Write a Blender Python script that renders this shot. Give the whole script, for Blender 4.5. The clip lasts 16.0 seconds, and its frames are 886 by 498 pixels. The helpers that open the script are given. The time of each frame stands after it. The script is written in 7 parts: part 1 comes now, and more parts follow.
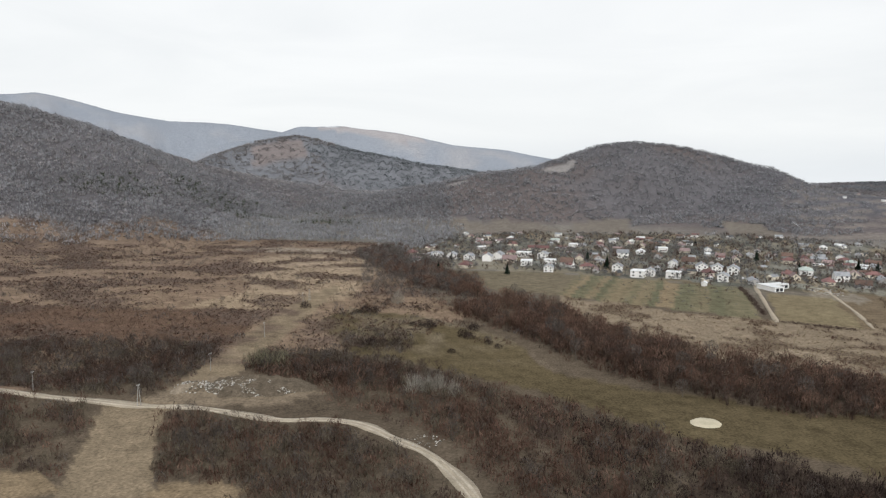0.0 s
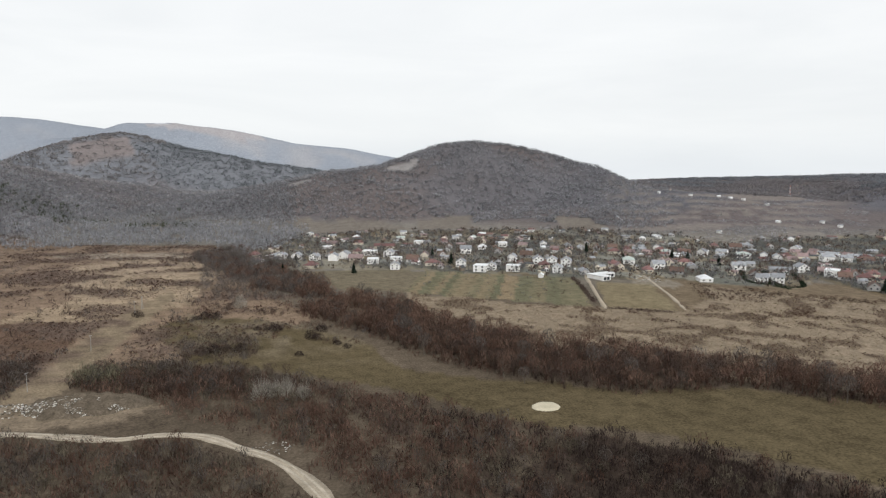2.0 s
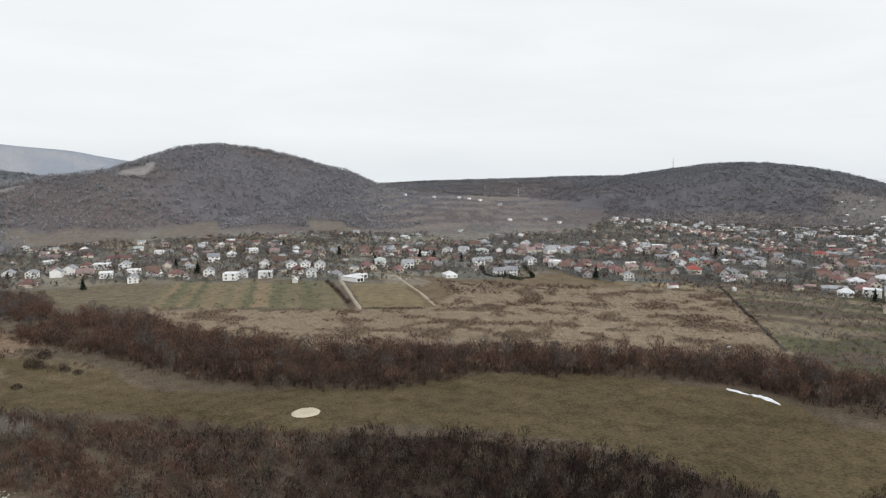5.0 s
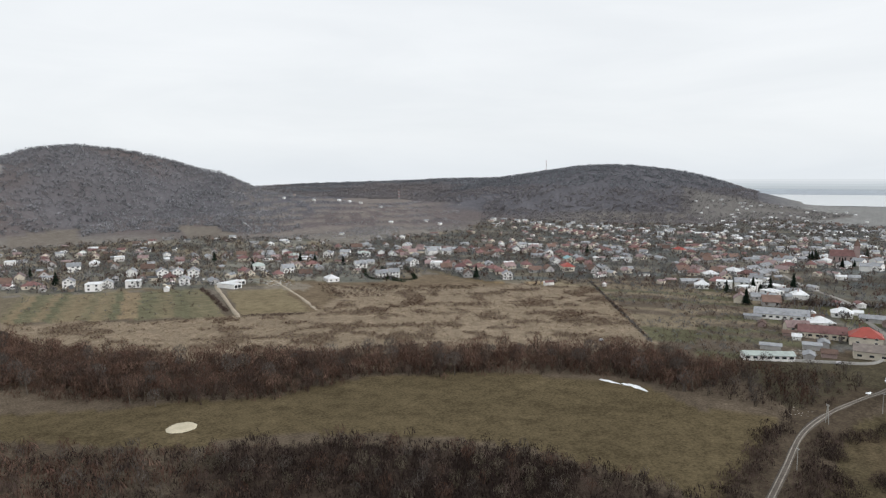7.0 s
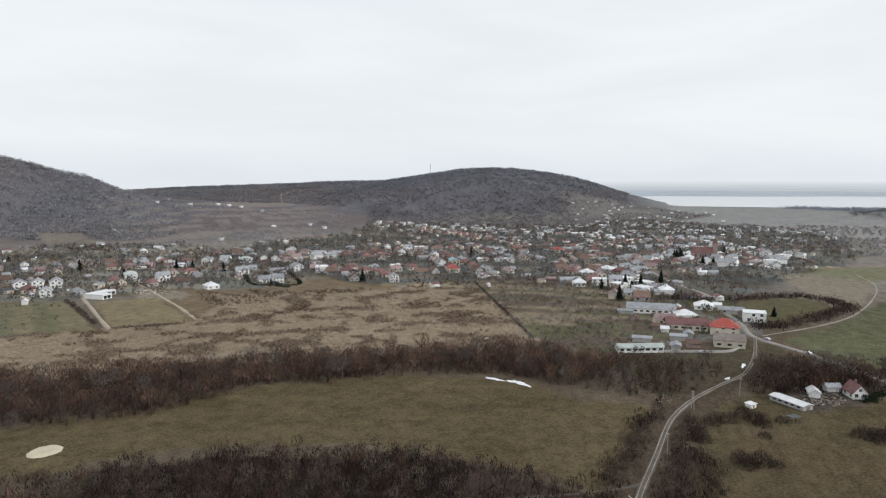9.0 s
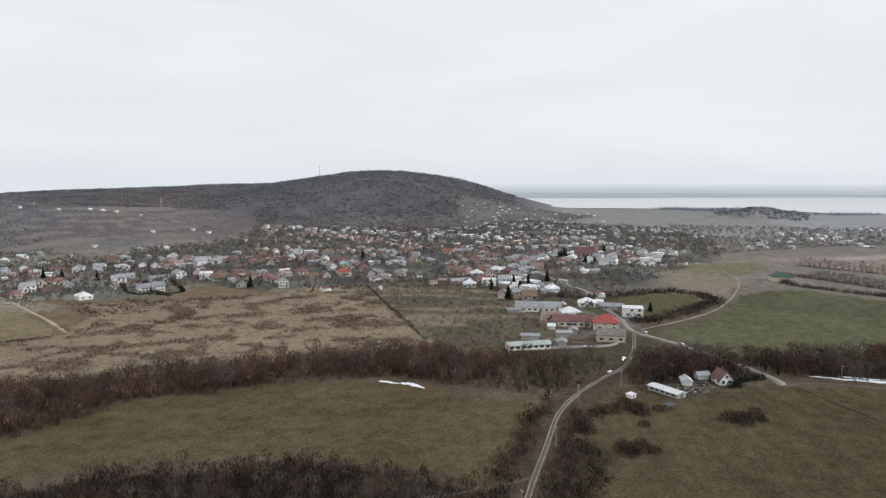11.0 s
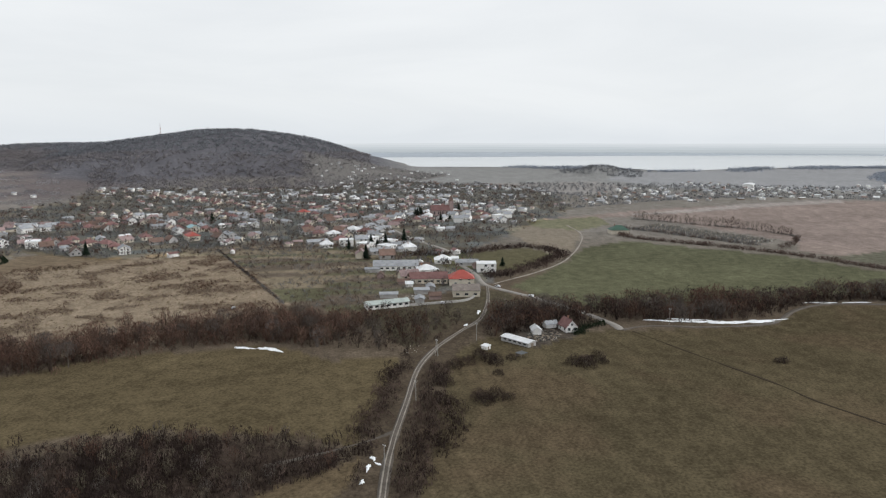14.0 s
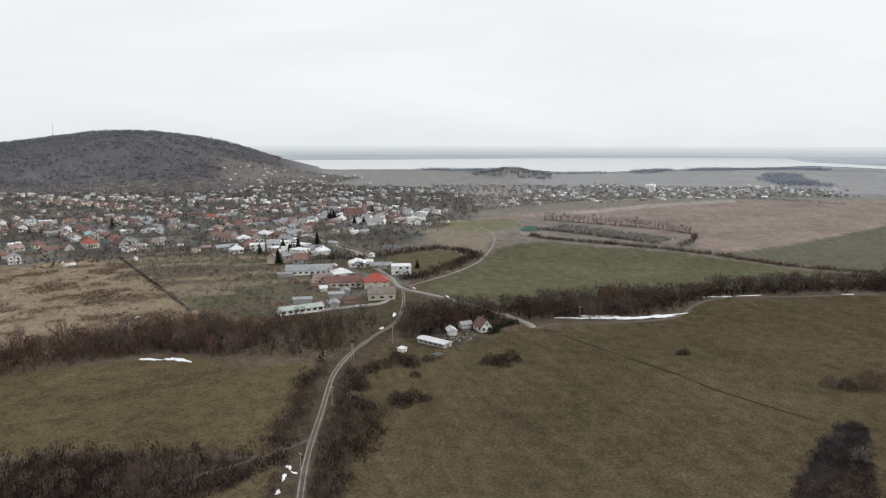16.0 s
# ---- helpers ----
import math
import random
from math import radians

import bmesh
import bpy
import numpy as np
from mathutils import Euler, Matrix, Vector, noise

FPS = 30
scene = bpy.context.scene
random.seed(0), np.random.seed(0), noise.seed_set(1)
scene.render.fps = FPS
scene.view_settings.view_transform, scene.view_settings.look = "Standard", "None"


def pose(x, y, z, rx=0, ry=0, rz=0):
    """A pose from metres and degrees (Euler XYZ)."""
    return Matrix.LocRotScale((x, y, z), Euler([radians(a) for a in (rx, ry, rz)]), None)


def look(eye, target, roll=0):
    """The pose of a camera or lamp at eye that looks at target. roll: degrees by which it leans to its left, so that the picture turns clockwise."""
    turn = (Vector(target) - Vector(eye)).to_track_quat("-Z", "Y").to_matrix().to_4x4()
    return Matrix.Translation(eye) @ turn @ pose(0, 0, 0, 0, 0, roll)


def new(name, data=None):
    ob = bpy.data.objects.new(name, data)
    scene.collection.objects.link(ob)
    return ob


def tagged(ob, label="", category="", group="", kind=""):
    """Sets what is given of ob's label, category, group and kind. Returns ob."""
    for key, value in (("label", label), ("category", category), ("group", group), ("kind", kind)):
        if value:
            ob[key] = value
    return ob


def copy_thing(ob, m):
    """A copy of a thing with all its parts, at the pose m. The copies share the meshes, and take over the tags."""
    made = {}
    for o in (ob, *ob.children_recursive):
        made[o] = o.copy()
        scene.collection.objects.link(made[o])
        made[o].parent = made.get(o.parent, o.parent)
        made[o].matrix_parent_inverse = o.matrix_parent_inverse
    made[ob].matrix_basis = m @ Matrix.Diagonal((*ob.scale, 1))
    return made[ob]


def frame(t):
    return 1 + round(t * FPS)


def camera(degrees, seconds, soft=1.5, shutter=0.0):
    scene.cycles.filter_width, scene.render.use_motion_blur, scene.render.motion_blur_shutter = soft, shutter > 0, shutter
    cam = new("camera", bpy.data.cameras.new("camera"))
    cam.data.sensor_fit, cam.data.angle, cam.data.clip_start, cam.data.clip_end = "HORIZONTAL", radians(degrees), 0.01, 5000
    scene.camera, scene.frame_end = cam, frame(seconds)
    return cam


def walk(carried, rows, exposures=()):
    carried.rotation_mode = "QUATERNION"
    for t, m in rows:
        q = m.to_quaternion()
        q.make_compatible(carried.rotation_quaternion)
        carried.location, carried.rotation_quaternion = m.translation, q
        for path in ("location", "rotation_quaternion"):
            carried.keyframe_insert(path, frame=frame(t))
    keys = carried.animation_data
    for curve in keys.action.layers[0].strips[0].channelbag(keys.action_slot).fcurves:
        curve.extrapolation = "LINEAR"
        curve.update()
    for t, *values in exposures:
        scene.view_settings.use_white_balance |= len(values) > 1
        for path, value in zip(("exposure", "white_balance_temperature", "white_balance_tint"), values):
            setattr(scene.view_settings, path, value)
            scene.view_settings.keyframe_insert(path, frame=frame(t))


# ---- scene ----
cam = camera(65.3, 16.0, soft=1.25)
EYE = 100.0
PATH = [
    (0, 1.44, -6.63, 0.34),
    (0.5, -1.80, -6.67, 0.33),
    (1, -4.94, -6.70, 0.20),
    (1.5, -8.42, -6.72, 0.16),
    (2, -11.35, -6.69, 0.15),
    (2.5, -12.95, -6.65, 0.06),
    (3, -16.37, -6.62, 0.07),
    (3.5, -22.07, -6.58, 0.03),
    (4, -25.26, -6.51, -0.01),
    (4.5, -28.56, -6.43, 0.03),
    (5, -31.73, -6.36, -0.01),
    (7.5, -43.84, -6.10, -0.19),
    (8, -46.23, -6.02, -0.19),
    (8.5, -48.63, -6.04, -0.15),
    (9, -51.03, -5.97, -0.18),
    (11.5, -62.14, -5.57, -0.15),
    (12, -64.13, -5.52, -0.12),
    (12.5, -66.01, -6.59, -0.14),
    (13, -67.88, -8.37, -0.12),
    (13.5, -69.96, -9.21, -0.07),
    (14, -71.95, -9.14, -0.07),
    (14.5, -74.66, -9.09, -0.09),
    (15, -76.29, -9.03, -0.06),
    (15.5, -77.58, -8.98, 0.01),
    (16, -79.11, -8.93, 0.07),
]
walk(cam, [(t, pose(0, 0, EYE, 90 + pitch, 0, yaw) @ pose(0, 0, 0, 0, 0, roll)) for t, yaw, pitch, roll in PATH], exposures=((0.0, 0.02, 6500, 10), (5.0, -0.02, 6440, 10), (9.0, -0.07, 6330, 10), (12.5, -0.13, 6330, 10), (14.0, -0.1, 6400, 10), (16.0, -0.03, 6500, 10)))

# ---------------------------------------------------------------- sky and sun: an overcast winter day
world = bpy.data.worlds.new("overcast_sky")
scene.world = world
world.use_nodes = True
wn, wl = world.node_tree.nodes, world.node_tree.links
wn.clear()
SUN_UP, SUN_TURN = 27.0, 165.0


def world_node(kind, **values):
    n = wn.new(kind)
    for key, value in values.items():
        n.inputs[key].default_value = value
    return n


out = wn.new("ShaderNodeOutputWorld")
sky = wn.new("ShaderNodeTexSky")
sky.sky_type, sky.sun_disc = "NISHITA", False
sky.sun_elevation, sky.sun_rotation, sky.dust_density = radians(SUN_UP), radians(SUN_TURN), 3.0
clear = world_node("ShaderNodeBackground", Strength=0.06)
wl.new(sky.outputs[0], clear.inputs[0])
coord = wn.new("ShaderNodeTexCoord")
split = wn.new("ShaderNodeSeparateXYZ")
wl.new(coord.outputs["Generated"], split.inputs[0])
band = wn.new("ShaderNodeValToRGB")
band.color_ramp.elements[0].position, band.color_ramp.elements[0].color = 0.0, (0.775, 0.805, 0.825, 1)
band.color_ramp.elements[1].position, band.color_ramp.elements[1].color = 0.30, (0.86, 0.875, 0.885, 1)
mid = band.color_ramp.elements.new(0.05)
mid.color = (0.83, 0.85, 0.855, 1)
wl.new(split.outputs["Z"], band.inputs[0])
stretch = wn.new("ShaderNodeMapping")
stretch.inputs["Scale"].default_value = (1.6, 1.6, 9.0)
wl.new(coord.outputs["Generated"], stretch.inputs[0])
cloud = world_node("ShaderNodeTexNoise", Scale=1.3, Detail=6.0, Roughness=0.55, Distortion=0.6)
wl.new(stretch.outputs[0], cloud.inputs["Vector"])
veil = wn.new("ShaderNodeValToRGB")
veil.color_ramp.elements[0].position, veil.color_ramp.elements[0].color = 0.36, (0.945, 0.952, 0.96, 1)
veil.color_ramp.elements[1].position, veil.color_ramp.elements[1].color = 0.66, (1.02, 1.02, 1.02, 1)
wl.new(cloud.outputs[0], veil.inputs[0])
mult = wn.new("ShaderNodeMix")
mult.data_type, mult.blend_type = "RGBA", "MULTIPLY"
mult.inputs[0].default_value = 1.0
wl.new(band.outputs[0], mult.inputs[6])
wl.new(veil.outputs[0], mult.inputs[7])
cover_bg = world_node("ShaderNodeBackground", Strength=1.13)
wl.new(mult.outputs[2], cover_bg.inputs[0])
layers = world_node("ShaderNodeMixShader", Fac=0.96)
wl.new(clear.outputs[0], layers.inputs[1])
wl.new(cover_bg.outputs[0], layers.inputs[2])
wl.new(layers.outputs[0], out.inputs[0])

sun = new("sun", bpy.data.lights.new("sun", "SUN"))
sun.data.energy, sun.data.angle, sun.data.color = 1.5, radians(14), (1.0, 0.98, 0.95)
bearing = radians(SUN_TURN)
sun.matrix_world = look((0, 0, 900), (-math.sin(bearing) * 500, -math.cos(bearing) * 500, 900 - 500 * math.tan(radians(SUN_UP))))

# ---------------------------------------------------------------- the lie of the land
def grid_hash(ix, iy, seed):
    n = (ix.astype(np.int64) * 374761393 + iy.astype(np.int64) * 668265263 + seed * 1442695041) & 0x7FFFFFFF
    n = ((n ^ (n >> 13)) * 1274126177) & 0x7FFFFFFF
    return ((n ^ (n >> 16)) & 0xFFFF) / 65535.0


def value_noise(x, y, size, seed=0):
    """Smooth noise from 0 to 1 whose lumps are about size metres wide."""
    u, v = np.asarray(x, float) / size, np.asarray(y, float) / size
    iu, iv = np.floor(u), np.floor(v)
    fu, fv = u - iu, v - iv
    fu, fv = fu * fu * (3 - 2 * fu), fv * fv * (3 - 2 * fv)
    a, b = grid_hash(iu, iv, seed), grid_hash(iu + 1, iv, seed)
    c, d = grid_hash(iu, iv + 1, seed), grid_hash(iu + 1, iv + 1, seed)
    return (a * (1 - fu) + b * fu) * (1 - fv) + (c * (1 - fu) + d * fu) * fv


def rough_noise(x, y, size, seed=0, octaves=4):
    total, weight, w = 0.0, 0.0, 1.0
    for k in range(octaves):
        total = total + w * value_noise(x, y, size / 2**k, seed + 17 * k)
        weight, w = weight + w, w * 0.55
    return total / weight


# Ridges of the hills: bearing in degrees from north (clockwise), distance and height in metres, then the reach of the slopes.
RIDGES = {
    "main": ([(-7, 1620, 42), (-2.6, 1560, 62), (1.6, 1520, 88), (6.6, 1480, 103), (9.3, 1520, 126), (11.5, 1560, 146), (13.7, 1600, 152), (16.3, 1620, 146),
              (19.2, 1640, 129), (22.4, 1660, 105), (25.1, 1720, 70), (26.6, 1800, 61), (29, 1950, 58)], 470, 1.0),
    "saddle": ([(25.5, 1850, 52), (31, 2150, 52), (36, 2300, 58), (40, 2400, 66)], 1150, 0.9),
    "front": ([(-21, 2350, 100), (-19.2, 2380, 145), (-16.6, 2400, 178), (-13.5, 2420, 206), (-11.7, 2440, 198), (-8.1, 2440, 157), (-3.5, 2450, 115), (0.7, 2450, 90), (5, 2450, 62)], 600, 1.1),
    "mid": ([(-16, 3650, 230), (-13.1, 3600, 296), (-9.5, 3600, 306), (-5.4, 3600, 275), (-0.8, 3600, 222), (3.9, 3600, 193), (7.5, 3600, 153), (13, 3600, 100)], 900, 1.1),
    "farleft": ([(-60, 4000, 400), (-40, 4150, 440), (-33.5, 4200, 456), (-31.6, 4200, 470), (-29.2, 4200, 443), (-26.6, 4200, 401), (-22.8, 4200, 353), (-18.7, 4200, 336), (-14.8, 4200, 304), (-8, 4250, 250)], 1300, 1.1),
    "nearleft": ([(-75, 1350, 220), (-45, 1500, 240), (-37, 1560, 228), (-33.5, 1600, 213), (-30.3, 1650, 191), (-27.5, 1690, 167), (-25.6, 1720, 150), (-23.3, 1750, 127),
                  (-21.3, 1780, 108), (-16.7, 1850, 76), (-10, 1950, 37), (-5, 2050, 25)], 720, 1.25),
    "spur": ([(22, 1560, 70), (27.8, 1500, 58), (31.9, 1420, 48), (37.6, 1330, 33), (40.8, 1250, 17), (44.7, 1210, 9), (48, 1180, 2)], 420, 0.9),
    "lakeside": ([(26, 2750, 50), (31.5, 2650, 63), (34.8, 2600, 68), (41.7, 2500, 79), (46.6, 2400, 80), (50, 2320, 88), (51.6, 2260, 105), (54, 2200, 120), (56.4, 2170, 120),
                  (59, 2120, 107), (60.8, 2080, 83), (62.3, 2050, 62), (64.2, 2010, 42), (66.5, 1980, 23), (69, 1950, 11), (72, 1920, 1)], 900, 1.0),
    "knoll": ([(82.8, 1900, 13), (84.2, 1900, 24), (85.5, 1900, 22), (86.8, 1890, 12), (88.5, 1870, 8)], 110, 0.8),
    "shorewood": ([(91, 2050, 2), (95, 2300, 2), (101, 2420, 6), (106, 2440, 9), (113, 2300, 4), (122, 2300, 4)], 200, 1.0),
    "farshore": ([(60, 4820, 2), (80, 4820, 4), (95, 4850, 4), (105, 4850, 5), (118, 4850, 8), (140, 4800, 60), (180, 4700, 120), (240, 4600, 180), (290, 4300, 300)], 500, 1.0),
}


def place(bearing, distance):
    return distance * math.sin(radians(bearing)), distance * math.cos(radians(bearing))


def height(x, y):
    """The ground's height in metres at x, y (arrays)."""
    x, y = np.asarray(x, float), np.asarray(y, float)
    best = np.zeros_like(x)
    wob = (rough_noise(x, y, 420, 5, 4) - 0.5)
    for rows, reach, bulge in RIDGES.values():
        pts = [(*place(b, d), z) for b, d, z in rows]
        top = max(z for *_, z in pts)
        nearest, crest, along, gone = np.full_like(x, 1e9), np.zeros_like(x), np.zeros_like(x), 0.0
        for (ax, ay, az), (bx, by, bz) in zip(pts, pts[1:]):
            ex, ey = bx - ax, by - ay
            u = np.clip(((x - ax) * ex + (y - ay) * ey) / (ex * ex + ey * ey), 0, 1)
            far = np.hypot(x - ax - u * ex, y - ay - u * ey)
            crest = np.where(far < nearest, az + u * (bz - az), crest)
            along = np.where(far < nearest, gone + u * math.hypot(ex, ey), along)
            gone += math.hypot(ex, ey)
            nearest = np.minimum(nearest, far)
        wide = reach * (0.45 + 0.55 * crest / top)
        s = np.clip(nearest / wide * (1 + 0.35 * wob * np.clip(nearest / wide * 4, 0, 1)), 0, 1)
        gully = value_noise(along + 60 * wob, nearest * 0.3, 150, 91) + 0.5 * value_noise(along + 60 * wob, nearest * 0.4, 62, 92) - 0.75
        hill = crest * ((0.5 + 0.5 * np.cos(math.pi * s)) ** bulge + 0.22 * gully * np.sin(math.pi * np.clip(s * 1.15 - 0.12, 0, 1)))
        best = np.where(best > hill, best + 0.12 * hill * (1 - hill / np.maximum(best, 1)), hill + 0.12 * best * (1 - best / np.maximum(hill, 1)))
    rim = np.clip((np.hypot(x, y) - 200) / 600, 0, 1)
    near = (rough_noise(x, y, 90, 9, 3) - 0.5) * 2.2
    return best * (1 + 0.10 * wob * np.clip(best / 60, 0, 1)) + near * (1 - 0.6 * rim)


# ---------------------------------------------------------------- materials
def material(name, colour, rough=0.9, metal=0.0, grain=0.0, grain_size=1.0, stain=0.0, stain_size=8.0, vary=0.0, island=0.0, bump=0.0, attribute="", gloss=0.3, thin=0.0):
    """A surface with grain and stains at two sizes (metres); vary: from object to object; island: from piece to piece."""
    m = bpy.data.materials.new(name)
    m.use_nodes = True
    n, l = m.node_tree.nodes, m.node_tree.links
    b = n["Principled BSDF"]
    b.inputs["Roughness"].default_value, b.inputs["Metallic"].default_value = rough, metal
    b.inputs["Specular IOR Level"].default_value = gloss
    if attribute:
        a = n.new("ShaderNodeVertexColor")
        a.layer_name = attribute
        tint = a.outputs[0]
    else:
        a = n.new("ShaderNodeRGB")
        a.outputs[0].default_value = (*colour, 1)
        tint = a.outputs[0]
    pos = n.new("ShaderNodeNewGeometry")
    factors = []
    for amount, size, detail in ((grain, grain_size, 5), (stain, stain_size, 4)):
        if amount:
            t = n.new("ShaderNodeTexNoise")
            t.inputs["Scale"].default_value, t.inputs["Detail"].default_value, t.inputs["Roughness"].default_value = 1 / size, detail, 0.6
            l.new(pos.outputs["Position"], t.inputs["Vector"])
            r = n.new("ShaderNodeMapRange")
            r.inputs[1].default_value, r.inputs[2].default_value = 0.28, 0.72
            r.inputs[3].default_value, r.inputs[4].default_value = 1 - amount, 1 + amount
            l.new(t.outputs[0], r.inputs[0])
            factors.append(r.outputs[0])
    if vary:
        info = n.new("ShaderNodeObjectInfo")
        r = n.new("ShaderNodeMapRange")
        r.inputs[3].default_value, r.inputs[4].default_value = 1 - vary, 1 + vary
        l.new(info.outputs["Random"], r.inputs[0])
        factors.append(r.outputs[0])
    if island:
        r = n.new("ShaderNodeMapRange")
        r.inputs[3].default_value, r.inputs[4].default_value = 1 - island, 1 + island
        l.new(pos.outputs["Random Per Island"], r.inputs[0])
        factors.append(r.outputs[0])
    for f in factors:
        v = n.new("ShaderNodeVectorMath")
        v.operation = "SCALE"
        l.new(tint, v.inputs[0])
        l.new(f, v.inputs["Scale"])
        tint = v.outputs[0]
    l.new(tint, b.inputs["Base Color"])
    if thin:
        through_light, both = n.new("ShaderNodeBsdfTranslucent"), n.new("ShaderNodeMixShader")
        l.new(tint, through_light.inputs[0])
        both.inputs[0].default_value = thin
        l.new(b.outputs[0], both.inputs[1])
        l.new(through_light.outputs[0], both.inputs[2])
        l.new(both.outputs[0], n["Material Output"].inputs[0])
    if bump:
        t = n.new("ShaderNodeTexNoise")
        t.inputs["Scale"].default_value, t.inputs["Detail"].default_value = 1 / max(grain_size, 0.05), 6
        l.new(pos.outputs["Position"], t.inputs["Vector"])
        u = n.new("ShaderNodeBump")
        u.inputs["Strength"].default_value, u.inputs["Distance"].default_value = 0.6, bump
        l.new(t.outputs[0], u.inputs["Height"])
        l.new(u.outputs[0], b.inputs["Normal"])
    return m


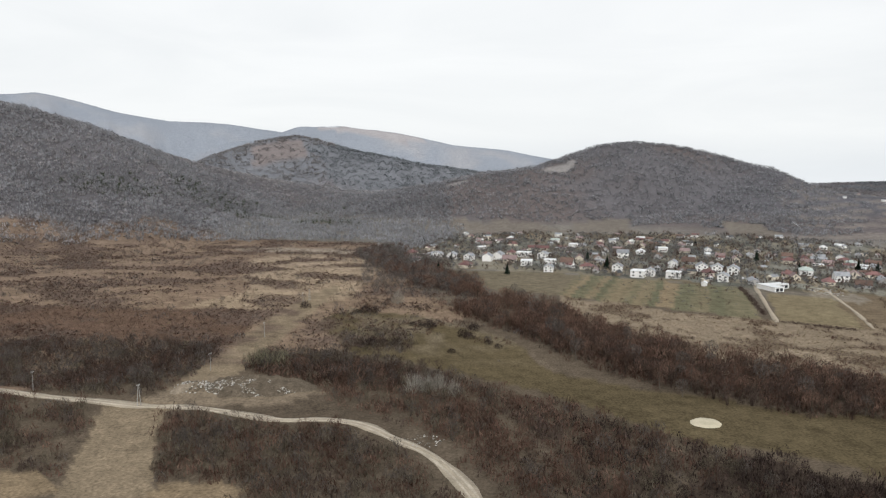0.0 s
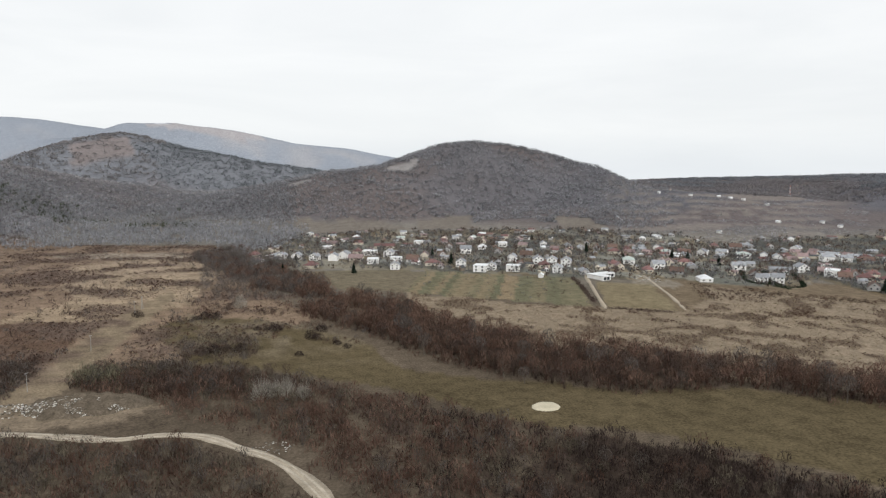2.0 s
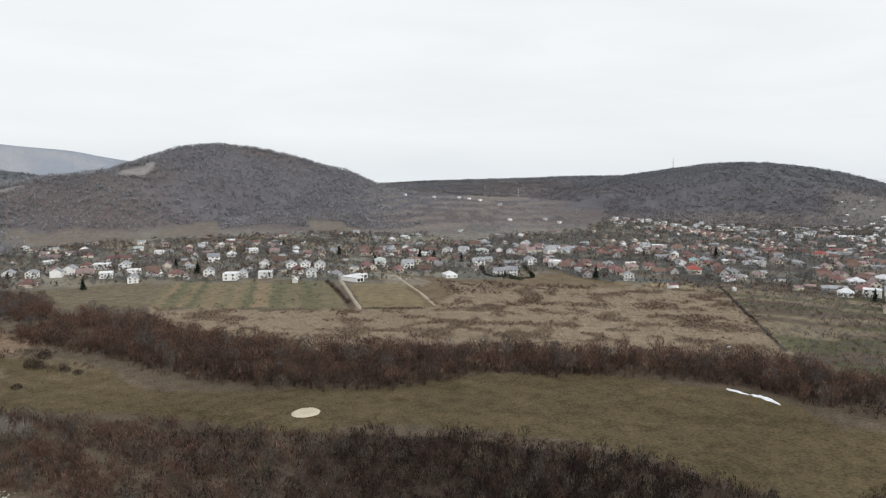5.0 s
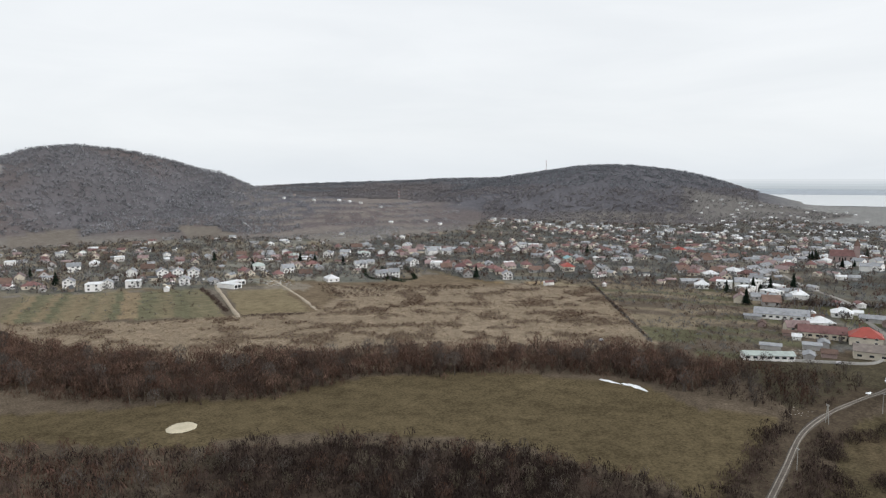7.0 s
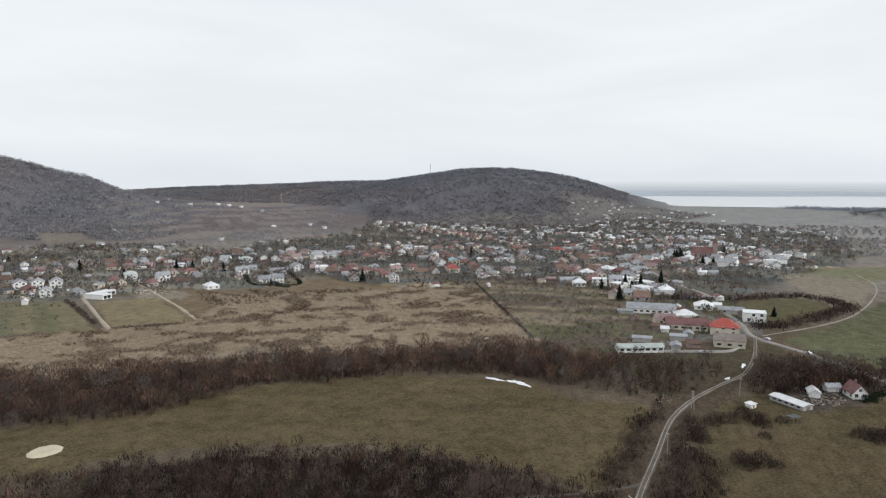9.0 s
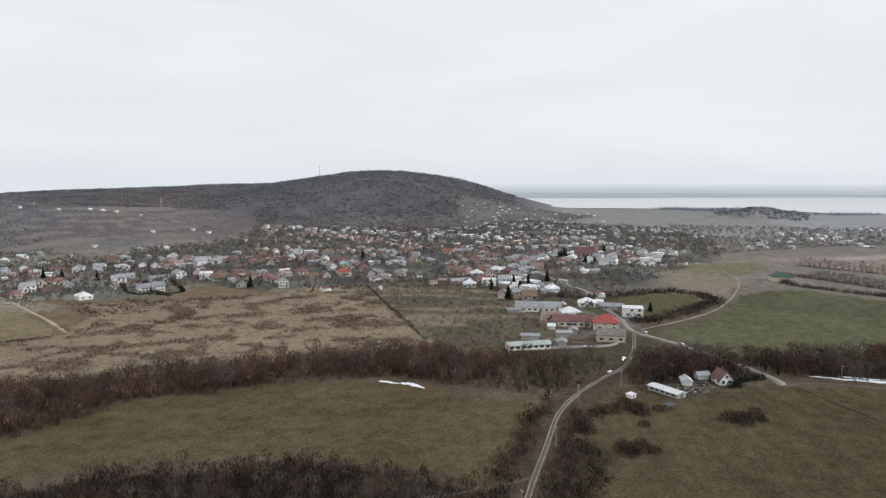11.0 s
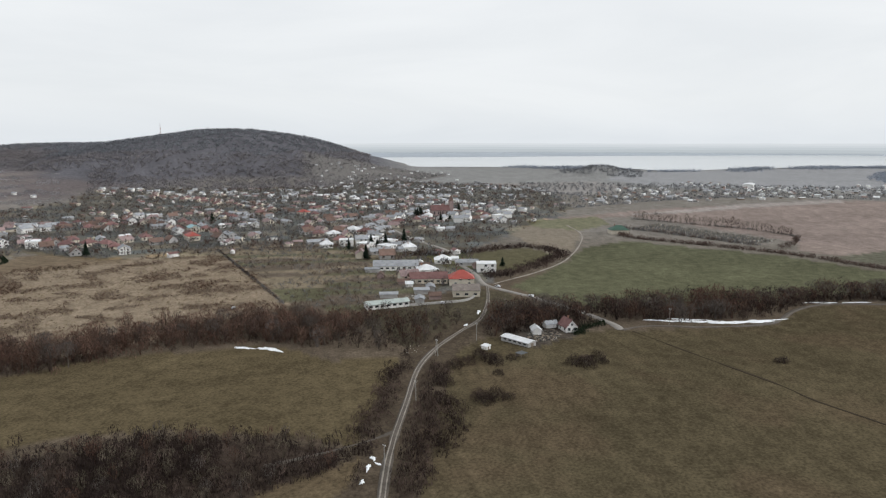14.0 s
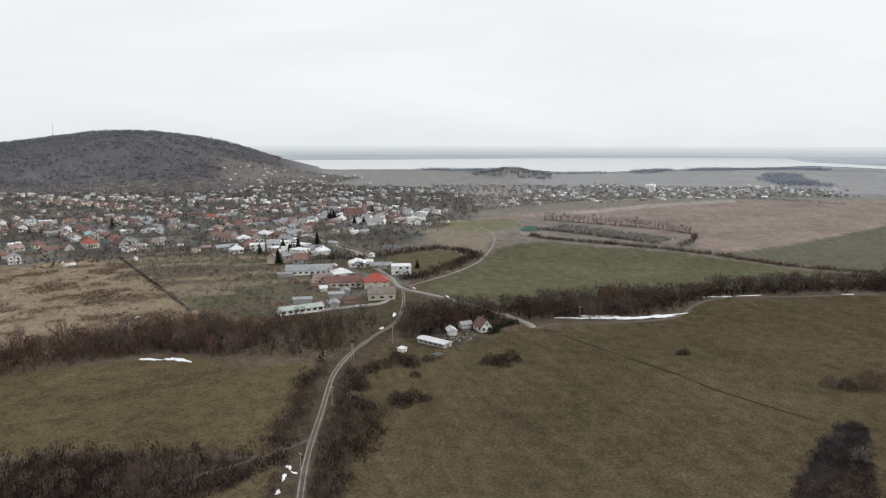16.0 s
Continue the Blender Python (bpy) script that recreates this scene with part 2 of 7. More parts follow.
M = {
    "ground": material("ground_cover", (0.1, 0.1, 0.1), 1.0, grain=0.4, grain_size=1.1, stain=0.24, stain_size=7, bump=0.35, attribute="cover", gloss=0.0),
    "dirt": material("pale_dirt", (0.36, 0.31, 0.24), 1.0, grain=0.2, grain_size=0.8, stain=0.2, stain_size=7, bump=0.05, gloss=0.1),
    "rut": material("trodden_rut", (0.44, 0.385, 0.31), 1.0, grain=0.2, grain_size=0.7, stain=0.25, stain_size=6, gloss=0.1),
    "mud": material("wet_track", (0.1, 0.084, 0.068), 0.8, grain=0.25, grain_size=0.9, stain=0.3, stain_size=6, gloss=0.3),
    "pale_mud": material("drying_mud", (0.27, 0.24, 0.205), 0.9, grain=0.25, grain_size=0.8, stain=0.3, stain_size=5),
    "asphalt": material("old_asphalt", (0.25, 0.232, 0.208), 0.9, grain=0.15, grain_size=0.7, stain=0.2, stain_size=9),
    "snow": material("old_snow_and_glint", (0.84, 0.86, 0.88), 0.7, grain=0.08, grain_size=1.2, stain=0.12, stain_size=5, bump=0.1),
    "sand": material("pale_sand", (0.52, 0.465, 0.345), 1.0, grain=0.10, grain_size=0.9, stain=0.12, stain_size=4, bump=0.1),
    "bark": material("grey_bark", (0.10, 0.085, 0.07), 1.0, grain=0.3, grain_size=0.5, vary=0.3, gloss=0.0),
    "twig": material("bare_brown_twigs", (0.098, 0.071, 0.06), 1.0, vary=0.28, island=0.14, grain=0.2, grain_size=2.5, stain=0.35, stain_size=7, gloss=0.0, thin=0.5),
    "twig_red": material("bare_reddish_twigs", (0.13, 0.079, 0.061), 1.0, vary=0.25, island=0.14, grain=0.2, grain_size=2.5, stain=0.35, stain_size=8, gloss=0.0, thin=0.5),
    "twig_grey": material("bare_grey_twigs", (0.14, 0.12, 0.106), 1.0, vary=0.25, island=0.14, grain=0.2, grain_size=2.5, stain=0.3, stain_size=8, gloss=0.0, thin=0.5),
    "twig_pale": material("pale_whitish_branches", (0.44, 0.405, 0.35), 1.0, island=0.25, gloss=0.0, thin=0.5),
    "needle": material("dark_needles", (0.028, 0.042, 0.03), 1.0, island=0.4, vary=0.3, gloss=0.0, thin=0.5),
    # woods on far hills and shore: haze is painted into the base colours
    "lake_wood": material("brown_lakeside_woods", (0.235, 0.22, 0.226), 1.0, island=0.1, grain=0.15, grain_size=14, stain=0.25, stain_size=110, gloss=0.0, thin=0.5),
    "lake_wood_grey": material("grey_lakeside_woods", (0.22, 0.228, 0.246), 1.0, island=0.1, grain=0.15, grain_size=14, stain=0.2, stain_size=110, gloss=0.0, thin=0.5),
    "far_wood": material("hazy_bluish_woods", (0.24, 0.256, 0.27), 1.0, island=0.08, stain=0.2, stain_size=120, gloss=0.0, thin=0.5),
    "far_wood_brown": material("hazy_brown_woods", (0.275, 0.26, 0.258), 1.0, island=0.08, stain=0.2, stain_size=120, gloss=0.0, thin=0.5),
    "hill_twig": material("far_hazy_bare_woods", (0.205, 0.212, 0.224), 1.0, island=0.12, grain=0.2, grain_size=14, stain=0.25, stain_size=90, gloss=0.0, thin=0.5),
    "far_twig": material("farther_hazy_bare_woods", (0.29, 0.32, 0.37), 1.0, island=0.1, stain=0.25, stain_size=160, gloss=0.0, thin=0.5),
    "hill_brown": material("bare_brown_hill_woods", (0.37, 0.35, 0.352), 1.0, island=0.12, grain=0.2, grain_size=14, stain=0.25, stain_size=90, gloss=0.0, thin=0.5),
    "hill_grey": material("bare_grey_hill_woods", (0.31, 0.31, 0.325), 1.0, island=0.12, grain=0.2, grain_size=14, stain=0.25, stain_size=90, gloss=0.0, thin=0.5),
    "heath_twig": material("low_reddish_heath_scrub", (0.165, 0.124, 0.102), 1.0, island=0.15, grain=0.2, grain_size=3, stain=0.3, stain_size=25, gloss=0.0, thin=0.5),
    "pine": material("far_pine_needles", (0.075, 0.088, 0.055), 1.0, island=0.2, gloss=0.0, thin=0.5),
    "twig_dark": material("bare_dark_saplings", (0.05, 0.037, 0.033), 1.0, island=0.14, grain=0.2, grain_size=2.5, stain=0.3, stain_size=9, gloss=0.0, thin=0.5),
    "scrub_red": material("reddish_scrub_twigs", (0.18, 0.117, 0.089), 1.0, vary=0.2, island=0.16, grain=0.25, grain_size=2.5, stain=0.35, stain_size=9, gloss=0.0, thin=0.5),
    "scrub_olive": material("olive_grey_scrub_twigs", (0.158, 0.134, 0.1), 1.0, island=0.16, grain=0.25, grain_size=2.5, stain=0.35, stain_size=9, gloss=0.0, thin=0.5),
    "belt_grey": material("bare_grey_stream_trees", (0.19, 0.168, 0.156), 1.0, island=0.16, grain=0.2, grain_size=3, stain=0.3, stain_size=12, gloss=0.0, thin=0.5),
    "twig_olive": material("bare_olive_twigs", (0.25, 0.23, 0.16), 1.0, island=0.35, vary=0.2, gloss=0.0, thin=0.5),
    # garden trees: a little of the village haze is in this grey
    "garden_twig": material("bare_garden_trees", (0.17, 0.166, 0.166), 1.0, island=0.2, stain=0.3, stain_size=40, gloss=0.0, thin=0.5),
    "evergreen": material("evergreen_leaves", (0.035, 0.048, 0.03), 1.0, island=0.4, vary=0.3, gloss=0.0, thin=0.5),
    "straw": material("dead_grass_blades", (0.235, 0.187, 0.122), 1.0, island=0.35, stain=0.2, stain_size=20, gloss=0.0, thin=0.5),
    "white_wall": material("white_plaster", (0.82, 0.81, 0.79), 0.9, grain=0.05, grain_size=0.9, stain=0.10, stain_size=3.5, vary=0.10),
    "cream_wall": material("cream_plaster", (0.66, 0.60, 0.50), 0.9, grain=0.05, grain_size=0.9, stain=0.12, stain_size=3.5, vary=0.14),
    "grey_wall": material("grey_render", (0.42, 0.41, 0.40), 0.9, grain=0.08, grain_size=0.8, stain=0.15, stain_size=3, vary=0.2),
    # Brick, red and pink tile colours are muted to carry the village haze.
    "brick_wall": material("red_brick_wall", (0.33, 0.25, 0.235), 0.9, grain=0.15, grain_size=0.4, stain=0.15, stain_size=3),
    "red_roof": material("red_roof_tiles", (0.185, 0.1, 0.094), 0.85, grain=0.18, grain_size=0.5, stain=0.25, stain_size=3, vary=0.3),
    "bright_roof": material("bright_red_sheet_roof", (0.34, 0.075, 0.058), 0.6, grain=0.10, grain_size=0.5, stain=0.12, stain_size=4),
    "pink_roof": material("muted_pink_roof_tiles", (0.28, 0.205, 0.198), 0.85, grain=0.15, grain_size=0.5, stain=0.2, stain_size=3, vary=0.25),
    "brown_roof": material("brown_roof_tiles", (0.16, 0.105, 0.085), 0.85, grain=0.18, grain_size=0.5, stain=0.25, stain_size=3, vary=0.3),
    "dark_roof": material("anthracite_roof", (0.07, 0.075, 0.08), 0.7, grain=0.12, grain_size=0.5, stain=0.2, stain_size=3, vary=0.2),
    "grey_roof": material("grey_fibre_cement_roof", (0.30, 0.31, 0.325), 0.85, grain=0.15, grain_size=0.6, stain=0.25, stain_size=3, vary=0.2),
    "barn_roof": material("weathered_brown_grey_roof", (0.215, 0.185, 0.165), 0.9, grain=0.18, grain_size=0.6, stain=0.3, stain_size=3),
    "pale_roof": material("pale_sheet_roof", (0.70, 0.71, 0.72), 0.5, grain=0.06, grain_size=0.6, stain=0.15, stain_size=4, vary=0.1),
    "green_roof": material("pale_green_sheet_roof", (0.43, 0.48, 0.45), 0.6, grain=0.08, grain_size=0.6, stain=0.2, stain_size=4, vary=0.1),
    "dkgreen_roof": material("dark_green_roof", (0.045, 0.095, 0.07), 0.6, grain=0.1, grain_size=0.6, stain=0.2, stain_size=4),
    "teal_roof": material("teal_sheet_roof", (0.25, 0.42, 0.45), 0.6, grain=0.08, grain_size=0.6, stain=0.2, stain_size=4),
    "glass": material("dark_window_glass", (0.03, 0.035, 0.04), 0.12, gloss=0.6),
    "frame": material("white_window_frame", (0.7, 0.7, 0.68), 0.6),
    "door": material("brown_door", (0.17, 0.10, 0.06), 0.6, vary=0.3),
    "brick": material("chimney_brick", (0.3, 0.16, 0.12), 0.9, grain=0.2, grain_size=0.3),
    "concrete": material("grey_concrete", (0.33, 0.32, 0.30), 0.95, grain=0.12, grain_size=0.6, stain=0.15, stain_size=3),
    "wood": material("weathered_wood", (0.22, 0.18, 0.14), 0.95, grain=0.25, grain_size=0.4),
    "steel": material("galvanised_steel", (0.5, 0.51, 0.52), 0.5, metal=0.6),
    "redpaint": material("red_paint", (0.5, 0.27, 0.25), 0.6),
    "rubble": material("mixed_rubble", (0.22, 0.2, 0.17), 1.0, island=0.6, stain=0.3, stain_size=4, gloss=0.0),
    "wet_earth": material("dark_wet_earth", (0.056, 0.045, 0.032), 0.9, grain=0.2, grain_size=1.0, gloss=0.0),
    "earth": material("dumped_earth", (0.12, 0.098, 0.074), 1.0, grain=0.4, grain_size=0.7, stain=0.35, stain_size=3.5, bump=0.2, gloss=0.0),
    "pale_earth": material("pale_dumped_earth", (0.23, 0.19, 0.145), 1.0, grain=0.35, grain_size=0.7, stain=0.3, stain_size=3, bump=0.2, gloss=0.0),
    "litter": material("pale_litter", (0.5, 0.485, 0.45), 0.8, island=0.3),
    "car": material("car_paint", (0.5, 0.5, 0.52), 0.35, vary=0.6),
    "rubber": material("black_rubber", (0.03, 0.03, 0.03), 0.9),
}

# ---------------------------------------------------------------- mesh helpers


def part(name, bm, mat, parent=None, label=""):
    """Links a bmesh as one mesh object under a thing or under a part."""
    me = bpy.data.meshes.new(name)
    bm.to_mesh(me)
    bm.free()
    me.materials.append(M[mat])
    ob = new(name, me)
    ob.parent = parent
    return tagged(ob, label)


def raw(name, verts, faces, mats, parent=None, label="", index=None, smooth=False, normals=None):
    """A mesh straight from arrays of corners and of triangles or quads."""
    me = bpy.data.meshes.new(name)
    verts, faces = np.asarray(verts, np.float32), np.asarray(faces, np.int32)
    k = faces.shape[1]
    me.vertices.add(len(verts))
    me.vertices.foreach_set("co", verts.ravel())
    me.loops.add(faces.size)
    me.loops.foreach_set("vertex_index", faces.ravel())
    me.polygons.add(len(faces))
    me.polygons.foreach_set("loop_start", np.arange(0, faces.size, k, dtype=np.int32))
    me.polygons.foreach_set("loop_total", np.full(len(faces), k, np.int32))
    for mat in mats:
        me.materials.append(M[mat])
    if index is not None:
        me.polygons.foreach_set("material_index", np.asarray(index, np.int32))
    if smooth:
        me.polygons.foreach_set("use_smooth", np.ones(len(faces), bool))
    if normals is not None:
        me.attributes.new("custom_normal", "FLOAT_VECTOR", "POINT").data.foreach_set("vector", np.asarray(normals, np.float32).ravel())
    me.update(calc_edges=True)
    ob = new(name, me)
    ob.parent = parent
    return tagged(ob, label)


def box(bm, x0, x1, y0, y1, z0, z1):
    v = [bm.verts.new(c) for c in ((x0, y0, z0), (x1, y0, z0), (x1, y1, z0), (x0, y1, z0), (x0, y0, z1), (x1, y0, z1), (x1, y1, z1), (x0, y1, z1))]
    for f in ((3, 2, 1, 0), (4, 5, 6, 7), (0, 1, 5, 4), (1, 2, 6, 5), (2, 3, 7, 6), (3, 0, 4, 7)):
        bm.faces.new([v[i] for i in f])


def boxes(*rows):
    bm = bmesh.new()
    for r in rows:
        box(bm, *r)
    return bm


def prism(bm, outline, y0, y1):
    """A profile in x and z, drawn out along y."""
    a, b = [bm.verts.new((x, y0, z)) for x, z in outline], [bm.verts.new((x, y1, z)) for x, z in outline]
    bm.faces.new(a)
    bm.faces.new(b[::-1])
    for i in range(len(a)):
        j = (i + 1) % len(a)
        bm.faces.new((a[j], a[i], b[i], b[j]))


def rod(bm, a, b, r0, r1, sides=6):
    a, b = Vector(a), Vector(b)
    q = (b - a).to_track_quat("Z", "Y")
    ring = []
    for c, r in ((a, r0), (b, r1)):
        ring.append([bm.verts.new(c + q @ Vector((r * math.cos(2 * math.pi * k / sides), r * math.sin(2 * math.pi * k / sides), 0))) for k in range(sides)])
    for k in range(sides):
        j = (k + 1) % sides
        bm.faces.new((ring[0][k], ring[0][j], ring[1][j], ring[1][k]))
    bm.faces.new(ring[1])
    bm.faces.new(ring[0][::-1])


def ground_z(x, y):
    return float(height(np.array([x]), np.array([y]))[0])


def inside(x, y, poly):
    """Which of the points lie in the outline."""
    hit = np.zeros(np.shape(x), bool)
    for (ax, ay), (bx, by) in zip(poly, poly[1:] + poly[:1]):
        if ay != by:
            hit ^= ((ay > y) != (by > y)) & (x < (bx - ax) * (y - ay) / (by - ay) + ax)
    return hit


def curve(points, step=4.0):
    """A smooth line through the points, cut into short steps."""
    p = np.array(points, float)
    p = np.vstack([2 * p[0] - p[1], p, 2 * p[-1] - p[-2]])
    rows = []
    for i in range(1, len(p) - 2):
        n = max(2, int(np.hypot(*(p[i + 1] - p[i])) / step))
        u = np.arange(n)[:, None] / n
        rows.append(0.5 * (2 * p[i] + (p[i + 1] - p[i - 1]) * u + (2 * p[i - 1] - 5 * p[i] + 4 * p[i + 1] - p[i + 2]) * u**2 + (3 * p[i] - p[i - 1] - 3 * p[i + 1] + p[i + 2]) * u**3))
    return np.vstack([*rows, p[-2:-1]])


# ---------------------------------------------------------------- plan: outlines of fields and woods
OLIVE, GREEN = (0.102, 0.081, 0.048), (0.104, 0.104, 0.064)
BROWN, PINKISH = (0.112, 0.089, 0.066), (0.236, 0.189, 0.16)
MEADOW_NEAR = [(-94, 441), (-79, 488), (-24, 462), (29, 402), (52, 334), (86, 310), (97, 307), (148, 275), (191, 275), (226, 252), (278, 198), (283, 168), (276, 141), (290, 118),
               (258, 99), (218, 90), (203, 96), (204, 111), (195, 154), (175, 190), (144, 218), (114, 240), (88, 245), (65, 269), (35, 303), (2, 332), (-27, 351), (-60, 372)]
MEADOW_FAR = [(171, 66), (200, 75), (237, 84), (275, 93), (308, 93), (339, 80), (365, 20), (385, -27), (404, -59), (438, -77), (461, -98), (474, -139), (490, -201), (480, -420),
              (300, -500), (100, -300), (60, -120), (60, 20), (120, 55)]
DEAD_GRASS = [(82, 542), (159, 482), (209, 458), (258, 436), (300, 470), (335, 525), (401, 448), (440, 425), (505, 420), (497, 355), (435, 288), (364, 221), (307, 225), (218, 280), (141, 330), (100, 376), (60, 440)]
HEATH = [(-600, 300), (-620, 800), (-420, 1000), (-120, 930), (-60, 740), (-20, 600), (20, 480), (-60, 380), (-120, 340), (-200, 290), (-330, 240)]
TAN_HEATH = [(-195, 539), (-235, 742), (-156, 800), (-65, 741), (-79, 534), (-128, 480), (-195, 460)]
BACK_FIELD = [(547, 205), (566, 176), (599, 146), (622, 125), (606, 98), (588, 90), (549, 98), (510, 112), (500, 160)]
GARDENS = [(116, 661), (245, 588), (203, 463), (78, 545)]
LOT = [(250, 566), (297, 556), (258, 436), (214, 457)]
ORCHARDS = [(505, 420), (640, 330), (560, 200), (455, 150), (380, 150), (352, 178), (364, 221), (435, 288), (497, 355)]
VILLAGE_WEST = [(-70, 700), (-60, 1000), (120, 1080), (330, 1010), (520, 900), (520, 600), (400, 500), (330, 560), (230, 600), (100, 670)]
VILLAGE_EAST = [(450, 450), (480, 780), (620, 840), (800, 840), (960, 950), (1080, 900), (1160, 800), (1260, 660), (1500, 650), (1400, 250), (1000, 130), (780, 150), (600, 170), (470, 120), (420, 150), (560, 260)]
GREEN_FIELD = [(453, 100), (507, 86), (570, 76), (638, 72), (690, 37), (648, -92), (610, -133), (581, -161), (560, -230), (520, -160), (490, -100), (448, -48), (422, 5), (408, 38), (428, 72)]
FAR_GREEN = [(647, -136), (732, -211), (904, -364), (1300, -560), (1100, -700), (560, -420), (560, -260), (585, -200)]
PLOUGHED = [(825, 169), (1020, 15), (1240, -245), (1300, -520), (904, -364), (712, -205), (658, -143), (676, -114), (734, -118), (814, -52), (915, 43)]
STUBBLE = [(734, 169), (790, 160), (759, 91), (666, 80), (568, 80), (620, 110)]
SHORE_FIELD = [(1478, 391), (1632, 157), (1455, 69), (1220, 137), (1329, 283)]
FAR_FIELDS = [(1700, 150), (2100, 80), (2500, -500), (2400, -1300), (1500, -900), (1450, -520), (1500, -250), (1480, 0)]
CLEARING = [(-112, 165), (-149, 275), (-130, 292), (-129, 331), (-128, 375), (-128, 448), (-119, 543), (-106, 584), (-99, 544), (-104, 409), (-108, 337), (-112, 282), (-122, 271), (-82, 165)]
HILL_MEADOWS = [[(-40, 1462), (10, 1456), (30, 1425), (-15, 1428)], [(150, 1395), (180, 1440), (235, 1445), (230, 1405), (200, 1380)], [(10, 1060), (60, 1190), (120, 1160), (170, 1080), (150, 1020), (60, 1000)], [(171, 1054), (190, 1176), (293, 1206), (267, 1059)], [(364, 916), (421, 1131), (466, 1087), (440, 922)], [(-29, 1137), (-21, 1227), (75, 1158), (79, 1077)]]
# the lake's near and far shore: bearing and distance
NEAR_SHORE = [(60, 2700), (66, 2500), (70, 2420), (79, 2405), (82.9, 2430), (86.6, 2363), (89.5, 2200), (91.3, 2198), (93.5, 2343), (95.7, 2484), (97.8, 2541), (99.8, 2628), (101.8, 2722), (104.2, 2893), (106.8, 3150), (109.3, 3080),
              (111.6, 2936), (116, 2800)]
FAR_SHORE = [(60, 3550), (66.1, 3597), (75.2, 3641), (84.5, 3905), (93.5, 4176), (101.8, 4500), (105.2, 4480), (106.6, 3746), (108.6, 3545), (111.6, 3262), (116, 3000)]
LAKE = [place(b, d) for b, d in NEAR_SHORE] + [place(b, d) for b, d in FAR_SHORE[::-1]]
PALE_STRIP = [(917, 65), (1027, -25), (1138, -115), (1268, -269), (1209, -257), (1080, -110), (979, -24)]
LAKESIDE_SLOPE = [(1250, 640), (1420, 790), (1700, 960), (1830, 830), (1800, 560), (1560, 560), (1300, 600)]
CLEAR_CUT = [(-637, 2085), (-680, 2215), (-590, 2250), (-504, 2275), (-476, 2148)]
PASTURE = [(831, 163), (901, 86), (820, 62), (756, 91), (773, 145)]
RIDGE_CUT = [(-692, 3400), (-588, 3511), (-372, 3540), (-185, 3535), (-180, 3435), (-355, 3381), (-561, 3353)]
RIDGE_SNOW = [(-712, 3468), (-621, 3521), (-594, 3510), (-672, 3455)]
VALLEY_STRIP = [(-283, 865), (-123, 852), (-114, 791), (-197, 806), (-269, 823)]

FALLOW = [(235, 430), (285, 556), (335, 610), (430, 530), (530, 440), (440, 415), (300, 440)]
WEST_EDGE = [(-75, 705), (100, 672), (122, 661), (85, 540), (40, 560), (-10, 640)]
DUMP_YARD = [(-136, 284), (-132, 300), (-118, 320), (-78, 318), (-62, 300), (-74, 284), (-100, 280)]
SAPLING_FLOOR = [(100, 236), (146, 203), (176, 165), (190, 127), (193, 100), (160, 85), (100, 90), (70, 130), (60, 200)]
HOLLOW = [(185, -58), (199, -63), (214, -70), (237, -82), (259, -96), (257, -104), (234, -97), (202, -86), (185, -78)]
TRACK_SIDE = [(110, 62), (171, 88), (204, 97), (240, 104), (284, 114), (320, 112), (360, 106), (360, 92), (320, 92), (285, 90), (250, 82), (215, 72), (171, 62), (110, 40)]
FARMYARD = [(318, 60), (332, 78), (352, 74), (368, 58), (360, 44), (345, 42)]
FARM_EDGE = [(300, 112), (330, 150), (372, 165), (400, 130), (440, 120), (440, 100), (395, 70), (370, 92)]
SPIT = [(140, 112), (157, 108), (166, 104), (176, 96), (189, 89), (182, 87), (171, 85), (160, 86), (120, 78)]
TAN_PATCH = [(-100, 185), (-95, 208), (-77, 210), (-66, 204), (-72, 185)]
TAN_CORNER = [(-152, 214), (-139, 214), (-125, 203), (-132, 190), (-160, 195)]
CEMETERY = [(790, 38), (700, -75), (740, -105), (845, 10)]
RED_HEATH = [(-360, 380), (-350, 480), (-150, 475), (-132, 410), (-134, 380), (-200, 388)]
YARDS = [(300, 600), (330, 590), (318, 540), (300, 520), (285, 560)]
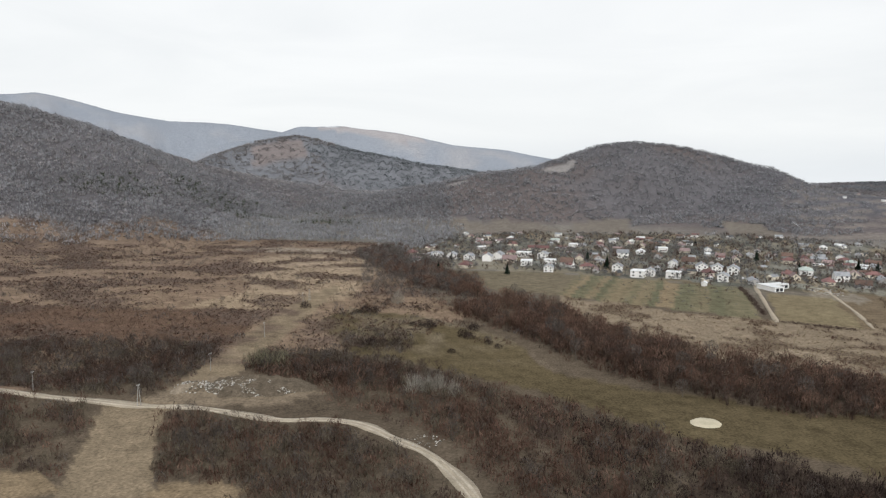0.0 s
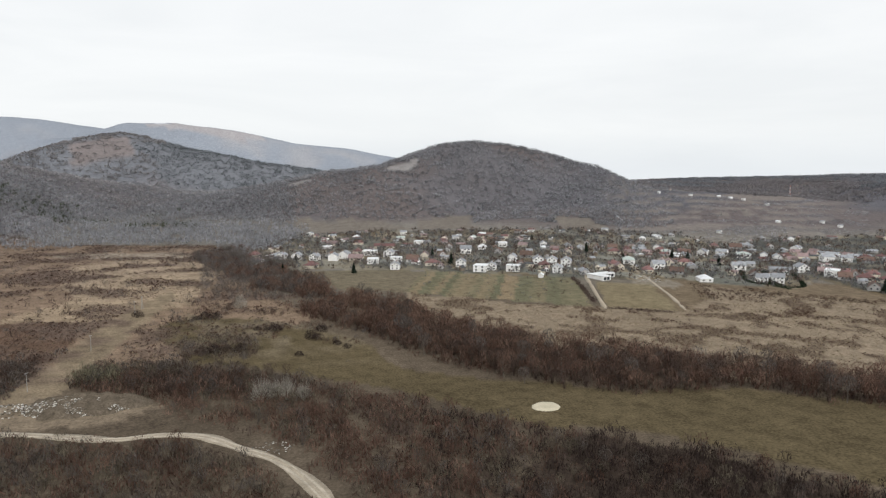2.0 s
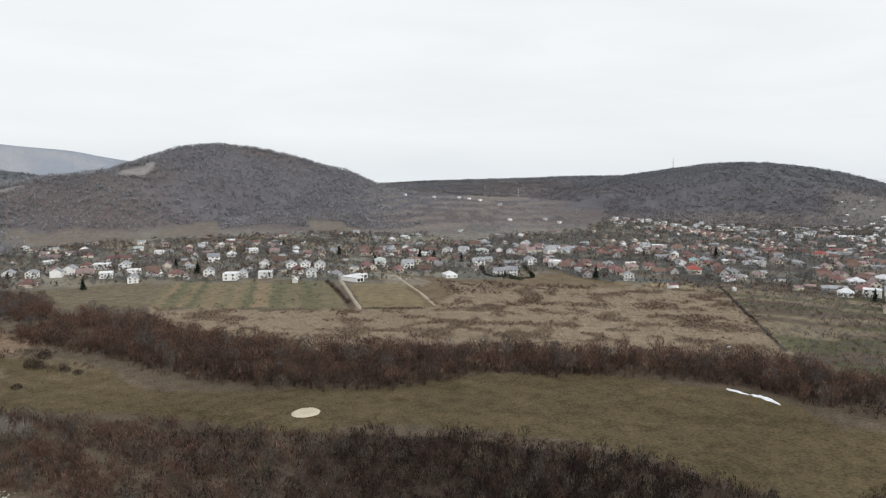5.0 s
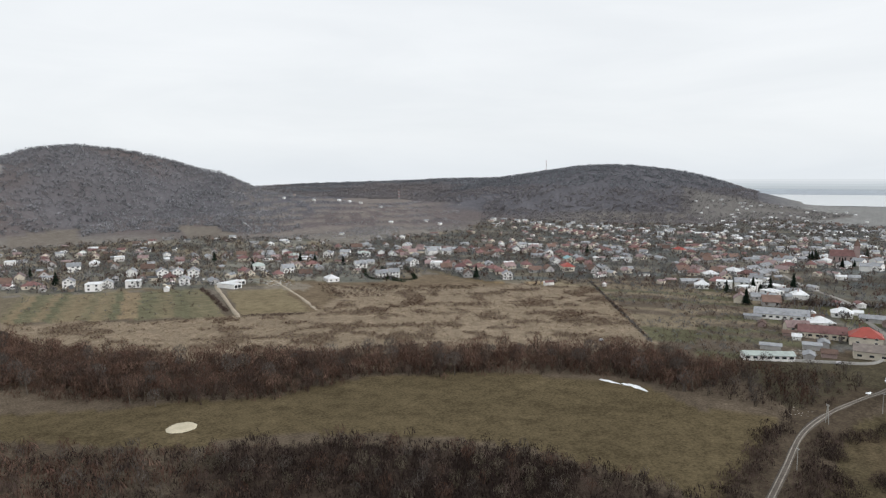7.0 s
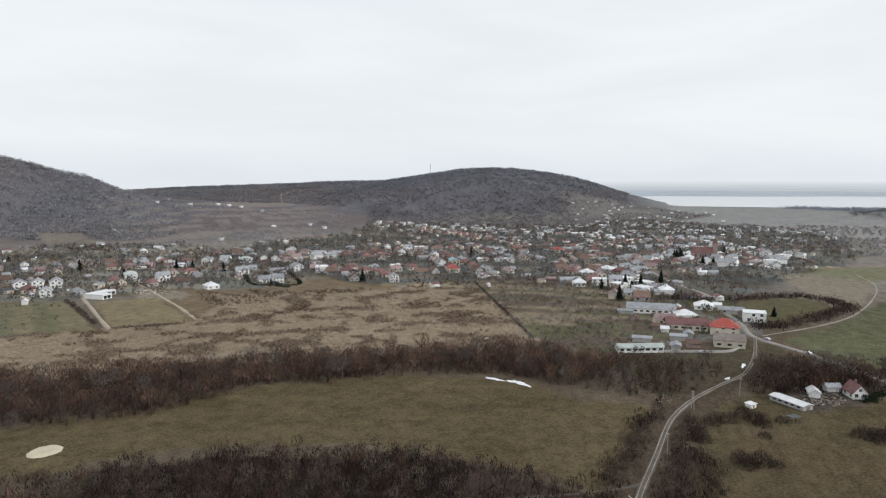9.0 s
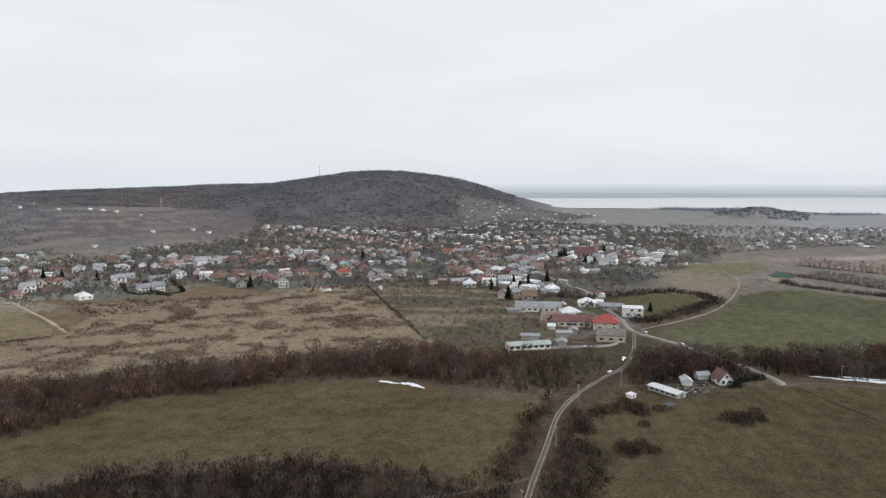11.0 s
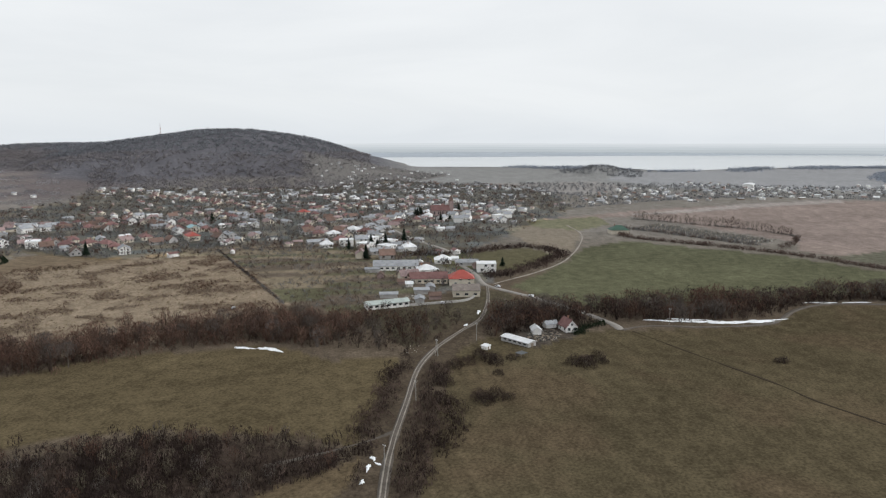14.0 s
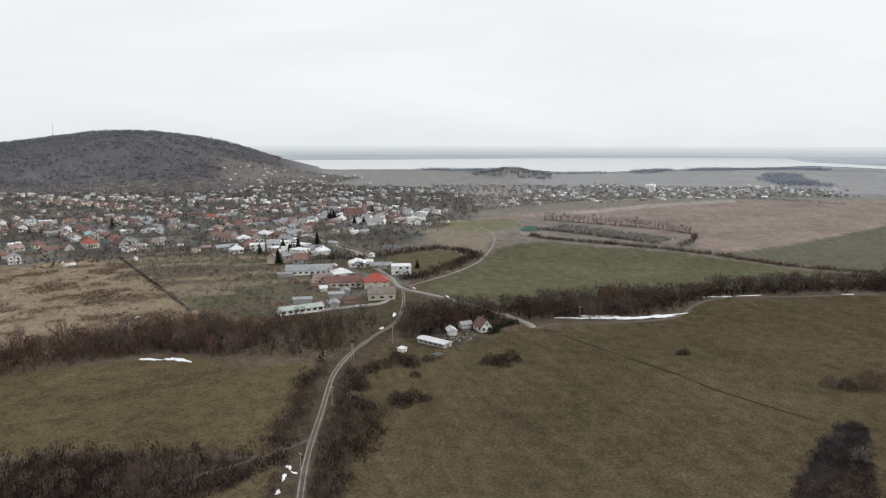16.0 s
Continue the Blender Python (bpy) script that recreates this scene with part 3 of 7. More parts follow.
# fields in the order in which they are laid: outline, colour, raggedness of the edge
FIELDS = [
    # eastern village and far fields: haze is painted in as greyer colour
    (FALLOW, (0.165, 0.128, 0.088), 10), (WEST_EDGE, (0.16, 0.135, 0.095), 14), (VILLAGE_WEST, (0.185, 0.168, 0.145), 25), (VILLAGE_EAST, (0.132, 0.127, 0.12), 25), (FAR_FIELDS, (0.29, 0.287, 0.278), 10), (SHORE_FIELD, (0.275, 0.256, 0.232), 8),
    (HEATH, (0.215, 0.157, 0.113), 40), (TAN_HEATH, (0.3, 0.232, 0.163), 45), (RED_HEATH, (0.13, 0.087, 0.064), 22), (ORCHARDS, (0.112, 0.092, 0.066), 8), (DEAD_GRASS, (0.24, 0.192, 0.14), 8), (GARDENS, (0.178, 0.154, 0.1), 2), (LOT, (0.20, 0.165, 0.105), 3),
    (MEADOW_NEAR, OLIVE, 14), (BACK_FIELD, (0.105, 0.095, 0.058), 3), (MEADOW_FAR, (0.082, 0.067, 0.041), 4), (GREEN_FIELD, GREEN, 3), (FAR_GREEN, (0.125, 0.12, 0.088), 3), (PLOUGHED, PINKISH, 4), (STUBBLE, (0.215, 0.183, 0.14), 4), (PALE_STRIP, (0.30, 0.265, 0.235), 3), (PASTURE, (0.172, 0.165, 0.105), 4), (LAKESIDE_SLOPE, (0.17, 0.158, 0.142), 12), (CLEAR_CUT, (0.215, 0.185, 0.172), 60), (RIDGE_CUT, (0.37, 0.345, 0.335), 60), (RIDGE_SNOW, (0.62, 0.63, 0.64), 12), (VALLEY_STRIP, (0.285, 0.235, 0.18), 8),
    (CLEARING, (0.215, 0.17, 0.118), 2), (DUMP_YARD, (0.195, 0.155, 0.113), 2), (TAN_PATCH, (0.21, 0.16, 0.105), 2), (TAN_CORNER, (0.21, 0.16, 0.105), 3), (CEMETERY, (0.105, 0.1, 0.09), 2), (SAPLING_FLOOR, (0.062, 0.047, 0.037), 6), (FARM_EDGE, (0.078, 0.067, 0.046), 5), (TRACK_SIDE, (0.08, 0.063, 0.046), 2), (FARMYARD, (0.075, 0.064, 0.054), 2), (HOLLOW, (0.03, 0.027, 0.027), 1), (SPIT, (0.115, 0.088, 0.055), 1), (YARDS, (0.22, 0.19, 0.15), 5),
] + [(p, (0.27, 0.25, 0.23) if k < 2 else (0.182, 0.158, 0.13), 14) for k, p in enumerate(HILL_MEADOWS)]


# ---------------------------------------------------------------- the ground: one sheet to the horizon
def terrace(x, y, z):
    """From -1 to 1 across the old vineyard terraces, which follow the slope's contours."""
    return np.sin(z * 0.8 + 7 * rough_noise(x, y, 300, 68, 2) + 5 * rough_noise(x, y, 70, 69, 3))


def land_cover(x, y, z):
    """Base colour of the ground at x, y, with haze painted in towards the distance."""
    n1, n2, n3 = rough_noise(x, y, 60, 31), rough_noise(x, y, 14, 32), rough_noise(x, y, 260, 33)
    col = np.empty((len(x), 3))
    col[:] = BROWN
    col *= (0.75 + 0.5 * n1)[:, None]
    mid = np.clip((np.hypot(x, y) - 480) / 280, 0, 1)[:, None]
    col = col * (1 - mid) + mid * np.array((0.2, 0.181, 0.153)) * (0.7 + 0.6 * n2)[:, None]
    wooded = np.clip((z - 6) / 8, 0, 1)[:, None]
    blue = np.clip((np.degrees(np.arctan2(x, y)) - 16) / 12, 0, 1)[:, None]
    floor = np.array((0.128, 0.12, 0.121)) * (1 - blue) + np.array((0.118, 0.114, 0.119)) * blue
    col = col * (1 - wooded) + wooded * floor * (0.75 + 0.5 * n1)[:, None]
    # land by the far shore: a paler grey painted in as haze
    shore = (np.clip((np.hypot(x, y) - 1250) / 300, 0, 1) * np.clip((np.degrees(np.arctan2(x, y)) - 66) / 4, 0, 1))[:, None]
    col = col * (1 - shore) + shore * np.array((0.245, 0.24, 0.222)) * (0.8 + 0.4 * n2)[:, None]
    rust = np.clip((rough_noise(x, y, 330, 34) - 0.52) * 7, 0, 1)[:, None] * wooded
    col = col * (1 - 0.4 * rust) + 0.4 * rust * np.array((0.17, 0.125, 0.1))
    turn = np.degrees(np.arctan2(x, y))
    steps = np.clip((z - 3) / 4, 0, 1) * np.clip((turn - 23.5) / 3, 0, 1) * np.clip((43 - turn) / 4, 0, 1) * np.clip((np.hypot(x, y) - 950) / 100, 0, 1)
    ledge = np.clip(terrace(x, y, z) * 3.0 - 0.8 + 3.0 * (n1 - 0.5) + 2.0 * (n2 - 0.5), 0, 1)
    col = col * (1 - 0.85 * (steps * ledge)[:, None]) + 0.85 * (steps * ledge)[:, None] * np.array((0.215, 0.187, 0.162))
    # far hills, plain and front hill: haze painted in as pale blue-grey
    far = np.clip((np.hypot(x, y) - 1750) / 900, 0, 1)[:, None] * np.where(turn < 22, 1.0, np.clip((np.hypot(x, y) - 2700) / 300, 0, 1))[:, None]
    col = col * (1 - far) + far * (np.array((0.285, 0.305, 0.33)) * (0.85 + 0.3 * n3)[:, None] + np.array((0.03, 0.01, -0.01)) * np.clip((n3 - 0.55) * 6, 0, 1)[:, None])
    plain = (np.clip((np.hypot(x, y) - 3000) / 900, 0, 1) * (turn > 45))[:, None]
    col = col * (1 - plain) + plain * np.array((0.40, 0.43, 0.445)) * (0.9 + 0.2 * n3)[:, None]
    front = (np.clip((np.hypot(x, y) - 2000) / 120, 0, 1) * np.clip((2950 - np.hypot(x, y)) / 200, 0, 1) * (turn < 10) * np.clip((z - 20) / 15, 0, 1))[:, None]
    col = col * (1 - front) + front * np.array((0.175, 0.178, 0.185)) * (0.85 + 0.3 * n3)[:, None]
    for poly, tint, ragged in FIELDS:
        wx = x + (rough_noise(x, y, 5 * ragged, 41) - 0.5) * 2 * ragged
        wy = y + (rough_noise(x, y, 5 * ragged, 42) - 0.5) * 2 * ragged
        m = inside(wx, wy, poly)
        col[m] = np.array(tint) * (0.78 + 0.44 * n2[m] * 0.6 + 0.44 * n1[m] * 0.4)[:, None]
    m = inside(x, y, HEATH)
    patch = np.clip((rough_noise(x * 0.75, y, 26, 51, 5) - 0.46 - 0.05 * inside(x, y, TAN_HEATH)) * 7, 0, 1)
    col[m] = col[m] * (1 - 0.85 * patch[m, None]) + 0.85 * patch[m, None] * np.array((0.122, 0.09, 0.073))
    col[m] *= (0.72 + 0.56 * rough_noise(x, y, 7, 53, 3)[m])[:, None]
    m = inside(x, y, DEAD_GRASS)
    patch = np.clip((rough_noise((x * 0.58 + y * 0.81) * 1.2, y * 0.58 - x * 0.81, 17, 58, 5) - 0.5) * 9, 0, 1)
    col[m] = col[m] * (1 - 0.7 * patch[m, None]) + 0.7 * patch[m, None] * np.array((0.115, 0.085, 0.06))
    m = inside(x, y, MEADOW_FAR)
    bare = np.clip((rough_noise(x, y, 34, 63, 4) - 0.5) * 5, 0, 1)[m, None]
    col[m] = col[m] * (1 - 0.45 * bare) + 0.45 * bare * np.array((0.098, 0.07, 0.046))
    m = inside(x, y, VILLAGE_EAST) | inside(x, y, VILLAGE_WEST)
    pu, pv = np.floor((x * 0.82 + y * 0.57) / 24), np.floor((y * 0.82 - x * 0.57) / 52)
    lot = 0.65 + 0.75 * grid_hash(pu, pv, 3)
    warm = 0.9 + 0.2 * grid_hash(pu, pv, 4)
    col[m] = col[m] * np.stack([lot * warm, lot, lot * (1.9 - warm)], -1)[m]
    west = inside(x, y, MEADOW_NEAR) * np.clip((y - 340) / 60, 0, 1)
    dry = (west * np.clip(0.55 + (n2 - 0.5) * 5, 0, 1))[:, None]
    col = col * (1 - 0.7 * dry) + 0.7 * dry * np.array((0.165, 0.135, 0.095))
    m = inside(x, y, GARDENS)
    strips = grid_hash(np.floor((x * 0.94 - y * 0.33 + 2 * n2) / 6.0), np.zeros_like(x), 8)
    col[m] = col[m] * (0.82 + 0.36 * strips[m, None]) * np.stack([1 + 0.25 * (strips[m] - 0.5), np.ones(m.sum()), np.ones(m.sum())], -1)
    m = inside(x, y, ORCHARDS)
    strip = np.floor((x * 0.88 + y * 0.47 + 3 * n1) / 13.0)
    kind = grid_hash(strip, np.floor((y * 0.88 - x * 0.47) / 110.0), 12)[m, None]
    soil = np.where(kind < 0.35, np.array((0.115, 0.11, 0.07)), np.where(kind < 0.62, np.array((0.205, 0.17, 0.122)), np.array((0.125, 0.102, 0.08))))
    col[m] = soil * (0.72 + 0.56 * n2[m, None])
    for m, turn, wave in ((inside(x, y, MEADOW_FAR), 0.5, 2.4), (inside(x, y, MEADOW_NEAR), 2.2, 3.1), (inside(x, y, PLOUGHED), 2.0, 5.0), (inside(x, y, GREEN_FIELD), 2.3, 4.0)):
        streak = rough_noise((x * math.cos(turn) + y * math.sin(turn)) * 0.12, (y * math.cos(turn) - x * math.sin(turn)), wave, 61, 3)
        col[m] = col[m] * (0.68 + 0.44 * streak[m, None] + 0.24 * n1[m, None])
    # beyond 520 m a bluer tint stands in for haze
    blue_haze = np.clip((np.hypot(x, y) - 520) / 250, 0, 1)[:, None]
    return np.clip(col * (1 + blue_haze * np.array((-0.015, 0.0, 0.05))), 0.015, 0.9)


bearings = np.radians(np.r_[np.arange(-46, 124, 0.29), np.arange(124, 314, 2.0)])
radii = np.r_[4.0, 20.0, 40.0, np.geomspace(60, 4900, 260)]
B, R = np.meshgrid(bearings, radii)
gx, gy = (R * np.sin(B)).ravel(), (R * np.cos(B)).ravel()
gz = height(gx, gy)
in_lake = inside(gx, gy, LAKE)
gz[in_lake] = -3.0
gx, gy, gz = np.r_[gx, 0.0], np.r_[gy, 0.0], np.r_[gz, height(np.zeros(1), np.zeros(1))]
nb, nr = len(bearings), len(radii)
i, j = np.meshgrid(np.arange(nr - 1), np.arange(nb), indexing="ij")
k = (j + 1) % nb
quads = np.stack([i * nb + j, i * nb + k, (i + 1) * nb + k, (i + 1) * nb + j], -1).reshape(-1, 4)[:, ::-1]
middle = nb * nr
quads = np.vstack([quads, np.stack([np.full(nb, middle), (np.arange(nb) + 1) % nb, np.arange(nb), np.arange(nb)], -1)])
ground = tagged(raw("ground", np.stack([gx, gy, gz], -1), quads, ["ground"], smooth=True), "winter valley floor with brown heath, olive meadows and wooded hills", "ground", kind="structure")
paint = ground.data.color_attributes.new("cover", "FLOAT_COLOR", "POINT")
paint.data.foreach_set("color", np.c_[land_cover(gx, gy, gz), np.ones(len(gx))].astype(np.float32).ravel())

# the lake
def water_material():
    # The pale base colour stands in for part of the reflected sky.
    m = material("still_lake_water", (0.36, 0.385, 0.4), 0.15, gloss=0.5)
    return m


M["water"] = water_material()
bm = bmesh.new()
banks = []
for b in np.arange(60, 116.01, 0.4):
    banks.append([bm.verts.new((*place(b, np.interp(b, *np.array(shore).T)), 0.4)) for shore in (NEAR_SHORE, FAR_SHORE)])
for a, b in zip(banks, banks[1:]):
    bm.faces.new((b[0], b[1], a[1], a[0]))
tagged(part("water", bm, "water"), "wide pale grey lake under an overcast sky", "lake", kind="structure")


def beside(x, y, line, near):
    """Which points lie within so many metres of a line."""
    c = curve(line, 3.0)
    return (np.hypot(x[:, None] - c[None, :, 0], y[:, None] - c[None, :, 1]) < near).any(1)


def ribbon(points, width, lift=0.12, sink=0.5, step=4.0, offset=0.0, ragged=0.0):
    """A strip laid on the ground along a line, with sides that go down into it."""
    c = curve(points, step)
    d = np.gradient(c, axis=0)
    d /= np.hypot(*d.T)[:, None]
    nrm = np.stack([-d[:, 1], d[:, 0]], -1)
    c = c + nrm * offset
    s = np.arange(len(c)) * step
    half = width / 2 * (1 + ragged * (value_noise(s, 0 * s + offset * 7, 9, 77) - 0.5) * 2)[:, None]
    rows = []
    for off, dz in ((-1.0, -sink), (-1.0, lift), (0.0, lift + 0.05), (1.0, lift), (1.0, -sink)):
        p = c + nrm * off * half
        z = height(*c.T) + dz
        rows.append(np.c_[p, z])
    n, k = len(c), 5
    verts = np.stack(rows, 1).reshape(-1, 3)
    i, j = np.meshgrid(np.arange(n - 1), np.arange(k - 1), indexing="ij")
    faces = np.stack([i * k + j, (i + 1) * k + j, (i + 1) * k + j + 1, i * k + j + 1], -1).reshape(-1, 4)
    return verts, faces


TRACK_WEST = [(-330, 330), (-240, 305), (-180, 288), (-153, 283), (-134, 279), (-112, 278), (-91, 272), (-71, 265), (-55, 266), (-38, 261), (-24, 247), (-12, 235), (-2, 218), (5, 201), (12, 176), (14, 140)]
TRACK_EAST = [(110, 52), (171, 74), (200, 83), (237, 92), (275, 101), (308, 103), (339, 100), (363, 97), (395, 101), (418, 106), (451, 115)]
BRANCH_TRACK = [(210, 86), (201, 91), (192, 98), (183, 106), (174, 115)]
VILLAGE_ROAD = [(720, 300), (640, 240), (582, 186), (530, 160), (487, 134), (451, 115), (424, 76), (397, 44), (377, 26), (366, 20)]
FARM_TRACK = [(366, 20), (378, 6), (387, -27), (404, -57), (438, -74), (461, -96), (474, -139), (490, -201), (500, -300)]
DITCH = [(365, 14), (338, -11), (317, -30), (298, -48), (285, -57), (272, -71), (259, -87)]
GARDEN_LANE = [(271, 649), (246, 567), (223, 495), (210, 454)]
PLOT_LANE = [(328, 653), (304, 568), (284, 498), (264, 439)]
FIELD_PATH = [(458, 112), (514, 90), (573, 78), (666, 78), (736, 87), (800, 110)]
for name, line, width, mat, label, ragged in (
    ("road", VILLAGE_ROAD, 4.6, "asphalt", "narrow worn grey asphalt village road", 0.1),
    ("dirt_track", TRACK_WEST, 5.6, "dirt", "pale bending dirt track through brown scrub", 0.3),
    ("muddy_track", TRACK_EAST, 2.8, "mud", "muddy rutted track beside bushes", 0.3),
    ("muddy_track", BRANCH_TRACK, 1.8, "mud", "dark muddy side track into the scrub", 0.5),
    ("farm_track", FARM_TRACK, 2.8, "mud", "bare earth farm track along the trees", 0.4),
    ("ditch_path", DITCH, 0.95, "wet_earth", "dark trodden line across the meadow", 0.95),
    ("garden_lane", GARDEN_LANE, 3.0, "dirt", "pale unpaved lane past the new house", 0.3),
    ("garden_lane", PLOT_LANE, 2.6, "dirt", "pale unpaved lane between fallow plots", 0.4),
    ("field_path", FIELD_PATH, 1.4, "pale_mud", "pale path along the green field", 0.4),
):
    tagged(raw(name, *ribbon(line, width, ragged=ragged), [mat], smooth=False), label, "road", kind="structure")
for line, mat, offs, wide in ((TRACK_WEST, "rut", (-1.25, 1.2), 1.0), (TRACK_EAST, "pale_mud", (-0.75, 0.75), 0.42)):
    for off in offs:
        tagged(raw("wheel_rut", *ribbon(line, wide, lift=0.2, offset=off, ragged=0.5), [mat]), "pale wheel rut worn into a dirt track", "road", kind="structure")


# ---------------------------------------------------------------- plants: bare winter trees and bushes
rng = np.random.default_rng(7)


def slivers(base, tip, width, out=None):
    """Thin tapering triangles from base to tip, as corners and faces, turned outwards."""
    d = tip - base
    side = np.cross(d, rng.normal(size=d.shape) if out is None else out + rng.normal(scale=0.3, size=d.shape))
    side *= (width / 2 / np.maximum(np.linalg.norm(side, axis=1), 1e-6))[:, None]
    v = np.stack([base - side, base + side, tip], 1).reshape(-1, 3)
    return v, np.arange(len(v)).reshape(-1, 3)


def join(pieces):
    verts, faces, n = [], [], 0
    for v, f in pieces:
        verts.append(v)
        faces.append(f + n)
        n += len(v)
    return np.vstack(verts), np.vstack(faces)


def soften(shape, centre, up=0.75):
    """Turns each piece outwards from the plant's middle, and rounds the shading over the whole crown."""
    p = shape[0].reshape(-1, 3, 3).copy()
    out = p.mean(1) - np.array(centre)
    out /= np.maximum(np.linalg.norm(out, axis=1), 1e-6)[:, None]
    n = out + np.array((0, 0, up)) + rng.normal(scale=0.12, size=out.shape)
    n /= np.linalg.norm(n, axis=1)[:, None]
    back = (np.cross(p[:, 1] - p[:, 0], p[:, 2] - p[:, 0]) * n).sum(1) < 0
    p[back] = p[back][:, ::-1]
    return p.reshape(-1, 3), shape[1], np.repeat(n, 3, 0)


def bundles(u, rad, size, middle, width, drop):
    """Bundles of fine twigs that lie on the crown's skin, broad below and pointed above. u: ways out from the middle."""
    n = len(u)
    e, a = np.arcsin(np.clip(u[:, 2], -1, 1)), np.arctan2(u[:, 1], u[:, 0])
    low = e - drop * rng.uniform(0.7, 1.3, n)
    a2 = a + rng.normal(scale=0.12, size=n)
    foot = np.stack([np.cos(low) * np.cos(a2), np.cos(low) * np.sin(a2), np.sin(low)], -1)
    return slivers(middle + foot * (rad * 0.96)[:, None] * size, middle + u * (rad * rng.uniform(0.93, 1.05, n))[:, None] * size, width * rng.uniform(0.7, 1.35, n), u + foot)


def crown_twigs(n, h, r, low, width, upright=0.7, fine=0.5):
    """A lumpy, rounded crown: sprays near its skin, and twigs that stick out of it."""
    u = rng.normal(size=(n, 3))
    u[:, 2] = np.abs(u[:, 2]) * np.where(rng.uniform(size=n) < 0.72, 1, -0.8)
    u /= np.linalg.norm(u, axis=1)[:, None]
    k = rng.normal(size=(6, 3))
    k /= np.linalg.norm(k, axis=1)[:, None]
    lump = 0.70 + 0.36 * np.clip(u @ k.T, 0, 1).max(1) ** 3
    m = int(n * fine)
    rad = np.r_[rng.uniform(0.75, 1.0, m), rng.uniform(0.55, 1.0, n - m) ** 0.5]
    c = u * (rad * lump)[:, None] * np.array((r, r, (h - low) * 0.52)) + np.array((0, 0, low + (h - low) * 0.48))
    way = u + np.array((0, 0, upright)) + rng.normal(scale=0.5, size=(n, 3))
    way /= np.linalg.norm(way, axis=1)[:, None]
    size = rng.uniform(0.08, 0.17, n) * (h - low)
    leaves = bundles(u[:m], (rad * lump)[:m], np.array((r, r, (h - low) * 0.52)), np.array((0, 0, low + (h - low) * 0.48)), r * (1.05 if n < 30 else 0.62) / max(m, 6) ** 0.5, 1.9 / max(m, 6) ** 0.33)
    twigs = slivers((c - way * (size * 0.6)[:, None])[m:], (c + way * (size * 0.4)[:, None])[m:], width * rng.uniform(0.6, 1.4, n - m), u[m:])
    return join([leaves, twigs])


def fan_twigs(n, h, r, width, fine=0.5):
    """A rounded bush: sprays on a lumpy dome, and stems that fan out through it."""
    a, e = rng.uniform(0, 2 * np.pi, n), np.arcsin(rng.uniform(0.05, 1, n))
    u = np.stack([np.cos(a) * np.cos(e), np.sin(a) * np.cos(e), np.sin(e)], -1)
    k = rng.normal(size=(5, 3))
    k[:, 2] = np.abs(k[:, 2])
    k /= np.linalg.norm(k, axis=1)[:, None]
    lump = 0.72 + 0.32 * np.clip(u @ k.T, 0, 1).max(1) ** 3 + rng.normal(scale=0.05, size=n)
    tip = u * np.array((r, r, h)) * lump[:, None]
    m = int(n * fine)
    leaves = bundles(u[:m], lump[:m] * rng.uniform(0.8, 1.0, m), np.array((r, r, h)), np.zeros(3), r * (2.0 if n < 12 else 0.65) / max(m, 5) ** 0.5, 1.5 / max(m, 5) ** 0.33)
    foot = tip * np.array((0.45, 0.45, 0)) - np.array((0, 0, 0.05 * h))
    start = foot + (tip - foot) * rng.uniform(0.35, 0.8, n)[:, None] + rng.normal(scale=0.07 * r, size=(n, 3))
    return join([leaves, slivers(start[m:], tip[m:] * rng.uniform(0.9, 1.06, n - m)[:, None], width * rng.uniform(0.6, 1.4, n - m), u[m:])])


def trunk_mesh(h, r, low):
    """A tapered trunk with forking limbs."""
    bm = bmesh.new()
    lean = Vector((random.uniform(-0.06, 0.06) * h, random.uniform(-0.06, 0.06) * h, 0))
    fork = Vector((0, 0, low)) + lean * 0.4
    top = Vector((0, 0, h * 0.86)) + lean
    girth = 0.018 * h + 0.04
    rod(bm, (0, 0, -0.4), fork, girth, girth * 0.8, 6)
    rod(bm, fork, top, girth * 0.8, girth * 0.15, 5)
    for k in range(7):
        a = k * 2.4 + random.uniform(-0.4, 0.4)
        s = fork.lerp(top, 0.06 + 0.1 * k)
        e = s + Vector((math.cos(a) * r * 0.8, math.sin(a) * r * 0.8, (h - low) * random.uniform(0.22, 0.38)))
        rod(bm, s, e, girth * 0.42, girth * 0.08, 4)
    return bm


def make_tree(h, r, twigs, kind="twig", label="bare deciduous tree with brown twigs"):
    low = h * random.uniform(0.18, 0.3)
    tree = new("tree")
    part("trunk", trunk_mesh(h, r, low), "bark" if kind != "twig_pale" else "twig_pale", tree)
    v, f, n = soften(crown_twigs(twigs, h, r, low, 0.13), (0, 0, low + (h - low) * 0.4))
    raw("crown", v, f, [kind], tree, normals=n)
    return tagged(tree, label, "tree", "bare trees of the valley")


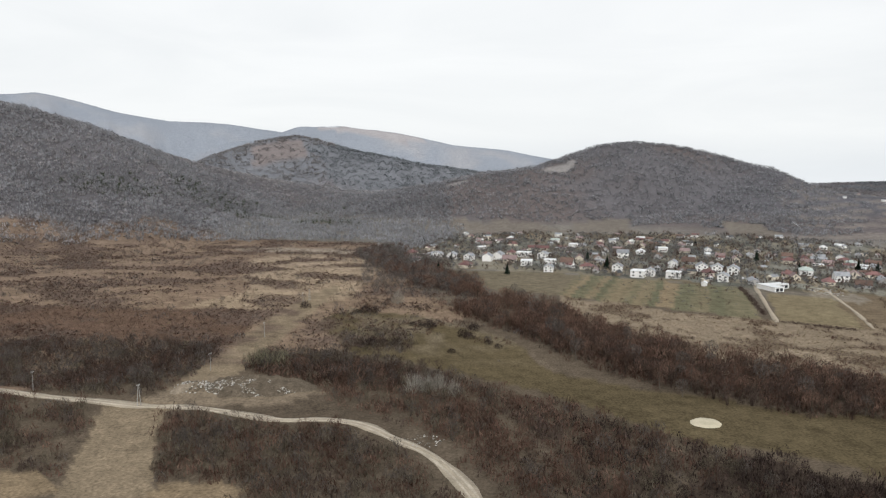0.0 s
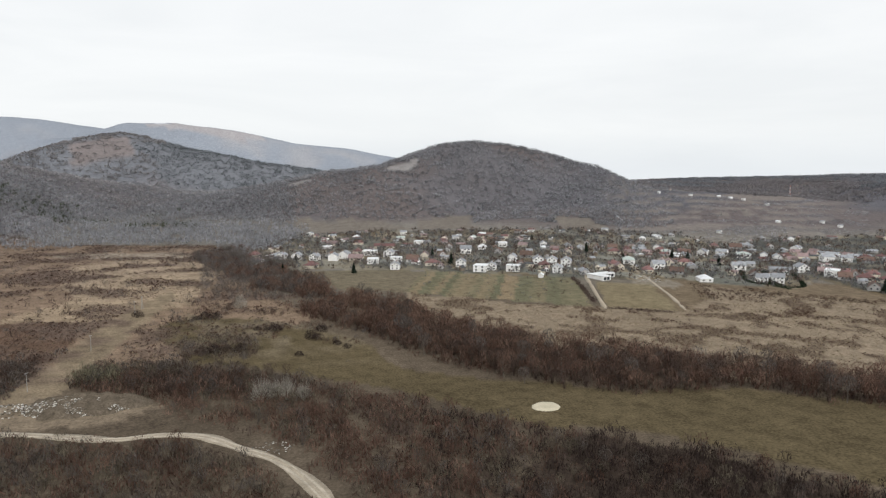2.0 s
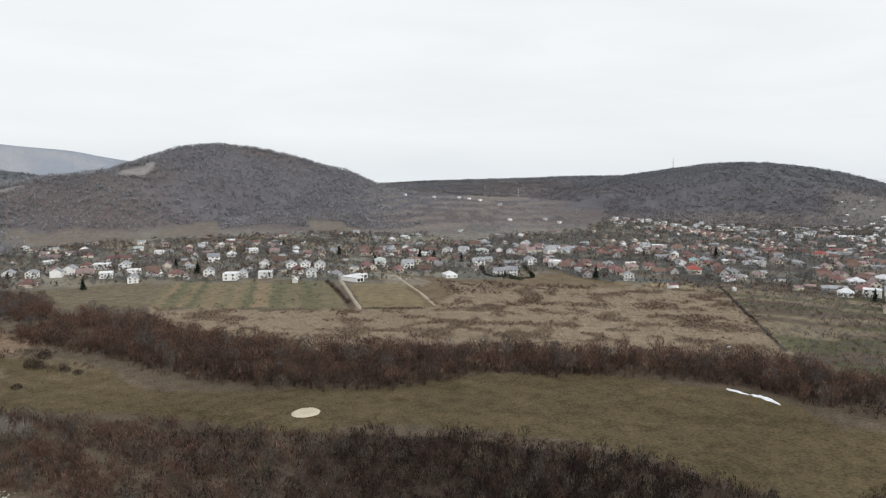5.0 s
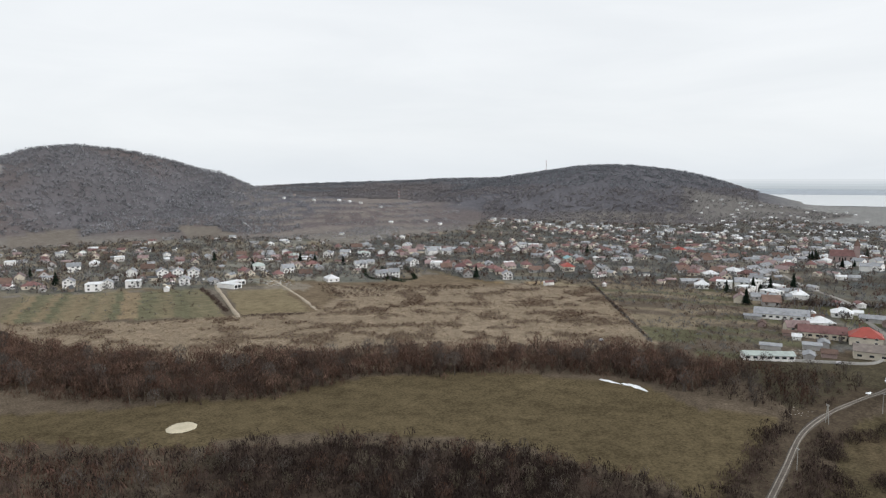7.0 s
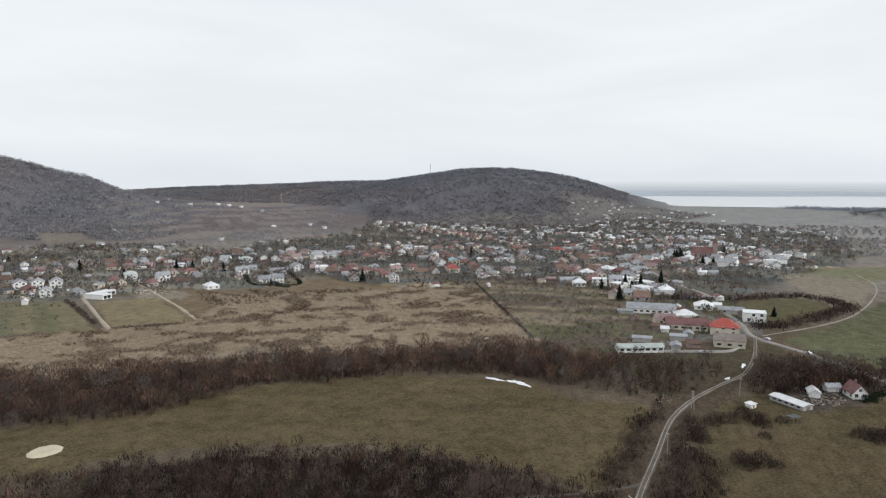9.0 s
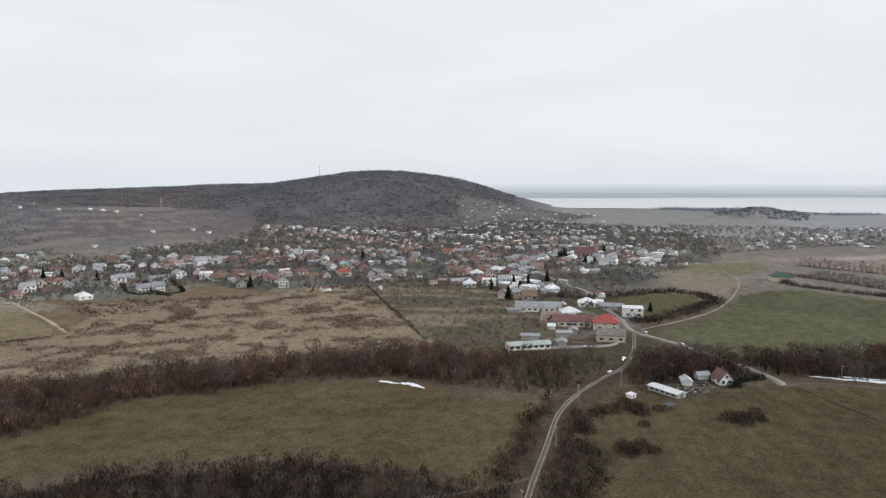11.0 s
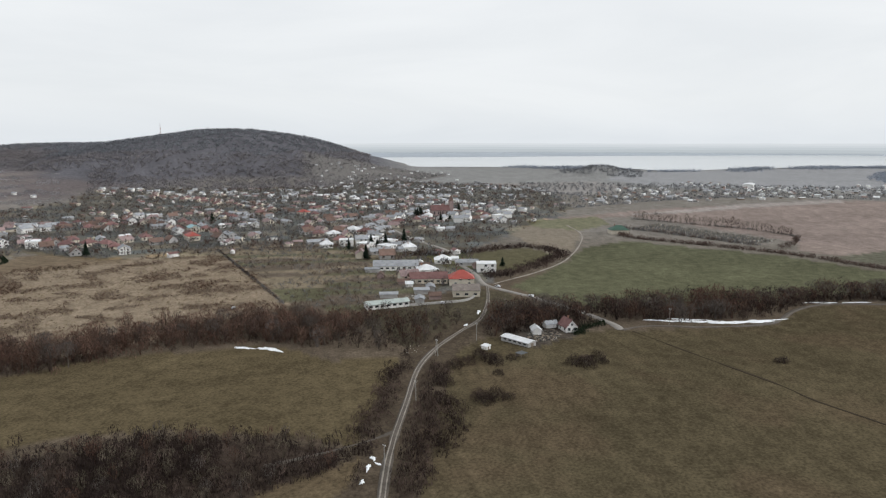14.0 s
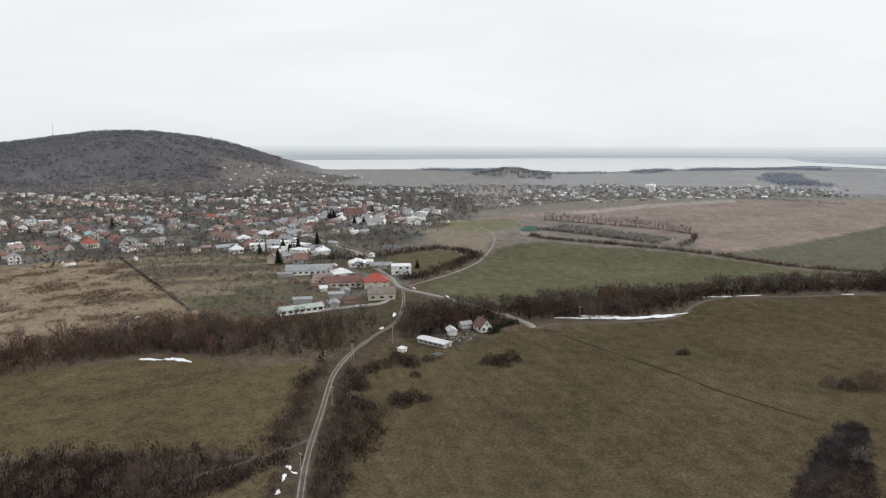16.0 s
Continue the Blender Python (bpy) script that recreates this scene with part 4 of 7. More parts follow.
def scatter(poly, spacing, ragged=4.0, holes=0.0, hole_size=25, seed=0):
    """Points spread over an outline, about spacing metres apart, with clearings."""
    p = np.array(poly, float)
    (x0, y0), (x1, y1) = p.min(0), p.max(0)
    nx, ny = int((x1 - x0) / spacing) + 1, int((y1 - y0) / spacing) + 1
    x, y = np.meshgrid(np.arange(nx), np.arange(ny))
    x = x0 + (x.ravel() + rng.uniform(0, 1, nx * ny)) * spacing
    y = y0 + (y.ravel() + rng.uniform(0, 1, nx * ny)) * spacing
    keep = inside(x + rng.normal(scale=ragged, size=x.shape), y + rng.normal(scale=ragged, size=x.shape), poly)
    x, y, keep = x[keep], y[keep], keep[keep]
    for line, near in ((TRACK_WEST, 6.0), (TRACK_EAST, 3.4), (BRANCH_TRACK, 2.2), (VILLAGE_ROAD, 5.5), (FARM_TRACK, 3.5)):
        keep &= ~beside(x, y, line, near)
    keep &= ~inside(x, y, CLEARING) & ~inside(x, y, DUMP_YARD) & ~inside(x, y, SPIT) & ~inside(x, y, TAN_PATCH) & ~inside(x, y, TAN_CORNER)
    if holes:
        keep &= rough_noise(x, y, hole_size, 90 + seed, 3) > holes
    return x[keep], y[keep]


def thicket(name, x, y, low_h, high_h, twigs, mats, label, shape="fan", wide=0.55, width=0.12, category="bushes", mix=None, lift=0.0, fine=0.5, low=0.2, up=0.75):
    """Bushes or trees that nobody could count, as one mesh: a few shapes, turned and sized."""
    z = height(x, y) + lift
    shapes = []
    for _ in range(9):
        if shape == "fan":
            shapes.append(soften(fan_twigs(twigs, 1.0, wide, width / ((low_h + high_h) / 2), fine), (0, 0, 0.1), up))
        else:
            a = crown_twigs(twigs, 1.0, wide * 0.62, low, width / ((low_h + high_h) / 2), 0.7, fine)
            n = max(3, twigs // 9)
            foot = rng.normal(scale=0.03, size=(n, 3)) * np.array((1, 1, 0))
            tip = rng.normal(scale=0.16, size=(n, 3)) * np.array((1, 1, 0.4)) + np.array((0, 0, 0.72))
            shapes.append(soften(join([a, slivers(foot, tip, np.full(n, 0.015))]), (0, 0, 0.5), up))
    nv = len(shapes[0][0])
    nf = len(shapes[0][1])
    n = len(x)
    h = rng.uniform(low_h, high_h, n) * (0.75 + 0.5 * rough_noise(x, y, 30, 71, 2))
    a = rng.uniform(0, 2 * np.pi, n)
    pick = rng.integers(0, 9, n)
    base = np.stack([s[0] for s in shapes])[pick]
    c, s = np.cos(a)[:, None], np.sin(a)[:, None]
    spread = h * rng.uniform(0.85, 1.25, n)
    vx = (base[:, :, 0] * c - base[:, :, 1] * s) * spread[:, None] + x[:, None]
    vy = (base[:, :, 0] * s + base[:, :, 1] * c) * spread[:, None] + y[:, None]
    vz = base[:, :, 2] * h[:, None] + z[:, None]
    turned = np.stack([s[2] for s in shapes])[pick]
    normals = np.stack([turned[:, :, 0] * c - turned[:, :, 1] * s, turned[:, :, 0] * s + turned[:, :, 1] * c, turned[:, :, 2]], -1)
    faces = np.arange(n * nv).reshape(-1, 3)
    if mix is None:
        mix = rough_noise(x, y, 22, 83, 3) + rng.normal(scale=0.22, size=n)
    cuts = np.quantile(mix, np.linspace(0, 1, len(mats) + 1)[1:-1]) if len(mats) > 1 else np.array([])
    index = np.repeat(np.searchsorted(cuts, mix), nf)
    return tagged(raw(name, np.stack([vx, vy, vz], -1).reshape(-1, 3), faces, mats, index=index, normals=normals.reshape(-1, 3)), label, category, kind="stuff")


HEDGEROW = [(-90, 880), (-60, 800), (-14, 660), (22, 585), (52, 506), (75, 475), (95, 415), (135, 362), (202, 317), (255, 284), (300, 245), (326, 222), (340, 190), (336, 168), (310, 150), (290, 152), (288, 165),
            (283, 200), (262, 229), (214, 259), (191, 276), (143, 276), (89, 314), (55, 372), (36, 412), (8, 452), (-12, 500), (-48, 600), (-98, 720), (-120, 800)]
SPARSE_WOOD = [(340, 190), (352, 165), (368, 132), (372, 112), (350, 106), (318, 108), (296, 122), (290, 150), (312, 152), (336, 168)]
SCRUB_WEST = [(-121, 346), (-92, 352), (-32, 344), (10, 314), (46, 288), (73, 258), (97, 235), (146, 207), (178, 167), (192, 127), (195, 100), (160, 85), (100, 90), (60, 130), (30, 180), (15, 202), (2, 236), (-16, 262), (-40, 276), (-60, 300)]
SCRUB_SLOPE = [(-121, 271), (-89, 264), (-55, 258), (-28, 238), (-6, 212), (2, 190), (8, 150), (-60, 150), (-95, 190)]
SCRUB_FAR_WEST = [(-400, 250), (-192, 290), (-155, 283), (-150, 262), (-128, 205), (-150, 205), (-180, 190), (-380, 200)]
EAST_BELT = [(332, 84), (370, 94), (401, 72), (415, 39), (438, 5), (469, -68), (513, -150), (545, -240), (580, -400), (510, -400), (500, -204), (488, -142), (470, -100), (446, -78), (413, -54), (392, 0), (388, 26), (375, 40), (346, 66)]
TRACK_BUSHES = [(150, 62), (172, 62), (193, 66), (215, 62), (233, 66), (245, 79), (264, 86), (285, 92), (282, 98), (251, 91), (219, 83), (191, 76), (150, 66)]
TRACK_BUSHES_N = [(172, 83), (204, 90), (233, 97), (261, 104), (284, 107), (290, 115), (260, 112), (227, 104), (199, 98), (179, 95)]
WOOD_EDGE = [(-700, 850), (-560, 860), (-420, 880), (-250, 930), (-120, 940), (-60, 800), (0, 1040), (-40, 1500), (-900, 1500)]


def broken(x, y):
    """The far end of the hedgerow falls apart into clumps."""
    keep = rough_noise(x, y, 34, 95, 3) > np.clip((y - 380) / 120, 0, 1) * 0.5
    return x[keep], y[keep]


x, y = scatter(HEDGEROW, 5.2, 3, holes=0.25, hole_size=24, seed=1)
x, y = broken(x, y)
# Tree colours run to paler grey with distance, painted as haze.
thicket("hedgerow_wood", x, y, 6.5, 11.5, 150, ["twig", "twig_red", "scrub_red", "scrub_red", "belt_grey"], "dense belt of bare grey-brown trees along a stream", "crown", 0.72, 0.12, "woods", mix=np.hypot(x, y) + rng.normal(scale=110, size=len(x)), fine=0.4)
x, y = scatter(SPARSE_WOOD, 8.0, 3, seed=7)
thicket("open_wood", x, y, 6, 10, 130, ["twig_grey", "twig", "twig_red"], "open stand of bare trees on a brown slope", "crown", 0.66, 0.12, "woods")
x, y = scatter(SPARSE_WOOD, 4.0, 3, holes=0.3, hole_size=18, seed=9)
thicket("slope_bushes", x, y, 1.5, 3.4, 40, ["twig", "twig_dark"], "low brown bushes on the slope above the stream", "fan", 0.66, 0.12)
x, y = scatter(HEDGEROW, 3.4, 4, seed=2)
x, y = broken(x, y)
# The undergrowth greys with distance in the same painted haze.
thicket("hedgerow_bushes", x, y, 2.2, 4.6, 46, ["twig", "twig_red", "scrub_red", "scrub_red", "belt_grey"], "dense brown undergrowth beneath bare trees", "fan", 0.62, 0.13, mix=np.hypot(x, y) + rng.normal(scale=90, size=len(x)))
for poly, label, gaps in ((SCRUB_WEST, "dense brown scrub below the meadow", 0.27), (SCRUB_SLOPE, "dense reddish scrub beside the dirt track", 0.22), (SCRUB_FAR_WEST, "tangled brown scrub on the valley edge", 0.35)):
    x, y = scatter(poly, 3.5, 3, holes=gaps, hole_size=18, seed=3)
    mats = ["scrub_red", "twig_red", "twig", "twig_dark", "twig_dark"] if poly is SCRUB_WEST else ["scrub_red", "twig", "scrub_olive", "twig_red", "twig_grey"]
    thicket("scrub", x, y, 1.4, 5.6, 66, mats, label, "fan", 0.78, 0.09, fine=0.5, mix=x + rng.normal(scale=45, size=len(x)) if poly is SCRUB_WEST else None)
    x, y = scatter(poly, 8.5, 3, holes=0.45, hole_size=30, seed=4)
    thicket("young_trees", x, y, 5.0, 8.5, 110, ["scrub_olive", "twig_grey", "twig_red"], "slender bare young trees standing in the scrub", "crown", 0.62, 0.11, "woods")
WEST_SCRUB = [(-250, 380), (-185, 385), (-134, 380), (-128, 350), (-135, 300), (-160, 290), (-200, 290), (-260, 300), (-330, 300)]
BAND = [(-126, 342), (-128, 366), (-80, 372), (-28, 342), (6, 318), (-16, 302), (-60, 310), (-84, 322)]
for poly, label in ((WEST_SCRUB, "dense dark scrub beyond the dirt track"), (BAND, "dense band of bare trees and bushes behind the rubble")):
    x, y = scatter(poly, 3.0, 3, holes=0.2, hole_size=25, seed=13)
    thicket("dense_scrub", x, y, 2.2, 4.8, 55, ["twig", "twig_red", "twig_grey", "scrub_olive"], label, "fan", 0.66, 0.11)
    x, y = scatter(poly, 6.5, 3, holes=0.3, hole_size=25, seed=14)
    thicket("scrub_trees", x, y, 5, 8, 110, ["twig", "twig_grey"], "bare young trees above dense scrub", "crown", 0.7, 0.11, "woods")
WEST_WOOD = [(-99, 695), (-72, 829), (-31, 813), (3, 602), (-24, 522), (-74, 546)]
x, y = scatter(WEST_WOOD, 6.0, 3, holes=0.25, hole_size=30, seed=18)
thicket("stream_wood", x, y, 4, 8, 80, ["belt_grey", "twig_grey", "belt_grey"], "bare grey trees at the village edge by the stream", "crown", 0.75, 0.12, "woods")
x, y = scatter([(-73, 413), (-51, 425), (-28, 413), (-26, 371), (-44, 367), (-67, 380)], 3.4, 2, holes=0.3, hole_size=16, seed=26)
thicket("scrub_band", x, y, 1.8, 4.2, 50, ["twig", "scrub_olive", "twig_grey"], "band of brown bushes across rough grassland", "fan", 0.7, 0.1)
MOUNDS = [(-94, 458), (-58, 527), (20, 440), (42, 366), (16, 347), (-32, 352), (-68, 378)]
x, y = scatter(MOUNDS, 4.4, 4, holes=0.54, hole_size=22, seed=16)
thicket("mound_bushes", x, y, 1.4, 3.6, 44, ["twig", "twig_grey", "twig_red"], "scattered bushes on uneven grassland", "fan", 0.75, 0.13)
x, y = scatter([(100, 236), (146, 203), (176, 165), (190, 127), (193, 102), (160, 88), (100, 95), (80, 170)], 4.6, 3, holes=0.2, hole_size=20, seed=17)
thicket("sapling_wood", x, y, 4.5, 7.5, 60, ["twig_dark", "twig", "twig_dark"], "dense wood of dark reddish saplings", "crown", 0.6, 0.10, "woods")
x, y = scatter(EAST_BELT, 5.6, 3, holes=0.22, hole_size=22, seed=5)
thicket("tree_belt", x, y, 7, 13, 150, ["twig_dark", "twig", "twig_red", "twig_grey"], "belt of tall bare trees beside the farm track", "crown", 0.85, 0.14, "woods")
x, y = scatter(EAST_BELT, 3.4, 3, seed=6)
thicket("belt_bushes", x, y, 2, 4.5, 40, ["twig_dark", "twig"], "brown bushes under the tree belt", "fan", 0.62, 0.14)
x, y = np.concatenate([scatter(p, 2.5, 1.5, holes=0.25, hole_size=14, seed=8) for p in (TRACK_BUSHES, TRACK_BUSHES_N)], 1)
thicket("track_bushes", x, y, 2, 4.8, 60, ["twig", "twig_dark"], "brown bushes lining the muddy track", "fan", 0.66, 0.11)


def patchy(poly, spacing, size, cut, seed, squash=1.0, turn=0.0):
    """Points only where the same patches lie."""
    x, y = scatter(poly, spacing, 5)
    c, s = math.cos(turn), math.sin(turn)
    keep = rough_noise((x * c + y * s) * squash, y * c - x * s, size, seed, 5) > cut
    return x[keep], y[keep]


x, y = patchy(HEATH, 3.3, 26, 0.48, 51, 0.75)
keep = ~inside(x, y, TAN_HEATH) | (rough_noise(x * 0.75, y, 26, 51, 5) > 0.55)
x, y = x[keep], y[keep]
thicket("heath_scrub", x, y, 0.6, 1.9, 11, ["heath_twig", "twig_red", "heath_twig"], "patchy low brown scrub on the heath", "fan", 0.95, 0.16, fine=0.6)
x, y = patchy(HEATH, 4.6, 8, 0.47, 53)
thicket("heather", x, y, 0.35, 0.9, 8, ["heath_twig", "scrub_olive", "scrub_red"], "fine mottled heather and dead bracken", "fan", 1.3, 0.2, fine=0.75)
x, y = scatter(GARDENS, 8.0, 1, holes=0.5, hole_size=25, seed=62)
thicket("plot_bushes", x, y, 1.0, 2.6, 26, ["twig", "garden_twig"], "fruit bushes in garden plots", "fan", 0.8, 0.12, fine=0.6)
x, y = scatter(RED_HEATH, 3.4, 6, holes=0.3, hole_size=25, seed=61)
thicket("red_heath_scrub", x, y, 0.8, 2.2, 16, ["scrub_red", "twig_red", "heath_twig"], "low reddish scrub on the heath", "fan", 0.95, 0.14, fine=0.6)
x, y = patchy(HEATH, 14.0, 60, 0.52, 57)
thicket("heath_trees", x, y, 3.0, 5.5, 40, ["twig", "twig_grey"], "scattered bare bushes on the heath", "fan", 0.7, 0.16)
x, y = scatter(HEATH, 4.6, 6, holes=0.42, hole_size=50, seed=19)
thicket("heath_grass", x, y, 0.5, 1.0, 7, ["straw"], "tufts of tan dead grass on the heath", "fan", 1.5, 0.22, "grass")
x, y = patchy(DEAD_GRASS, 2.2, 17, 0.52, 58, 1.2, 0.95)
thicket("field_scrub", x, y, 0.6, 1.7, 16, ["twig_red", "heath_twig"], "dark low bushes in the dead grass field", "fan", 0.95, 0.2)
x, y = scatter(DEAD_GRASS, 3.6, 4, holes=0.35, hole_size=20, seed=20)
thicket("dead_grass", x, y, 0.45, 0.9, 7, ["straw"], "tufts of tall tan dead grass", "fan", 1.6, 0.22, "grass")
x, y = scatter(VILLAGE_WEST, 8.0, 4, holes=0.3, hole_size=50, seed=21)
u, v = scatter(VILLAGE_EAST, 9.5, 4, holes=0.3, hole_size=60, seed=22)
GARDEN_X, GARDEN_Y = np.r_[x, u], np.r_[y, v]
thicket("garden_trees", GARDEN_X, GARDEN_Y, 3.5, 8.5, 16, ["garden_twig", "twig_grey", "twig", "garden_twig"], "bare fruit trees and bushes in village gardens", "crown", 0.95, 0.35, "trees", fine=0.6, low=0.1)
x, y = scatter([(1000, 140), (1500, 330), (1560, -20), (1560, -480), (1330, -500), (1270, -150), (1100, 60)], 13.0, 6, holes=0.3, hole_size=60, seed=24)
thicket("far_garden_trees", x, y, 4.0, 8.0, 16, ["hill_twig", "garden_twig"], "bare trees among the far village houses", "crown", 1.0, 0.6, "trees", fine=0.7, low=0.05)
x, y = scatter(ORCHARDS, 5.2, 1, holes=0.4, hole_size=40, seed=23)
thicket("orchard_bushes", x, y, 1.6, 3.4, 30, ["garden_twig", "twig"], "rows of bare fruit bushes in garden plots", "fan", 0.8, 0.14, "bushes")


x, y = scatter(LAKESIDE_SLOPE, 11.0, 12, holes=0.34, hole_size=60, seed=25)
thicket("vineyard_trees", x, y, 3.0, 7.0, 16, ["lake_wood", "garden_twig"], "bare trees and hedges between vineyards on the slope", "crown", 1.0, 0.5, "trees", fine=0.7, low=0.05)


def hill_points(spacing, r0, r1, b0, b1, zmin):
    n = int((r1 * r1 - r0 * r0) * radians(b1 - b0) / 2 / spacing**2)
    r, b = np.sqrt(rng.uniform(r0 * r0, r1 * r1, n)), np.radians(rng.uniform(b0, b1, n))
    x, y = r * np.sin(b), r * np.cos(b)
    z = height(x, y)
    keep = z > zmin + 18 * (rough_noise(x, y, 120, 55) - 0.5)
    for p in HILL_MEADOWS:
        keep &= ~inside(x, y, p)
    return x[keep], y[keep]


x, y = hill_points(7.8, 850, 2050, -40, 30, 10)
keep = rng.uniform(size=len(x)) < (31 - np.degrees(np.arctan2(x, y))) / 8
x, y = x[keep], y[keep]
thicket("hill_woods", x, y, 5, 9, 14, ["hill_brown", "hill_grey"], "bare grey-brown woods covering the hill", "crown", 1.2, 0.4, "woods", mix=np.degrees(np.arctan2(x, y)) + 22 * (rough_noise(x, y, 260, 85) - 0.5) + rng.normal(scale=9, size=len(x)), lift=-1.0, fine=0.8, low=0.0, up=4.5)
x, y = hill_points(11.0, 1180, 2820, 27, 66, -6)
turn = np.degrees(np.arctan2(x, y))
keep = (turn < 67) & (np.hypot(x, y) > 1960) | (turn < 61.0 + np.clip((1850 - np.hypot(x, y)) / 500, 0, 1) * 2.6 + 1.6 * (rough_noise(x, y, 90, 57) - 0.5))
keep &= (turn > 45) | (np.hypot(x, y) > 1650)
keep &= ((turn < 46) | (np.hypot(x, y) < 2400)) & ~inside(x, y, VILLAGE_EAST)
x, y = x[keep], y[keep]
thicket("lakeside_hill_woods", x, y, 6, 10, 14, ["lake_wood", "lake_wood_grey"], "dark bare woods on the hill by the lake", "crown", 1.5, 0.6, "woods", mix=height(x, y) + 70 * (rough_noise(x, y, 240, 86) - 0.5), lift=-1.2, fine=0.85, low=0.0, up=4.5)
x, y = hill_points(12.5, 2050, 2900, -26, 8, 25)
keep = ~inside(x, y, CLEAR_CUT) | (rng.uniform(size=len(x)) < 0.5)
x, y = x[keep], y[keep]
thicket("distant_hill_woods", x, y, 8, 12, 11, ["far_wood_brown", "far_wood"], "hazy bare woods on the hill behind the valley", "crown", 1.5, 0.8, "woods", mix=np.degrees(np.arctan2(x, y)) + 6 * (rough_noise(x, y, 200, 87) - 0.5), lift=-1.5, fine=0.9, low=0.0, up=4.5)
x, y = scatter(WOOD_EDGE, 9.0, 8, holes=0.3, hole_size=60, seed=15)
thicket("valley_floor_woods", x, y, 7, 12, 16, ["hill_grey"], "bare brown woods at the foot of the hill", "crown", 0.9, 0.7, "woods", fine=0.7, low=0.05)
x, y = hill_points(6.0, 1000, 1620, 24, 43, 3)
keep = (terrace(x, y, height(x, y)) < 0.15) & (rough_noise(x, y, 50, 66, 3) > 0.36)
thicket("terrace_bushes", x[keep], y[keep], 1.8, 4.0, 12, ["hill_brown", "hill_grey"], "bushes between old vineyard terraces", "fan", 1.0, 0.4, fine=0.7)
x, y = scatter([(-620, 1000), (-500, 1350), (-230, 1400), (-150, 1150), (-300, 1050)], 14, 10, holes=0.52, hole_size=110, seed=31)
thicket("pine_stand", x, y, 8, 12, 16, ["pine"], "dark green pine stand among bare woods", "crown", 0.7, 0.9, "woods")
SHORE_WOODS = [[(2200, 330), (2260, 520), (2330, 520), (2360, 320), (2290, 150), (2180, 100)], [(2300, -330), (2480, -400), (2600, -600), (2700, -830), (2560, -860), (2420, -620), (2300, -430)],
               [(2080, 40), (2150, 60), (2170, -60), (2100, -90)], [(1640, -450), (1900, -460), (2200, -560), (2210, -630), (1900, -570), (1640, -550)], [(2150, -150), (2280, -180), (2400, -290), (2330, -310), (2170, -210)]]
for p in SHORE_WOODS:
    x, y = scatter(p, 11, 12, holes=0.2, hole_size=80, seed=33)
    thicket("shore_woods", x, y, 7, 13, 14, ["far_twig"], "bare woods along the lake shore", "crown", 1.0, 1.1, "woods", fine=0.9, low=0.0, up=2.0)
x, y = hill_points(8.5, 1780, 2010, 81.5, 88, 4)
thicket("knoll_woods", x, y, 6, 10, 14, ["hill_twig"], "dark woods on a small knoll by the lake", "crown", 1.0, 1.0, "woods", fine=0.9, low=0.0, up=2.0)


# ---------------------------------------------------------------- houses
def gable_roof(w, l, eave, rise, over=0.5, thick=0.22):
    bm = bmesh.new()
    a = w / 2 + over
    drop = rise * over / (w / 2)
    prism(bm, [(-a, eave - drop), (0, eave + rise), (a, eave - drop), (a, eave - drop + thick), (0, eave + rise + thick * 1.2), (-a, eave - drop + thick)], -l / 2 - over, l / 2 + over)
    bmesh.ops.recalc_face_normals(bm, faces=bm.faces)
    return bm


def hip_roof(w, l, eave, rise, over=0.5):
    bm = bmesh.new()
    a, b, r = w / 2 + over, l / 2 + over, max(l / 2 - w / 2, 0.3)
    low = [bm.verts.new(c) for c in ((-a, -b, eave - 0.2), (a, -b, eave - 0.2), (a, b, eave - 0.2), (-a, b, eave - 0.2))]
    rim = [bm.verts.new((v.co.x, v.co.y, eave)) for v in low]
    top = [bm.verts.new((0, -r, eave + rise)), bm.verts.new((0, r, eave + rise))]
    bm.faces.new(low[::-1])
    for k in range(4):
        bm.faces.new((low[k], low[(k + 1) % 4], rim[(k + 1) % 4], rim[k]))
    bm.faces.new((rim[0], rim[1], top[0]))
    bm.faces.new((rim[1], rim[2], top[1], top[0]))
    bm.faces.new((rim[2], rim[3], top[1]))
    bm.faces.new((rim[3], rim[0], top[0], top[1]))
    return bm


def wall_body(w, l, eave, rise=0.0):
    bm = bmesh.new()
    if rise:
        prism(bm, [(-w / 2, -1.2), (w / 2, -1.2), (w / 2, eave), (0, eave + rise), (-w / 2, eave)], -l / 2, l / 2)
        bmesh.ops.recalc_face_normals(bm, faces=bm.faces)
    else:
        box(bm, -w / 2, w / 2, -l / 2, l / 2, -1.2, eave)
    return bm


def add_window(house, x, y, z, w, h, along):
    """A window with frame and pane, on the wall that faces along."""
    win = part("window", boxes((-w / 2 - 0.08, w / 2 + 0.08, -0.06, 0.06, -h / 2 - 0.08, h / 2 + 0.08)), "frame", house)
    part("pane", boxes((-w / 2, w / 2, 0.02, 0.09, -h / 2, -0.03), (-w / 2, w / 2, 0.02, 0.09, 0.03, h / 2)), "glass", win)
    win.matrix_basis = pose(x, y, z, 0, 0, along)
    return win


